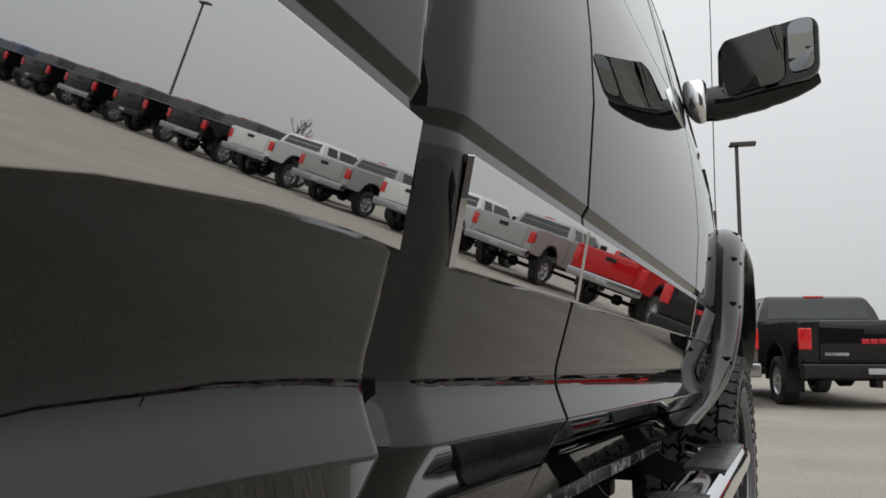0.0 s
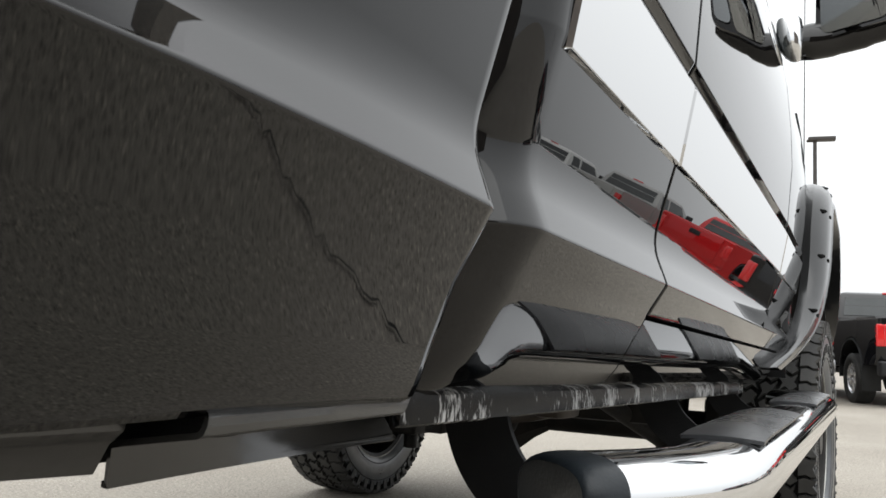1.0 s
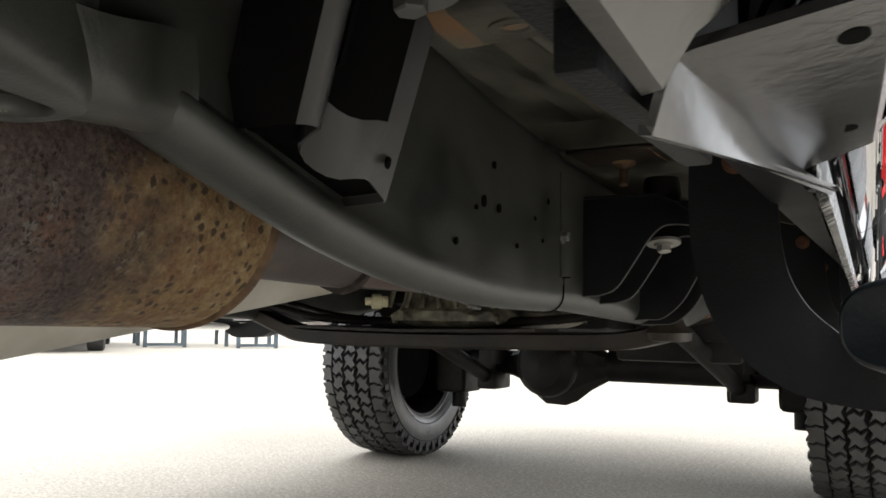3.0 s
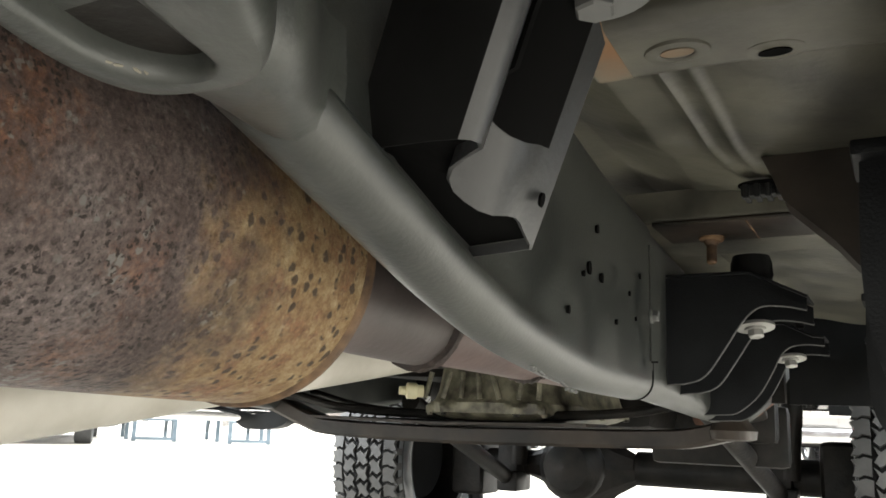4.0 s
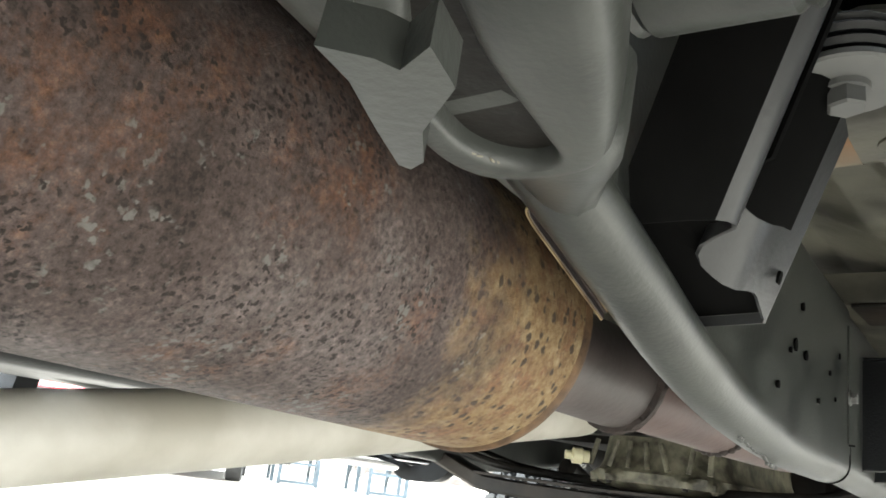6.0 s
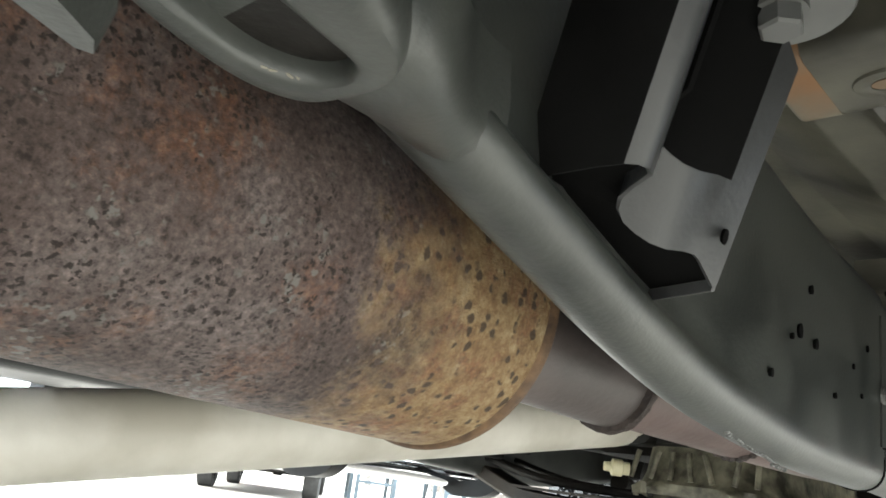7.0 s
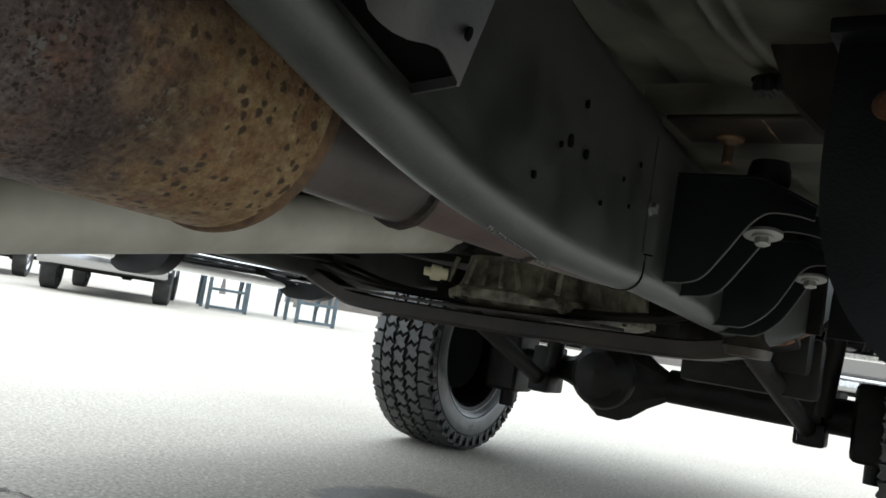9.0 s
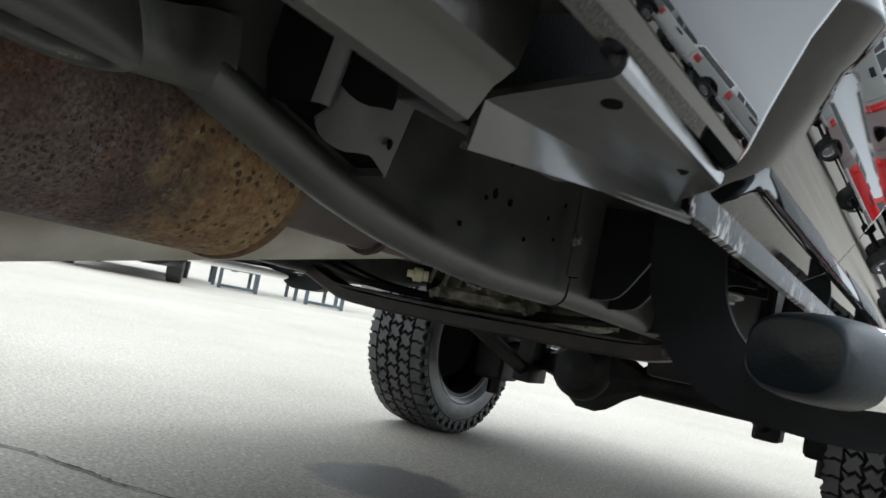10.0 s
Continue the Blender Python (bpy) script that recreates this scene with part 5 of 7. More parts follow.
# two more arms ahead: deep black plates with a painted highlight on the lower edge, reaching from the rail to the floor
ARM_CURVES = [(1.55, 0.742, [(-0.735, 0.600), (-0.70, 0.604), (-0.678, 0.606), (-0.656, 0.616), (-0.632, 0.649), (-0.611, 0.681), (-0.595, 0.697), (-0.580, 0.702), (-0.555, 0.700), (-0.534, 0.695)]),
              (1.87, 0.715, [(-0.735, 0.572), (-0.70, 0.573), (-0.672, 0.577), (-0.640, 0.604), (-0.618, 0.640), (-0.605, 0.666), (-0.590, 0.680), (-0.568, 0.684), (-0.54, 0.682)])]
for y0, ztop, curve in ARM_CURVES:
    line = smooth_xz(curve, 5)
    bm = bmesh.new()
    for dy, dz in ((0.0, 0.0), (0.085, -0.008)):
        shell(bm, [[(x, y0 + dy, z + dz), (x, y0 + dy, z + dz + (t_ - z) * 0.5), (x, y0 + dy + 0.002, t_)] for x, z in line for t_ in (max(z + 0.010, ztop - 0.5 * max(0.0, x + 0.60)),)], 0.003)
    shell(bm, [[(x, y0 + dy, max(z + 0.010, ztop - 0.5 * max(0.0, x + 0.60)) + 0.002) for dy in (0.0, 0.085)] for x, z in line], 0.003)
    arm = part("body_mount_arm", bm, POWDER_BLACK, TRUCK, "deep black body-mount arm with a painted highlight along its lower edge")
    for dy, dz in ((0.0, 0.0), (0.085, -0.008)):
        bm = bmesh.new()
        # pale strip that paints the highlight along the sheet's edge
        sweep(bm, [(x, y0 + dy - 0.001, z + dz) for x, z in line], [(-0.0012, -0.0014), (0.0012, -0.0014), (0.0012, 0.0014), (-0.0012, 0.0014)])
        part("arm_edge", bm, WASHER, arm)
    xw, zw = curve[5][0] + 0.010, curve[5][1] + 0.002
    bm = bmesh.new()
    lathe(bm, [(0, 0), (0, 0.024), (0.004, 0.024), (0.004, 0)], (xw, y0 + 0.045, zw), (0.1, -0.2, -1), 24)
    part("mount_washer", bm, ZINC, arm)
    bm = bmesh.new()
    bolt_head(bm, (xw, y0 + 0.045, zw - 0.004), (0.1, -0.2, -1), 0.010, 0.012)
    part("mount_bolt", bm, ZINC, arm)
    bm = bmesh.new()
    lathe(bm, [(0, 0), (0, 0.024), (0.006, 0.027), (0.022, 0.026), (0.032, 0.023), (0.032, 0)], (xw - 0.002, y0 + 0.045, ztop), (0, 0, 1), 24)
    part("mount_rubber", bm, BLACK_PLASTIC, arm, "black rubber body mount")

# ---- exhaust ----
MUFF = Vector((-0.9245, 0.994, 0.6725))
MAX_ = Vector((-0.13, 1.0, -0.014)).normalized()
bm = bmesh.new()
prof = [(-0.82, 0.0), (-0.82, 0.05), (-0.81, 0.095), (-0.795, 0.112), (-0.78, 0.1165), (-0.45, 0.118), (-0.06, 0.1175), (-0.0095, 0.1168)]
lathe(bm, prof, MUFF, MAX_, 72)
muffler = part("muffler", bm, RUST, TRUCK, "rusted oval muffler, ochre and freckled at its forward end")
bm = bmesh.new()
lathe(bm, [(-0.0095, 0.1163), (-0.0085, 0.1172), (-0.0070, 0.1190), (-0.0030, 0.1202), (0.0015, 0.1195), (0.0030, 0.1170), (0.0010, 0.114), (-0.010, 0.108), (-0.020, 0.085), (-0.022, 0.0)], MUFF, MAX_, 72)
part("rolled_seam", bm, RUST_SEAM, muffler, "rolled and rusted end seam")
# lock seam along the shell
bm = bmesh.new()
ang = radians(247)
side_, up_ = frame_along(MAX_)
seam_at = side_ * (-math.cos(ang) * 0.1182) * (1 if side_.x < 0 else -1) + Vector((0, 0, math.sin(ang) * 0.1182))
sweep(bm, [MUFF + MAX_ * (-0.78 + 0.077 * k) + seam_at for k in range(11)], [(-0.005, -0.001), (-0.003, -0.0028), (0.003, -0.0028), (0.005, -0.001), (0.004, 0.001), (-0.004, 0.001)])
part("lock_seam", bm, OCHRE_EDGE, muffler)
PIPE_PATH = [Vector((-0.892, 0.97, 0.662)), Vector((-0.880, 1.06, 0.658)), Vector((-0.868, 1.19, 0.653))]
bm = bmesh.new()
tube(bm, PIPE_PATH, 0.052, 28)
part("outlet_neck", bm, PIPE_DARK, muffler)
bm = bmesh.new()
pp = smooth_path([(-0.869, 1.18, 0.653), (-0.857, 1.32, 0.650), (-0.846, 1.50, 0.647), (-0.836, 1.70, 0.648), (-0.834, 1.90, 0.668), (-0.850, 2.15, 0.705), (-0.90, 2.45, 0.75), (-0.98, 2.75, 0.80)], 6)
tube(bm, pp, 0.0475, 28)
pipe = part("exhaust_pipe", bm, PIPE, TRUCK, "heat-browned exhaust pipe")
rnd = random.Random(4)
for c, rr in ((Vector((-0.8675, 1.190, 0.653)), 0.052), ):
    bm = bmesh.new()
    rings = []
    d = Vector((0.1, 1, -0.03)).normalized()
    s, u = frame_along(d)
    for al, dr in ((-0.007, -0.001), (-0.004, 0.0045), (0.002, 0.0060), (0.007, 0.003), (0.011, -0.006)):
        ring = []
        for i in range(48):
            a = 2 * math.pi * i / 48
            k = rr + dr + rnd.uniform(-0.0011, 0.0011)
            ring.append(bm.verts.new(c + d * (al + 0.002 * math.sin(3 * a) + rnd.uniform(-0.001, 0.001)) + (s * math.cos(a) + u * math.sin(a)) * k))
        rings.append(ring)
    for r0, r1 in zip(rings, rings[1:]):
        for j in range(48):
            bm.faces.new((r0[j], r0[(j + 1) % 48], r1[(j + 1) % 48], r1[j]))
    part("weld_ring", bm, WELD, pipe, "lumpy burnt weld ring")
bm = bmesh.new()
c = Vector((-0.850, 1.430, 0.648))
for i in range(12):
    a = radians(200 + i * 11)
    p = c + Vector((math.cos(a) * 0.0485, rnd.uniform(-0.006, 0.006), math.sin(a) * 0.0485))
    lathe(bm, [(-0.003, 0), (-0.002, 0.007), (0.002, 0.005), (0.004, 0)], p, (math.cos(a), 0, math.sin(a)), 7)
part("weld_lump", bm, WELD, pipe)
# heat-shield strap beside the muffler end
bm = bmesh.new()
line = smooth_path([(-0.733, 0.785, 0.700), (-0.739, 0.792, 0.694), (-0.747, 0.845, 0.682), (-0.758, 0.912, 0.669), (-0.765, 0.948, 0.663)], 5)
rows = [[p + Vector((0.0045, 0.0, 0.0065)) * k + Vector((-0.002, 0, 0.003)) * math.sin(math.pi * k) for k in (0.0, 0.15, 0.5, 0.85, 1.0)] for p in line]
shell(bm, rows, 0.002)
strap = part("heat_shield_strap", bm, PIPE_DARK, TRUCK, "browned channel strap with ochre rims")
for k in (0, -1):
    bm = bmesh.new()
    sweep(bm, [r[k] for r in rows], circle(0.0011, 6))
    part("strap_rim", bm, OCHRE_EDGE, strap)
bm = bmesh.new()
sweep(bm, rows[0], circle(0.0011, 6))
part("strap_rim", bm, OCHRE_EDGE, strap)

# ---- driveshaft and gearbox ----
bm = bmesh.new()
z_at = lambda y: 0.527 + 0.1575 * (y - 0.87)
ds = [(-1.30, y, z_at(y)) for y in (-0.35, -0.30, 0.3, 0.9, 1.5, 1.88)]
tube(bm, ds, 0.0475, 36)
drive = part("driveshaft", bm, ALLOY, TRUCK, "dull pale alloy driveshaft")
bm = bmesh.new()
d = Vector((0, 1, 0.1575)).normalized()
lathe(bm, [(0, 0.0475), (0.03, 0.046), (0.055, 0.036), (0.08, 0.03), (0.09, 0.03), (0.09, 0.0)], (-1.30, 1.88, z_at(1.88)), d, 32)
part("shaft_yoke", bm, ALLOY, drive)
bm = bmesh.new()
lathe(bm, [(0.085, 0.0), (0.085, 0.045), (0.11, 0.05), (0.2, 0.055), (0.32, 0.075), (0.45, 0.09), (0.46, 0.0)], (-1.30, 1.88, z_at(1.88)), d, 28)
part("tail_housing", bm, GREASY, TRUCK)
bm = bmesh.new()
box(bm, -1.50, -1.12, 2.08, 2.75, 0.64, 0.88, 0.05, 3)
box(bm, -1.47, -1.16, 1.98, 2.2, 0.66, 0.84, 0.04, 3)
part("gearbox", bm, GREASY, TRUCK)
def pan_ring(bm, hx, hy, z, wave=0.0):
    ring = []
    for k in range(112):
        q = 2 * math.pi * k / 112
        r = 1 + wave * max(0.0, math.cos(14 * q)) ** 2
        ring.append(bm.verts.new((-1.195 + hx * r * math.copysign(abs(math.cos(q)) ** 0.45, math.cos(q)), 2.30 + hy * r * math.copysign(abs(math.sin(q)) ** 0.45, math.sin(q)), z)))
    return ring


def loft(bm, rings):
    for r0, r1 in zip(rings, rings[1:]):
        for j in range(len(r0)):
            bm.faces.new((r0[j], r0[(j + 1) % len(r0)], r1[(j + 1) % len(r0)], r1[j]))
    bm.faces.new(rings[0])
    bm.faces.new(rings[-1][::-1])


bm = bmesh.new()
loft(bm, [pan_ring(bm, *a) for a in ((0.140, 0.275, 0.66), (0.146, 0.285, 0.61), (0.152, 0.293, 0.592), (0.158, 0.300, 0.587), (0.158, 0.300, 0.578, 0.055), (0.157, 0.298, 0.566, 0.055), (0.150, 0.290, 0.562), (0.138, 0.275, 0.556), (0.120, 0.255, 0.551), (0.05, 0.12, 0.549))])
pan = part("gearbox_pan", bm, PAN_ALLOY, TRUCK, "scalloped pale cast-alloy pan", sharp=50)
rnd = random.Random(6)
for k in range(7):
    bm = bmesh.new()
    x = -1.325 + 0.043 * k
    tube(bm, [(x + rnd.uniform(-0.02, 0.02), 2.012, 0.648), (x, 2.004, 0.594)], 0.0055, 8)
    part("pan_rib", bm, PAN_ALLOY, pan)
for k in range(14):
    q = 2 * math.pi * k / 14
    x, y = -1.195 + 0.161 * math.copysign(abs(math.cos(q)) ** 0.45, math.cos(q)), 2.30 + 0.304 * math.copysign(abs(math.sin(q)) ** 0.45, math.sin(q))
    bm = bmesh.new()
    bolt_head(bm, (x, y, 0.5655), (0, 0, -1), 0.0065, 0.006)
    part("pan_bolt", bm, GREASY if k % 3 else CASTING, pan)
bm = bmesh.new()
lathe(bm, [(0, 0), (0, 0.013), (0.012, 0.013), (0.015, 0.017), (0.034, 0.017), (0.037, 0.010), (0.050, 0.009), (0.050, 0)], (-1.325, 1.995, 0.607), (-0.75, -0.66, 0), 18)
part("cream_plug", bm, YELLOW_PLASTIC, pan, "cream plastic plug")
bm = bmesh.new()
tube(bm, [(-1.62, 1.75, 0.70), (-1.50, 2.05, 0.705), (-1.40, 2.5, 0.70)], 0.062, 24)
lathe(bm, [(-0.02, 0.062), (-0.02, 0.068), (0.02, 0.068), (0.02, 0.062)], (-1.53, 1.98, 0.703), (0.3, 0.9, 0), 24)
part("transfer_case_shaft", bm, GREASY, TRUCK)

# crossmember: a dropped box tube from rail to rail with a pressed skid lip
bm = bmesh.new()
xm = smooth_path([(-1.90, 2.08, 0.60), (-1.80, 2.09, 0.585), (-1.69, 2.10, 0.545), (-1.60, 2.10, 0.528), (-1.30, 2.11, 0.523), (-1.05, 2.11, 0.527), (-0.86, 2.10, 0.531), (-0.79, 2.09, 0.536), (-0.728, 2.085, 0.550)], 5)
sweep(bm, xm, [(-0.036, -0.016), (-0.03, -0.022), (0.03, -0.022), (0.036, -0.016), (0.036, 0.010), (0.03, 0.014), (-0.03, 0.014), (-0.036, 0.010)])
cross = part("crossmember", bm, CROSS_BROWN, TRUCK, "dropped black gearbox crossmember")
bm = bmesh.new()
xm2 = smooth_path([(-1.70, 2.22, 0.52), (-1.55, 2.23, 0.507), (-1.25, 2.24, 0.508), (-1.0, 2.23, 0.512), (-0.88, 2.215, 0.518), (-0.79, 2.18, 0.536)], 5)
sweep(bm, xm2, [(-0.05, -0.008), (0.05, -0.008), (0.05, 0.004), (0.02, 0.016), (-0.02, 0.016), (-0.05, 0.004)])
part("skid_lip", bm, CROSS_BROWN, cross)
bm = bmesh.new()
slab(bm, [(-1.62, 2.00, 0.5445), (-1.30, 1.995, 0.5395), (-1.02, 2.00, 0.5445), (-0.98, 2.03, 0.5455), (-0.98, 2.16, 0.5455), (-1.62, 2.16, 0.5445)], (0, 0, 0.006))
part("skid_plate", bm, CROSS_BROWN, cross)
bm = bmesh.new()
rings = []
for z, x0, x1, y0, y1 in ((0.530, -0.750, -0.690, 2.050, 2.150), (0.533, -0.756, -0.682, 2.040, 2.160), (0.548, -0.758, -0.680, 2.035, 2.165), (0.566, -0.750, -0.694, 2.045, 2.150), (0.60, -0.742, -0.704, 2.055, 2.135)):
    rings.append([bm.verts.new(((x0 + x1) / 2 + (x1 - x0) / 2 * math.copysign(abs(math.cos(q)) ** 0.55, math.cos(q)), (y0 + y1) / 2 + (y1 - y0) / 2 * math.copysign(abs(math.sin(q)) ** 0.55, math.sin(q)), z)) for q in [2 * math.pi * k / 24 for k in range(24)]])
loft(bm, rings)
part("cast_foot", bm, CROSS_BROWN, cross)
bm = bmesh.new()
for y, z, r in ((2.06, 0.556, 0.010), (2.17, 0.560, 0.007)):
    tube(bm, smooth_path([(-1.75, y, z + 0.05), (-1.55, y, z + 0.012), (-1.2, y, z + 0.005), (-0.9, y + 0.01, z + 0.02), (-0.76, y, z + 0.06)], 5), r, 10)
part("brake_pipe", bm, GREASY, cross)
bm = bmesh.new()
lathe(bm, [(-0.03, 0), (-0.03, 0.012), (0.03, 0.012), (0.03, 0)], (-0.765, 2.0, 0.595), (0, 1, 0), 14)
part("cross_bolt", bm, ZINC, cross)

# far-side lump ahead of the driver's rail: fuel tank end
bm = bmesh.new()
box(bm, -1.96, -1.60, 0.2, 1.35, 0.60, 0.82, 0.06, 4)
part("fuel_tank", bm, BLACK_PLASTIC, TRUCK, "black plastic fuel tank")
for a, c, r in (((-1.72, 1.45, 0.60), (-1.66, 2.0, 0.61), 0.010), ((-1.69, 1.3, 0.615), (-1.62, 2.05, 0.625), 0.006)):
    bm = bmesh.new()
    tube(bm, [a, c], r, 10)
    part("fuel_line", bm, GREASY, TRUCK)

# cluttered bell housing, starter, wiring ahead of the crossmember
rnd = random.Random(8)
for k in range(16):
    bm = bmesh.new()
    x, y, z = rnd.uniform(-1.5, -0.80), rnd.uniform(2.45, 3.1), rnd.uniform(0.60, 0.78)
    w, d_, h = rnd.uniform(0.03, 0.09), rnd.uniform(0.04, 0.12), rnd.uniform(0.02, 0.06)
    box(bm, -w, w, -d_, d_, -h, h, min(w, h) * 0.35, 2, pose(x, y, z, rnd.uniform(-20, 20), rnd.uniform(-20, 20), rnd.uniform(-40, 40)))
    part("engine_bracket", bm, (GREASY, CASTING, RUSTY_IRON)[(0, 0, 1, 0, 2)[k % 5]], TRUCK)
for k in range(7):
    bm = bmesh.new()
    y = 2.35 + 0.1 * k
    tube(bm, smooth_path([(-1.5 + 0.1 * k, y, 0.72), (-1.25, y + rnd.uniform(-0.1, 0.1), 0.66 + rnd.uniform(-0.03, 0.03)), (-1.0, y + rnd.uniform(-0.1, 0.1), 0.70), (-0.8, y, 0.70 + rnd.uniform(-0.05, 0.05))], 5), rnd.uniform(0.006, 0.014), 8)
    part("hose", bm, GREASY, TRUCK)
bm = bmesh.new()
box(bm, -1.80, -0.74, 2.86, 2.93, 0.515, 0.74, 0.02, 2)
box(bm, -1.10, -0.72, 2.95, 3.0, 0.45, 0.62, 0.02, 2)
box(bm, -1.40, -1.00, 2.60, 2.90, 0.54, 0.66, 0.04, 2)
part("engine_cradle", bm, GREASY, TRUCK)
bm = bmesh.new()
box(bm, -1.55, -0.95, 2.75, 3.7, 0.72, 1.15, 0.08, 3)
part("engine_block", bm, GREASY, TRUCK)

# ---- floor pan ----
def floor_z(x, y):
    """The pressed floor: a low shelf by the sill, two pressed ridges, then a rise to the tunnel with a round boss."""
    soft = max(0.0, min(1.0, (-0.490 - x) / 0.16))
    z = 0.811 + 0.022 * soft * soft * (3 - 2 * soft) + 0.035 * max(0.0, min(1.0, (-0.640 - x) / 0.08))
    swing = 0.05 * max(0.0, (y - 1.25) / 0.2) ** 2
    z -= 0.0042 * math.exp(-((x + 0.566 - swing) / 0.0055) ** 2)
    z -= 0.0042 * math.exp(-((x + 0.592 - swing) / 0.0055) ** 2)
    r = math.hypot(x + 0.645, y - 1.27)
    z -= 0.005 / (1 + math.exp((r - 0.036) / 0.003))
    z += 0.0025 * math.sin(y * 17 + x * 9) * math.sin(x * 31)
    return z


bm = bmesh.new()
rows = [[(-0.345 - j * 0.003, y, floor_z(-0.345 - j * 0.003, y)) for j in range(140)] for y in [0.84 + i * 0.02 for i in range(48)] + [1.85 + i * 0.145 for i in range(7)]]
shell(bm, rows, 0.003)
floor_pan = part("floor_pan", bm, FLOOR_PAN, TRUCK, "dusty beige sealed cab floor underside")
bm = bmesh.new()
box(bm, -1.85, -0.74, 0.84, 2.72, 0.905, 0.915)
part("floor_tunnel", bm, FLOOR_PAN, TRUCK)
# cross rib with its drain hole, over the body mount
bm = bmesh.new()
section = filleted([(-0.052, -0.030, 0), (-0.040, 0.014, 0.010), (0.036, 0.019, 0.012), (0.042, -0.030, 0)], 12)
shell(bm, [[(-0.345 - k * 0.0244, 0.963 + o + 0.022 * (1 - k / 11) ** 2, 0.808 - d) for o, d in section] for k in range(12)], 0.003)
rib = part("floor_crossrib", bm, FLOOR_PAN, TRUCK, "dusty floor cross rib with a drain hole and an orange stain")
bm = bmesh.new()
shell(bm, [[(-0.588 - k * 0.006, 0.963 + o * 1.04, 0.808 - d - 0.0012) for o, d in section] for k in range(5)], 0.002)
part("stained_end", bm, FLOOR_RUST, rib, "orange-stained end of the rib")
for x, y, r, mat in ((-0.495, 0.990, 0.0105, DARK_VOID), (-0.552, 0.968, 0.011, FLOOR_RUST)):
    bm = bmesh.new()
    lathe(bm, [(0, 0), (0, r), (0.002, r * 0.9), (0.002, 0)], (x, y, 0.7862 if mat is DARK_VOID else 0.7875), (0, 0, 1), 20)
    for v in bm.verts:
        v.co.y = y + (v.co.y - y) * 0.55
    part("drain_hole" if mat is DARK_VOID else "rust_spot", bm, mat, rib)
    bm = bmesh.new()
    lathe(bm, [(-0.0002, r * 1.02), (-0.0012, r * 1.25), (-0.0002, r * 1.9), (0.003, r * 2.1), (0.003, r)], (x, y, 0.7875), (0, 0, 1), 24, True)
    for v in bm.verts:
        v.co.y = y + (v.co.y - y) * 0.75
    part("drain_lip", bm, FLOOR_PAN, rib)
# second cross rib: a flat ledge with a bolted plate and a rusty stud
bm = bmesh.new()
section = filleted([(-0.004, -0.030, 0), (0.0, 0.006, 0.003), (0.20, 0.010, 0.012), (0.235, -0.030, 0)], 12)
shell(bm, [[(-0.345 - k * 0.035, 1.466 + o, 0.806 - d) for o, d in section] for k in range(12)], 0.003)
rib2 = part("floor_crossrib", bm, FLOOR_PAN, TRUCK, "greasy rear ledge of the front floor")
bm = bmesh.new()
box(bm, -0.700, -0.3500, 1.462, 1.572, 0.7925, 0.7985, 0.003)
part("ledge_plate", bm, CROSS_BROWN, rib2)
bm = bmesh.new()
box(bm, -0.5895, -0.5865, 1.466, 1.570, 0.7918, 0.7990, 0.001)
part("ledge_seam", bm, RUST_SEAM, rib2)
bm = bmesh.new()
lathe(bm, [(0, 0.0), (0, 0.017), (0.004, 0.016), (0.006, 0.010), (0.010, 0.0085), (0.012, 0.0065), (0.034, 0.0065), (0.036, 0.005), (0.036, 0)], (-0.643, 1.545, 0.793), (0, -0.1, -1), 14)
part("rusty_stud", bm, RUST_SEAM, rib2)
bm = bmesh.new()
lathe(bm, [(0, 0), (0, 0.026), (0.0015, 0.026), (0.0015, 0)], (-0.555, 1.372, 0.8085), (0, 0, -1), 24)
for v in bm.verts:
    v.co.y = 1.372 + (v.co.y - 1.372) * 0.72
part("clip_opening", bm, DARK_VOID, floor_pan)
bm = bmesh.new()
box(bm, -0.577, -0.535, 1.362, 1.380, 0.794, 0.807, 0.002)
for k in range(4):
    box(bm, -0.574 + k * 0.011, -0.568 + k * 0.011, 1.357, 1.383, 0.791, 0.8065, 0.001, 1)
part("wiring_clip", bm, BLACK_PLASTIC, floor_pan, "black plastic wiring clip")
bm = bmesh.new()
tube(bm, smooth_path([(-0.540, 1.370, 0.797), (-0.520, 1.366, 0.795), (-0.500, 1.368, 0.800), (-0.470, 1.372, 0.806)], 4), 0.006, 10)
part("wiring_tail", bm, RUSTY_IRON, floor_pan)
bm = bmesh.new()
box(bm, -0.395, -0.337, 0.86, 2.75, 0.662, 0.88, 0.01)
part("inner_sill", bm, POWDER_BLACK, TRUCK)
bm = bmesh.new()
slab(bm, [(-0.545, 1.287, 0.812), (-0.395, 1.287, 0.812), (-0.395, 1.287, 0.665), (-0.450, 1.287, 0.680), (-0.483, 1.287, 0.723), (-0.526, 1.287, 0.766)], (0, 0.006, 0))
slab(bm, [(-0.545, 1.293, 0.812), (-0.526, 1.293, 0.766), (-0.483, 1.293, 0.723), (-0.450, 1.293, 0.680), (-0.447, 1.293, 0.683), (-0.480, 1.293, 0.726), (-0.523, 1.293, 0.769), (-0.541, 1.293, 0.812)], (0, 0.05, 0))
part("sill_gusset", bm, CROSS_BROWN, TRUCK)
bm = bmesh.new()
box(bm, -1.87, -0.70, 2.72, 2.76, 0.62, 1.3)
part("firewall", bm, GREASY, TRUCK)
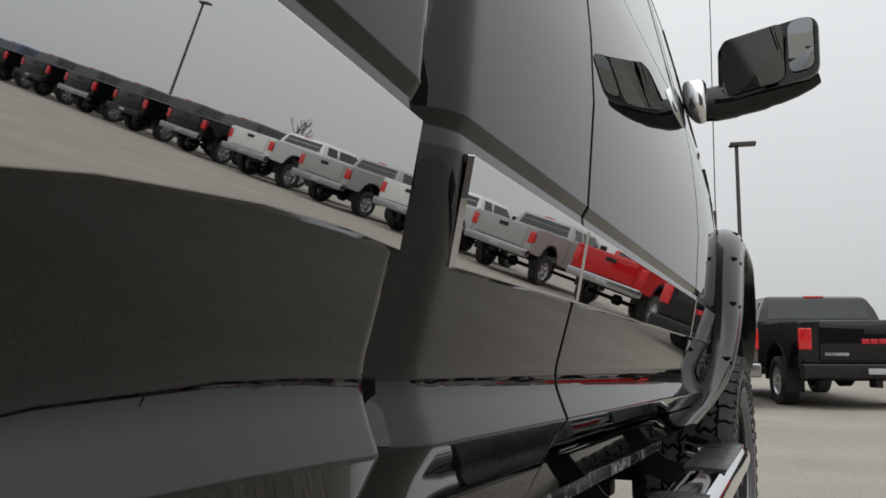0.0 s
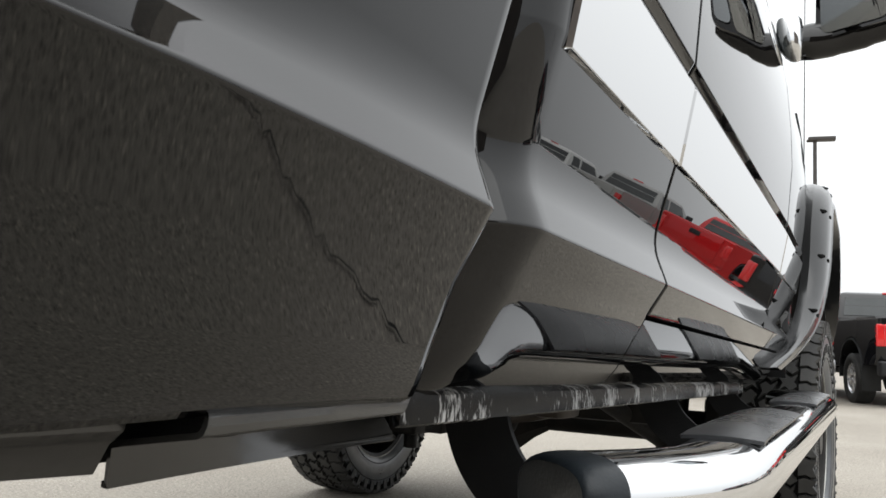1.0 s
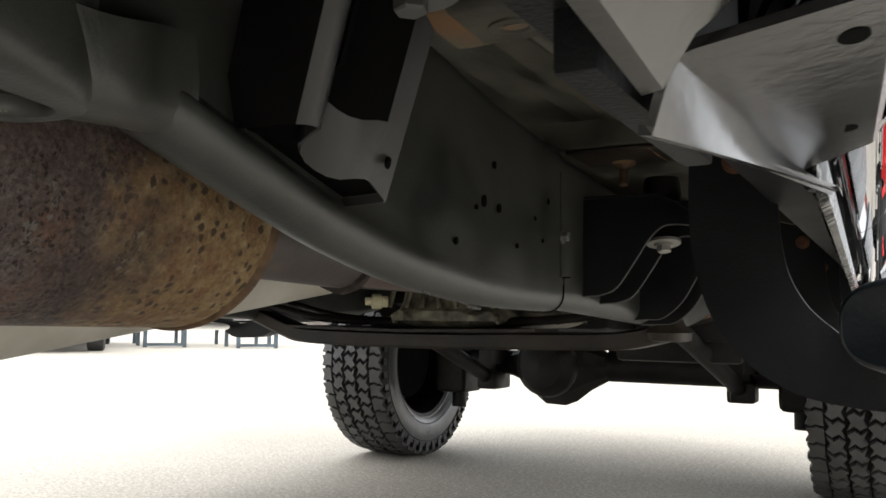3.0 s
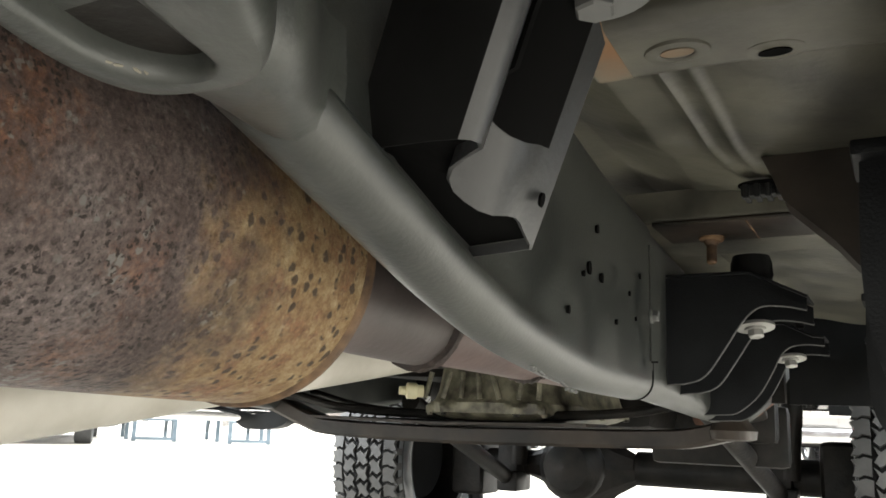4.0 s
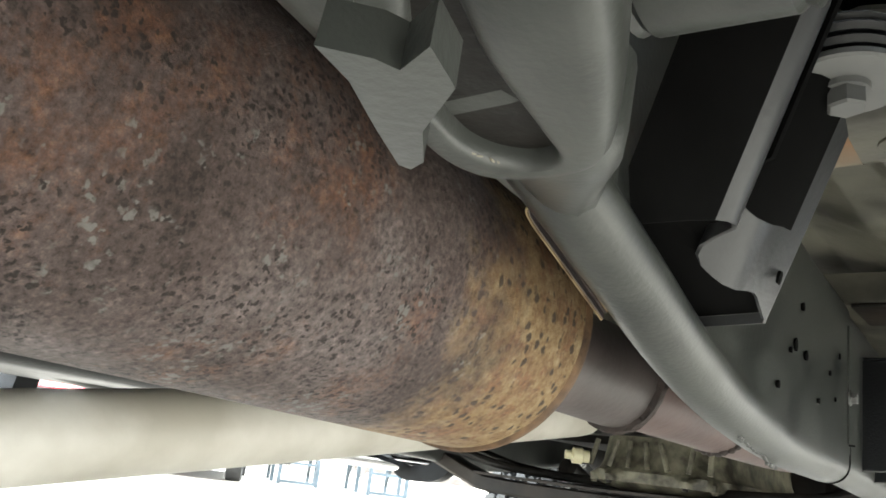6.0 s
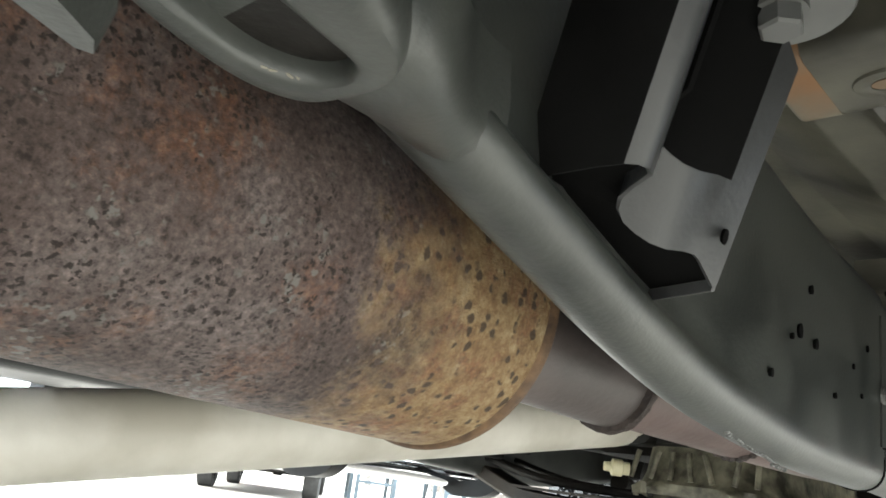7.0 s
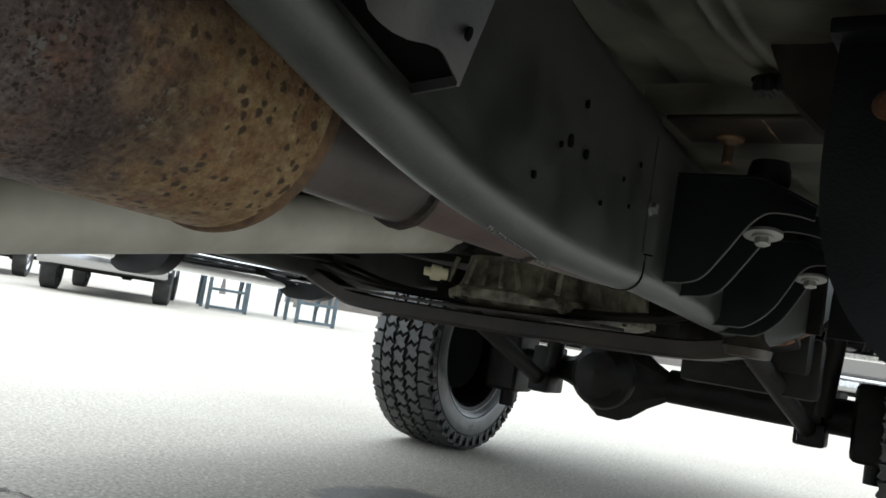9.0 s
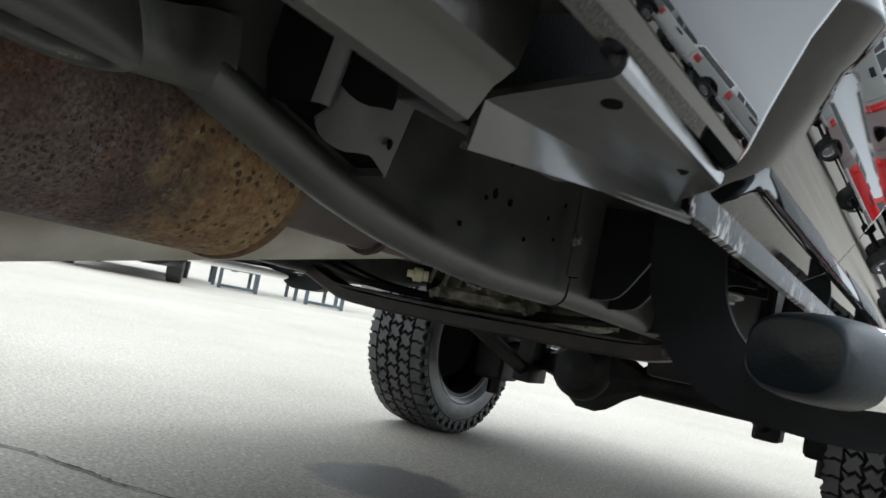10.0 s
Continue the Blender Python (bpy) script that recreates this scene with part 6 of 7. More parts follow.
for left in (False, True):
    bm = bmesh.new()
    rows = []
    for i in range(17):
        a = radians(180 * i / 16)
        rows.append([(both(x, AXLE_Y, left), AXLE_Y - 0.62 * math.cos(a), 0.62 + 0.50 * math.sin(a)) for x in (-0.345, -0.45, -0.62, -0.70)])
    shell(bm, rows, 0.004)
    part("wheel_liner", bm, BLACK_PLASTIC, TRUCK)

# ---- front axle ----
AX_Z = 0.405
bm = bmesh.new()
tube(bm, [(-2.0, 3.49, AX_Z), (-1.30, 3.50, AX_Z), (-1.29, 3.50, AX_Z), (-0.56, 3.51, AX_Z)], 0.052, 24, scales=[0.9, 0.9, 1.15, 1.15])
axle = part("front_axle", bm, GREASY, TRUCK, "greasy black solid front axle")
bm = bmesh.new()
lathe(bm, [(-0.21, 0.045), (-0.19, 0.05), (-0.13, 0.075), (-0.085, 0.125), (-0.05, 0.150), (0.03, 0.153), (0.075, 0.135), (0.13, 0.09), (0.20, 0.05), (0.22, 0.045)], (-1.485, 3.49, AX_Z - 0.005), (1, 0.02, 0), 9)
part("differential", bm, GREASY, axle, sharp=25)
bm = bmesh.new()
lathe(bm, [(0.0, 0.115), (0.02, 0.12), (0.05, 0.112), (0.09, 0.08), (0.105, 0.0)], (-1.485, 3.37, AX_Z), (0, -1, 0), 24)
part("diff_cover", bm, GREASY, axle)
for x in (-1.745, -0.80):
    bm = bmesh.new()
    box(bm, x - 0.05, x + 0.03, 3.39, 3.53, AX_Z - 0.105, AX_Z + 0.07, 0.012)
    box(bm, x - 0.03, x + 0.05, 3.34, 3.44, AX_Z - 0.10, AX_Z - 0.03, 0.01)
    part("arm_bracket", bm, GREASY, axle)
    bm = bmesh.new()
    tube(bm, [(x + (0.06 if x < -1.3 else -0.06), 2.55, 0.60), (x, 3.39, AX_Z - 0.06)], 0.028, 16)
    part("control_arm", bm, GREASY, axle)
    bm = bmesh.new()
    tube(bm, [(x + 0.02, 3.42, 0.40), (x + 0.06, 3.42, 0.90)], 0.034, 16)
    part("shock_absorber", bm, GREASY, axle)
bm = bmesh.new()
tube(bm, [(-0.72, 3.60, 0.40), (-1.95, 3.62, 0.39)], 0.018, 14)
part("tie_rod", bm, GREASY, axle)
bm = bmesh.new()
tube(bm, [(-0.86, 3.12, 0.505), (-1.15, 3.14, 0.53), (-1.30, 3.15, 0.545)], 0.012, 12)
tube(bm, [(-0.84, 3.08, 0.47), (-1.10, 3.05, 0.50)], 0.010, 12)
part("bright_track_rod", bm, ZINC, axle)
for s_, x in ((1, -0.62), (-1, -1.94)):
    bm = bmesh.new()
    box(bm, x - 0.07, x + 0.07, 3.42, 3.60, AX_Z - 0.13, AX_Z + 0.12, 0.03, 3)
    lathe(bm, [(-0.05, 0), (-0.05, 0.03), (0.05, 0.03), (0.05, 0)], (x, 3.51, AX_Z - 0.14), (0, 0, 1), 16)
    part("steering_knuckle", bm, GREASY, axle)

# rear axle, hidden behind the camera for most of the way
bm = bmesh.new()
tube(bm, [(-2.05, REAR_Y, 0.41), (-0.52, REAR_Y, 0.41)], 0.05, 20)
lathe(bm, [(-0.2, 0.05), (-0.1, 0.13), (0, 0.16), (0.1, 0.13), (0.2, 0.05)], (-1.285, REAR_Y, 0.41), (1, 0, 0), 28)
part("rear_axle", bm, GREASY, TRUCK)


# ---- wheels ----
def wheel(name, x, y, side, R=0.408, W=0.272):
    """side: +1 where the wheel's outer face points to +x."""
    bm = bmesh.new()
    z = R - 0.004
    h = W / 2
    prof = [(-h * 0.80, 0.243), (-h * 0.93, 0.258), (-h * 1.0, 0.285), (-h * 1.02, 0.325), (-h * 0.98, 0.365), (-h * 0.90, 0.394), (-h * 0.80, R - 0.013), (0, R - 0.011), (h * 0.80, R - 0.013), (h * 0.90, 0.394), (h * 0.98, 0.365), (h * 1.02, 0.325), (h * 1.0, 0.285), (h * 0.93, 0.258), (h * 0.80, 0.243)]
    lathe(bm, prof, (x, y, z), (1, 0, 0), 72)
    tyre, bm = bm, bmesh.new()
    n = 44
    pitch = 2 * math.pi / n
    rnd = random.Random(7)
    centre = [(-0.50, -0.62), (-0.14, -0.28), (0.16, -0.54), (0.50, -0.30), (0.30, 0.02), (0.48, 0.58), (0.16, 0.26), (-0.14, 0.50), (-0.50, 0.26), (-0.32, -0.10)]
    mid = [(-0.52, -0.26), (-0.18, -0.56), (0.18, -0.30), (0.50, -0.58), (0.30, -0.08), (0.52, 0.24), (0.16, 0.52), (-0.14, 0.28), (-0.50, 0.58), (-0.30, 0.10)]
    edge = [(-0.5, -0.50), (-0.05, -0.40), (0.20, -0.56), (0.56, -0.50), (0.34, -0.02), (0.56, 0.42), (0.16, 0.46), (-0.1, 0.58), (-0.5, 0.46)]
    cols = [(-0.114, 0.056, edge, -1, 0.0), (-0.058, 0.060, mid, 1, 0.5), (0.0, 0.060, centre, 1, 0.0), (0.058, 0.060, mid, -1, 0.5), (0.114, 0.056, edge, 1, 0.0)]
    for u0, uw, shape, flip, ph in cols:
        for k in range(n):
            a0 = (k + ph) * pitch
            vh = pitch * 0.94
            top, low = [], []
            for q, (su, sv) in enumerate(shape):
                u = u0 + su * uw * (0.84 + 0.16 * rnd.random()) * flip
                a = a0 + sv * vh * (0.9 if abs(u0) > 0.1 and k % 2 else 1.0)
                drop = 0.010 * (abs(u) / h) ** 3
                for lst, rr, g in ((top, R - drop, 0.93), (low, R - 0.014 - drop, 0.98)):
                    uu = u0 + (u - u0) * g
                    aa = a0 + (a - a0) * g
                    lst.append(bm.verts.new((x + uu, y + math.sin(aa) * rr, z + math.cos(aa) * rr)))
            bm.faces.new(top)
            for j in range(len(top)):
                bm.faces.new((low[j], low[(j + 1) % len(top)], top[(j + 1) % len(top)], top[j]))
    # shoulder lugs that run down onto the sidewalls
    for s_ in (-1, 1):
        for k in range(n):
            a0 = (k + 0.5) * pitch
            box(bm, -0.006, 0.013, -0.012, 0.012, -0.018, 0.020, 0, 1, Matrix.Translation((x, y, z)) @ Matrix.Rotation(-a0, 4, "X") @ Matrix.Translation((s_ * h * 0.93, 0, R - 0.040)))
    tread, bm = bm, tyre
    # the carcass is blacker than the lugs: shade between them is painted in
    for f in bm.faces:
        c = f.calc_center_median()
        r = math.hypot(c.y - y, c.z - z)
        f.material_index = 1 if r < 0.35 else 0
    w = part(name, bm, [SHADED_BLACK, SIDEWALL], TRUCK, "chunky all-terrain tyre on a black wheel")
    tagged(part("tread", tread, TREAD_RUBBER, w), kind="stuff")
    bm = bmesh.new()
    for s_ in (-1, 1):
        for r in (0.272, 0.343):
            lathe(bm, [(s_ * h * (1.005 if r < 0.3 else 1.012), r - 0.002), (s_ * h * (1.02 if r < 0.3 else 1.03), r), (s_ * h * (1.005 if r < 0.3 else 1.01), r + 0.002)], (x, y, z), (1, 0, 0), 72)
        for k in range(26):
            if k % 13 > 8:
                continue
            a = radians(k * 8 + (180 if k >= 13 else 0))
            box(bm, -0.002, 0.003, -0.006, 0.006, -0.014, 0.014, 0.001, 1, Matrix.Translation((x, y, z)) @ Matrix.Rotation(a, 4, "X") @ Matrix.Translation((s_ * h * 1.018, 0, 0.306)))
    tagged(part("sidewall_lettering", bm, RUBBER, w), kind="stuff")
    bm = bmesh.new()
    lathe(bm, [(-h * 0.82, 0.234), (-h * 0.84, 0.245), (-h * 0.78, 0.249), (-h * 0.74, 0.232), (-h * 0.2, 0.215), (h * 0.6, 0.222), (h * 0.8, 0.232), (h * 0.84, 0.245), (h * 0.80, 0.249)], (x, y, z), (1, 0, 0), 56)
    part("rim", bm, GREASY, w, "black steel rim")
    bm = bmesh.new()
    for s_ in (-1, 1):
        lathe(bm, [(s_ * h * 0.835, 0.2455), (s_ * h * 0.862, 0.2465), (s_ * h * 0.862, 0.2500), (s_ * h * 0.835, 0.2510)], (x, y, z), (1, 0, 0), 72)
    part("bead_ring", bm, ZINC, w, "bright bead edge of the rim")
    bm = bmesh.new()
    lathe(bm, [(-0.03 * side, 0.0), (-0.03 * side, 0.165), (-0.005 * side, 0.165), (-0.005 * side, 0.0)], (x, y, z), (1, 0, 0), 40)
    part("dust_shield", bm, DARK_VOID, w, "black brake dust shield")
    bm = bmesh.new()
    box(bm, x - 0.06, x + 0.03, y - 0.20, y - 0.09, z - 0.08, z + 0.09, 0.02)
    part("brake_caliper", bm, GREASY, w)
    bm = bmesh.new()
    lathe(bm, [(0.03 * side, 0.217), (0.05 * side, 0.21), (0.09 * side, 0.12), (0.10 * side, 0.06), (0.12 * side, 0.055), (0.12 * side, 0.0)], (x, y, z), (1, 0, 0), 40)
    part("wheel_disc", bm, BLACK_PLASTIC, w)
    return w


wheel("wheel", -2.22, 3.52, -1)
wheel("wheel", -0.440, 3.54, 1)
wheel("wheel", -2.17, REAR_Y, -1)
wheel("wheel", -0.30, REAR_Y, 1)


# ---- the sales lot ----
def body_sheet(bm, outline, half, crown=0.0):
    """A closed body extruded across the vehicle from a side outline of (y, z), with rounded shoulders."""
    n = len(outline)
    rows = []
    for u, k in ((-half, 0.965), (-half * 0.97, 0.99), (-half * 0.9, 1.0), (half * 0.9, 1.0), (half * 0.97, 0.99), (half, 0.965)):
        zc = sum(z for y, z in outline) / n
        yc = sum(y for y, z in outline) / n
        rows.append([bm.verts.new((u, yc + (y - yc) * k, zc + (z - zc) * k)) for y, z in outline])
    for r0, r1 in zip(rows, rows[1:]):
        for j in range(n):
            bm.faces.new((r0[j], r0[(j + 1) % n], r1[(j + 1) % n], r1[j]))
    bm.faces.new(rows[0])
    bm.faces.new(rows[-1][::-1])
    return bm


def lot_wheel(parent, x, y, R, W, side):
    bm = bmesh.new()
    h = W / 2
    lathe(bm, [(-h * 0.8, R * 0.62), (-h, R * 0.75), (-h, R * 0.88), (-h * 0.85, R * 0.985), (0, R), (h * 0.85, R * 0.985), (h, R * 0.88), (h, R * 0.75), (h * 0.8, R * 0.62)], (x, y, R - 0.004), (1, 0, 0), 32)
    w = part("wheel", bm, RUBBER, parent)
    bm = bmesh.new()
    lathe(bm, [(-h * 0.8, R * 0.62), (h * 0.62 * side, R * 0.62), (h * 0.80 * side, R * 0.60), (h * 0.5 * side, R * 0.55), (h * 0.35 * side, R * 0.2), (h * 0.6 * side, R * 0.16), (h * 0.62 * side, 0)], (x, y, R - 0.004), (1, 0, 0), 28)
    for k in range(6):
        a = radians(60 * k)
        box(bm, min(0.35 * h * side, 0.72 * h * side), max(0.35 * h * side, 0.72 * h * side), -0.035, 0.035, 0.05, R * 0.56, 0.01, 1, Matrix.Translation((x, y, R - 0.004)) @ Matrix.Rotation(a, 4, "X"))
    part("rim", bm, WHEEL_ALLOY, w, "bright alloy rim")


def lot_pickup(label, colour, at, heading, lift=0.0, chrome=True, badge=False, group="pickups parked in a row"):
    """A parked crew-cab pickup; its tail lies at y = 0 and its nose at y = 5.8 of its own frame."""
    t = thing("parked_pickup", (0, 0, 0), label, "pickup truck", group)
    L = lift
    bm = bmesh.new()
    bed = [(0.03, 1.36), (0.0, 1.33), (0.02, 0.78), (0.10, 0.70), (0.62, 0.68), (0.70, 0.92), (0.86, 1.06), (1.10, 1.10), (1.34, 1.06), (1.50, 0.92), (1.58, 0.66), (2.0, 0.64), (2.0, 1.38), (1.5, 1.385)]
    body_sheet(bm, [(y, z + L) for y, z in bed], 0.985)
    part("bed", bm, FLEET_PAINT, t)
    bm = bmesh.new()
    cab = [(2.05, 1.40), (2.05, 0.62), (4.22, 0.62), (4.30, 0.90), (4.45, 1.04), (4.70, 1.08), (4.95, 1.04), (5.10, 0.90), (5.18, 0.66), (5.62, 0.68), (5.72, 0.86), (5.70, 1.22), (5.60, 1.30), (4.40, 1.40)]
    body_sheet(bm, [(y, z + L) for y, z in cab], 0.985)
    part("cab", bm, FLEET_PAINT, t)
    bm = bmesh.new()
    rows = []
    for k, (y0, y1, z, w) in enumerate(((2.06, 4.42, 1.39, 0.96), (2.12, 4.10, 1.60, 0.89), (2.20, 3.82, 1.755, 0.81), (2.26, 3.72, 1.805, 0.76), (2.38, 3.58, 1.828, 0.66))):
        rows.append([bm.verts.new(p) for p in ((-w, y0, z + L), (w, y0, z + L), (w, y1, z + L), (-w, y1, z + L))])
    for r0, r1 in zip(rows, rows[1:]):
        for j in range(4):
            bm.faces.new((r0[j], r0[(j + 1) % 4], r1[(j + 1) % 4], r1[j]))
    bm.faces.new(rows[-1])
    bmesh.ops.bevel(bm, geom=[e for e in bm.edges if len(e.link_faces) == 2 and e.calc_face_angle(0) > 0.5], offset=0.03, segments=2, affect="EDGES")
    part("greenhouse", bm, FLEET_PAINT, t)
    bm = bmesh.new()
    slab(bm, [(-0.80, 2.075, 1.44 + L), (0.80, 2.075, 1.44 + L), (0.74, 2.180, 1.725 + L), (-0.74, 2.180, 1.725 + L)], (0, -0.012, 0.004))
    part("rear_window", bm, TINTED, t)
    bm = bmesh.new()
    slab(bm, [(-0.82, 4.36, 1.44 + L), (0.82, 4.36, 1.44 + L), (0.74, 3.90, 1.725 + L), (-0.74, 3.90, 1.725 + L)], (0, 0.012, 0.006))
    part("windscreen", bm, TINTED, t)
    for s in (-1, 1):
        for y0, y1 in ((2.30, 2.78), (2.86, 3.72)):
            bm = bmesh.new()
            slab(bm, [(0.945 * s, y0, 1.44 + L), (0.945 * s, y1 + (0.28 if y0 > 2.5 else 0), 1.44 + L), (0.832 * s, y1, 1.72 + L), (0.832 * s, y0 + 0.06, 1.72 + L)], (0.010 * s, 0, 0.004))
            part("side_window", bm, TINTED, t)
        bm = bmesh.new()
        box(bm, 0.855 * s - 0.04, 0.855 * s + 0.04, -0.012, 0.06, 0.95 + L, 1.25 + L, 0.02, 3)
        box(bm, 0.925 * s - 0.06, 0.925 * s + 0.064, 0.0, 0.11, 0.95 + L, 1.25 + L, 0.02, 3)
        part("tail_light", bm, RED_LAMP, t, "red tail light")
        bm = bmesh.new()
        box(bm, min(0.98 * s, 1.18 * s), max(0.98 * s, 1.18 * s), 3.92, 4.00, 1.38 + L, 1.62 + L, 0.03)
        part("wing_mirror", bm, BLACK_PLASTIC, t)
        for y in (1.10, 4.70):
            lot_wheel(t, 0.865 * s, y, 0.40 + L * 0.3, 0.27, s)
            bm = bmesh.new()
            rows = []
            for i in range(13):
                a = radians(-10 + 200 * i / 12)
                rows.append([(xx * s, y - (0.50) * math.cos(a), 0.58 + L + 0.47 * math.sin(a)) for xx in (0.70, 0.985, 1.0)])
            shell(bm, rows, 0.02)
            part("wheel_arch", bm, BLACK_PLASTIC, t)
        bm = bmesh.new()
        box(bm, min(0.75 * s, 1.0 * s), max(0.75 * s, 1.0 * s), 0.57, 0.585, 0.34 + L, 0.72 + L)
        part("mud_flap", bm, BLACK_PLASTIC, t)
    bm = bmesh.new()
    box(bm, -0.72, 0.72, -0.02, 0.05, 0.80 + L, 1.35 + L, 0.018)
    gate = part("tailgate", bm, FLEET_PAINT, t)
    bm = bmesh.new()
    box(bm, -0.14, 0.14, -0.035, -0.018, 1.16 + L, 1.26 + L, 0.01)
    part("gate_handle", bm, BLACK_PLASTIC, gate)
    if badge:
        bm = bmesh.new()
        for k in range(3):
            box(bm, -0.165 + k * 0.112, -0.065 + k * 0.112, -0.032, -0.018, 1.03 + L, 1.10 + L, 0.008)
        part("badge", bm, BADGE_RED, gate, "three red badge blocks")
        bm = bmesh.new()
        box(bm, -0.66, -0.34, -0.028, -0.018, 0.87 + L, 0.91 + L)
        part("name_bar", bm, WHEEL_ALLOY, gate)
    bm = bmesh.new()
    box(bm, -0.98, 0.98, -0.16, 0.06, 0.56 + L, 0.76 + L, 0.04, 3)
    bump = part("rear_bumper", bm, LOT_CHROME if chrome else BLACK_PLASTIC, t, "chrome rear bumper" if chrome else "dark rear bumper")
    bm = bmesh.new()
    box(bm, -0.15, 0.15, -0.172, -0.158, 0.62 + L, 0.70 + L, 0.006)
    part("plate_bar", bm, PLATE_WHITE, bump)
    bm = bmesh.new()
    box(bm, -0.05, 0.05, -0.12, 0.1, 0.44 + L, 0.54 + L, 0.01)
    part("tow_hitch", bm, GREASY, t)
    bm = bmesh.new()
    box(bm, -0.62, 0.62, 0.2, 5.5, 0.52 + L, 0.70 + L, 0.03)
    tube(bm, [(-0.8, 1.10, 0.40), (0.8, 1.10, 0.40)], 0.05, 12)
    tube(bm, [(-0.8, 4.70, 0.40), (0.8, 4.70, 0.40)], 0.05, 12)
    lathe(bm, [(-0.15, 0.05), (-0.08, 0.13), (0.08, 0.13), (0.15, 0.05)], (0, 1.10, 0.40), (1, 0, 0), 16)
    part("underbody", bm, GREASY, t)
    bm = bmesh.new()
    box(bm, -0.95, 0.95, 5.64, 5.80, 0.55 + L, 0.82 + L, 0.05, 2)
    part("front_bumper", bm, LOT_CHROME, t)
    bm = bmesh.new()
    box(bm, -0.55, 0.55, 5.66, 5.73, 0.88 + L, 1.20 + L, 0.02)
    part("grille", bm, BLACK_PLASTIC, t)
    for s in (-1, 1):
        bm = bmesh.new()
        box(bm, 0.74 * s - 0.17, 0.74 * s + 0.17, 5.60, 5.735, 0.92 + L, 1.20 + L, 0.03)
        part("headlight", bm, CLEAR_LAMP, t)
    bm = bmesh.new()
    box(bm, -0.16, 0.16, 2.25, 2.28, 1.795 + L, 1.825 + L, 0.008)
    part("brake_light", bm, RED_LAMP, t)
    for o in t.children_recursive:
        o.color = (*colour, 1)
    t.matrix_basis = pose(at[0], at[1], 0, 0, 0, heading)
    return t


ROW_DIR = Vector((0.978, 0.208, 0))
ROW_HEAD = 12.0
ROW0 = Vector((-0.46, 0.34, 0)) + 18.5 * Vector((-0.208, 0.978, 0)) + ROW_DIR * (7.34 + 0.8 - 3.15)
BLACK, WHITE, SILVER, RED, BLUE = (0.006, 0.006, 0.007), (0.72, 0.72, 0.70), (0.36, 0.36, 0.35), (0.48, 0.010, 0.012), (0.02, 0.05, 0.12)
FLEET = [(-3, "black crew-cab pickup with dark bumper in the lot row", BLACK, 0, False), (-1, "grey-beige pickup with red tail lights beside a black one", (0.16, 0.15, 0.14), -0.14, True), (0, "black crew-cab pickup with red tail lights and badge blocks", BLACK, -0.14, False),
         (1, "bright red pickup with chrome bumper in the lot row", RED, 0.06, True), (2, "silver pickup with a chrome bumper and alloy rims", SILVER, 0.04, True), (3, "white pickup with red tail lights in the lot row", WHITE, 0, True), (4, "pale silver crew-cab pickup parked beside white ones", SILVER, 0, True), (5, "white pickup with chrome bumper and dark wheels", WHITE, 0.05, True),
         (6, "black pickup with chrome bumper beside a white one", BLACK, 0, True), (7, "black pickup parked in the lot row", BLACK, 0, False), (8, "black pickup with chrome bumper in the lot row", BLACK, 0, True), (9, "black pickup parked in the lot row", BLACK, 0, False), (10, "black pickup parked in the lot row", BLACK, 0, False), (11, "dark blue pickup far along the lot row", BLUE, 0, False), (12, "black pickup far along the lot row", BLACK, 0, False)]
for k, label, colour, lift, chrome in FLEET:
    p = ROW0 + ROW_DIR * (3.15 * k)
    if k == 0:
        p = Vector((0.46, 13.25, 0))
    if k == -1:
        p = Vector((-1.93, 12.75, 0))
    lot_pickup(label, colour, p, 20.0 if k in (0, -1) else ROW_HEAD + (0.8 if k % 3 == 1 else -0.5), lift, chrome, badge=(k == 0))

# pickups facing the truck's far side
lot_pickup("silver pickup seen from its chrome front bumper", (0.50, 0.50, 0.49), (-16.05, 12.05), -130.5, -0.14, group="pickups across the aisle")
lot_pickup("red pickup parked behind a silver one", RED, (-21.3, 12.6), -130.5, 0.0, group="pickups across the aisle")


def street_lamp(at, turn):
    t = thing("street_lamp", (0, 0, 0), "tall dark car-park lamp with a flat box head", "street lamp", "car-park lamps")
    bm = bmesh.new()
    tube(bm, [(0, 0, 0.6), (0, 0, 4), (0, 0, 9.0)], 0.085, 12, scales=[1.1, 1.0, 0.85])
    part("pole", bm, POLE_BROWN, t)
    bm = bmesh.new()
    lathe(bm, [(0, 0), (0, 0.3), (0.6, 0.3), (0.62, 0.28), (0.62, 0)], (0, 0, 0), (0, 0, 1), 20)
    part("base", bm, CONCRETE, t)
    bm = bmesh.new()
    box(bm, -0.25, 0.75, -0.22, 0.22, 9.0, 9.14, 0.03)
    box(bm, -0.30, 0.0, -0.06, 0.06, 8.96, 9.06, 0.02)
    part("lamp_head", bm, POLE_BROWN, t)
    t.matrix_basis = pose(at[0], at[1], 0, 0, 0, turn)
    return t


street_lamp((-3.33, 35.6), 10)
street_lamp((40.0, 46.0), 200)


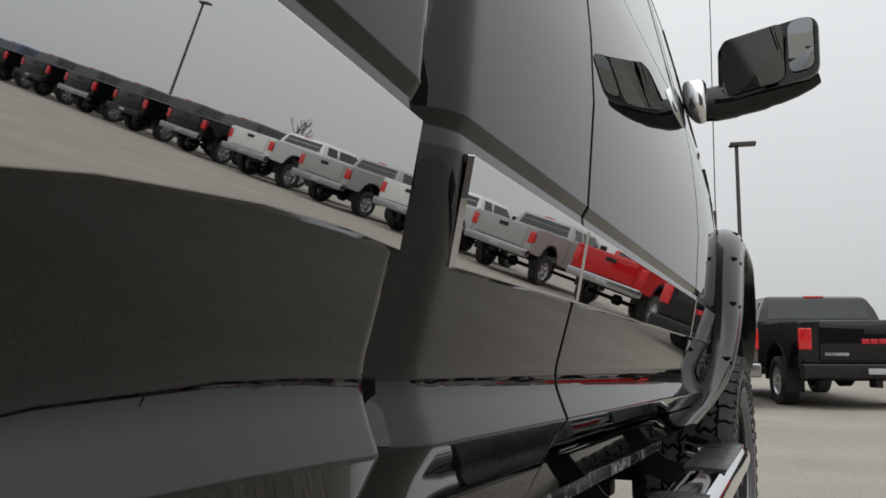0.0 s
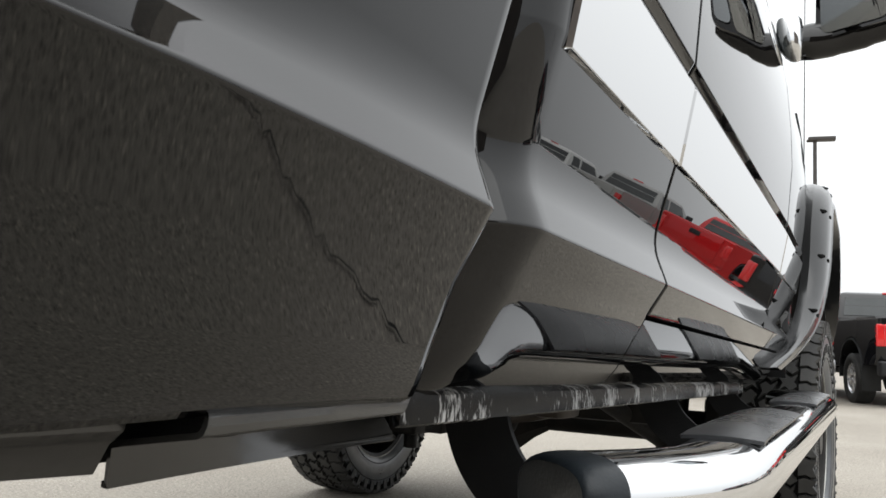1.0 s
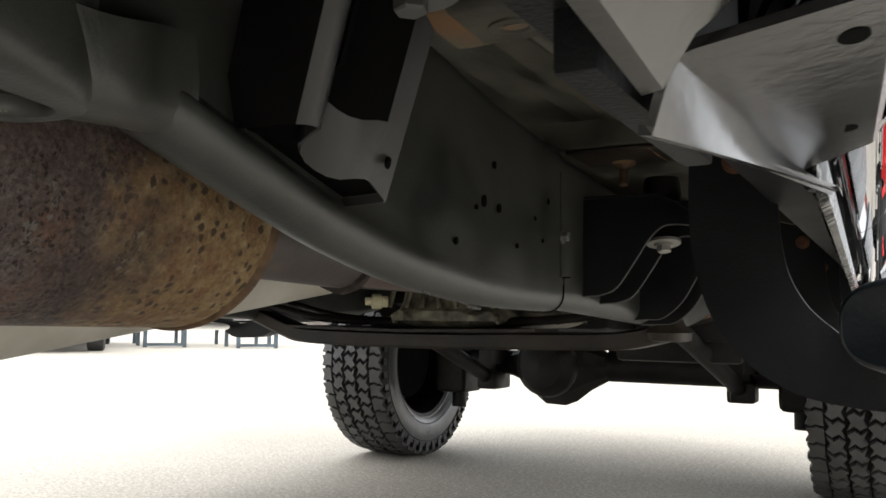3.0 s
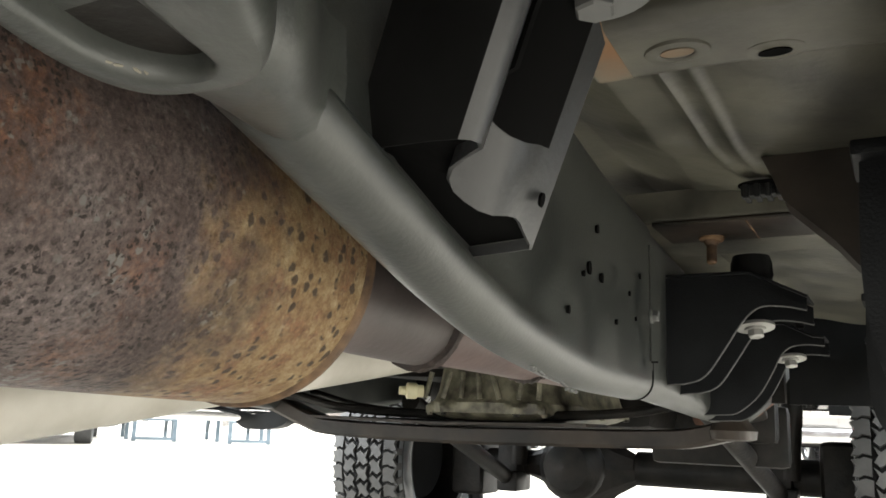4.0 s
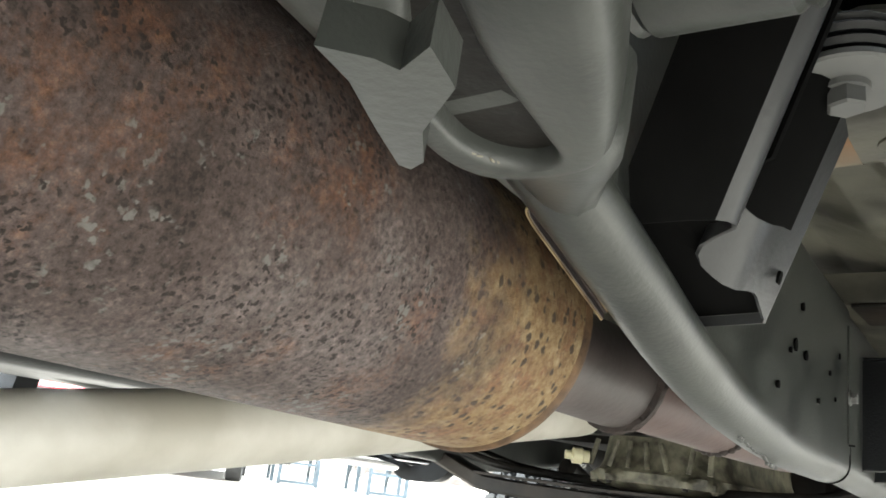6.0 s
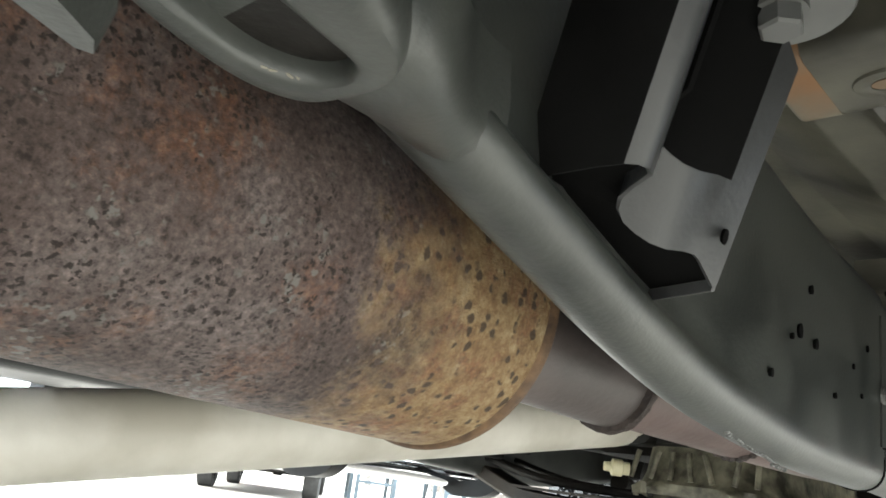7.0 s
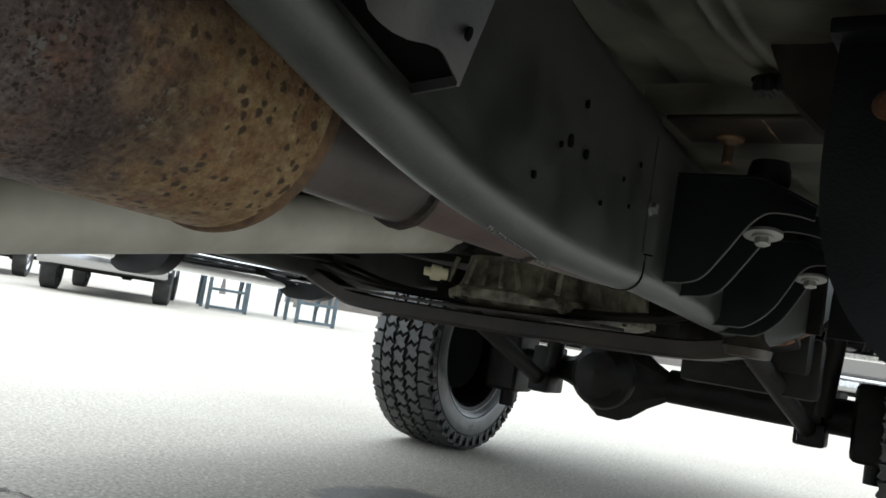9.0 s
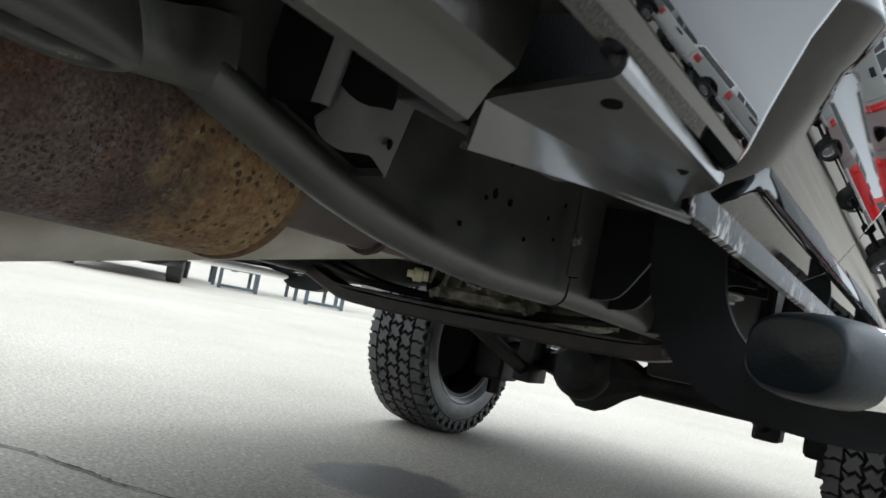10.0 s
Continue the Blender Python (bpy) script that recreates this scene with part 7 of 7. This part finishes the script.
def stair_frame(at, turn):
    """A steel display ramp: a raised deck on braced legs with a ladder at its end."""
    t = thing("steel_ramp_frame", (0, 0, 0), "blue-grey steel display ramp with ladder legs", "ramp frame", "steel ramp frames")
    for x in (-0.35, 0.35):
        bm = bmesh.new()
        box(bm, x - 0.035, x + 0.035, -0.03, 0.03, 0, 1.7)
        part("ladder_rail", bm, STEEL_BLUE, t)
        for y in (1.0, 2.4):
            bm = bmesh.new()
            box(bm, x * 1.2 - 0.035, x * 1.2 + 0.035, y - 0.03, y + 0.03, 0, 1.7)
            part("leg", bm, STEEL_BLUE, t)
        bm = bmesh.new()
        tube(bm, [(x * 1.2, 0.9, 1.6), (x * 1.2, 2.4, 0.15)], 0.025, 8)
        part("brace", bm, STEEL_BLUE, t)
    for k in range(5):
        bm = bmesh.new()
        box(bm, -0.35, 0.35, -0.05, 0.05, 0.03 + k * 0.34, 0.08 + k * 0.34)
        part("rung", bm, STEEL_BLUE, t)
    bm = bmesh.new()
    box(bm, -0.55, 0.55, -0.1, 2.6, 1.7, 1.78, 0.01)
    part("deck", bm, STEEL_BLUE, t)
    t.matrix_basis = pose(at[0], at[1], 0, 0, 0, turn)


stair_frame((-12.40, 11.55), 52)
stair_frame((-11.00, 12.50), 52)


def bare_tree(at, height, seed):
    rnd = random.Random(seed)
    t = thing("bare_tree", (at[0], at[1], 0), "leafless winter tree with fine grey branches", "tree", "bare trees")
    bm = bmesh.new()
    twigs = bmesh.new()

    def grow(p, d, length, r, depth):
        q = p + d * length
        mid = (p + q) * 0.5 + Vector((rnd.uniform(-1, 1), rnd.uniform(-1, 1), rnd.uniform(-1, 1))) * length * 0.05
        tube(bm if depth < 2 else twigs, [p, mid, q], r, 7 if depth < 2 else 4, scales=[1, 0.85, 0.65])
        if depth == 4:
            return
        for k in range(3 if depth < 3 else 3):
            nd = (d + Vector((rnd.uniform(-1, 1), rnd.uniform(-1, 1), rnd.uniform(-0.2, 0.7))) * 0.75).normalized()
            grow(p + d * length * rnd.uniform(0.55, 1.0), nd, length * rnd.uniform(0.55, 0.75), r * 0.55, depth + 1)

    grow(Vector((at[0], at[1], 0)), Vector((0, 0, 1)), height * 0.36, height * 0.022, 0)
    part("trunk", bm, BARK, t)
    part("crown", twigs, BARK, t)


for k, (x, y, h) in enumerate([(-26, 28, 7), (-33, 30, 8), (-25, 38, 8), (-18, 30, 6), (-38, 40, 9), (60, 90, 9), (100, 75, 9)]):
    bare_tree((x, y), h, 20 + k)

# low building with a red fascia beyond the lot
b = thing("low_building", (-30, 52, 0), "low brown commercial building with a red panel", "building")
bm = bmesh.new()
box(bm, -44, -16, 46, 58, 0, 4.2)
part("wall", bm, BUILDING, b, smooth=False)
bm = bmesh.new()
box(bm, -44.3, -15.7, 45.7, 58.3, 4.2, 4.5)
part("roof", bm, BUILDING, b, smooth=False)
bm = bmesh.new()
box(bm, -17.6, -16.2, 45.9, 45.99, 0.0, 3.6)
part("red_panel", bm, RED_SIGN, b, smooth=False)
for k in range(8):
    bm = bmesh.new()
    box(bm, -43 + 3.2 * k, -41.4 + 3.2 * k, 45.93, 45.99, 0.9, 2.6)
    part("window", bm, TINTED, b, smooth=False)

# plain unseen wall behind the truck, added to darken the cab corner's reflection
bm = bmesh.new()
box(bm, 3.5, 26, -11.3, -11, 0, 6.5)
tagged(part("wall_south", bm, BUILDING, smooth=False), "unseen dark brown wall added to darken the cab corner's reflection", "wall", kind="structure")
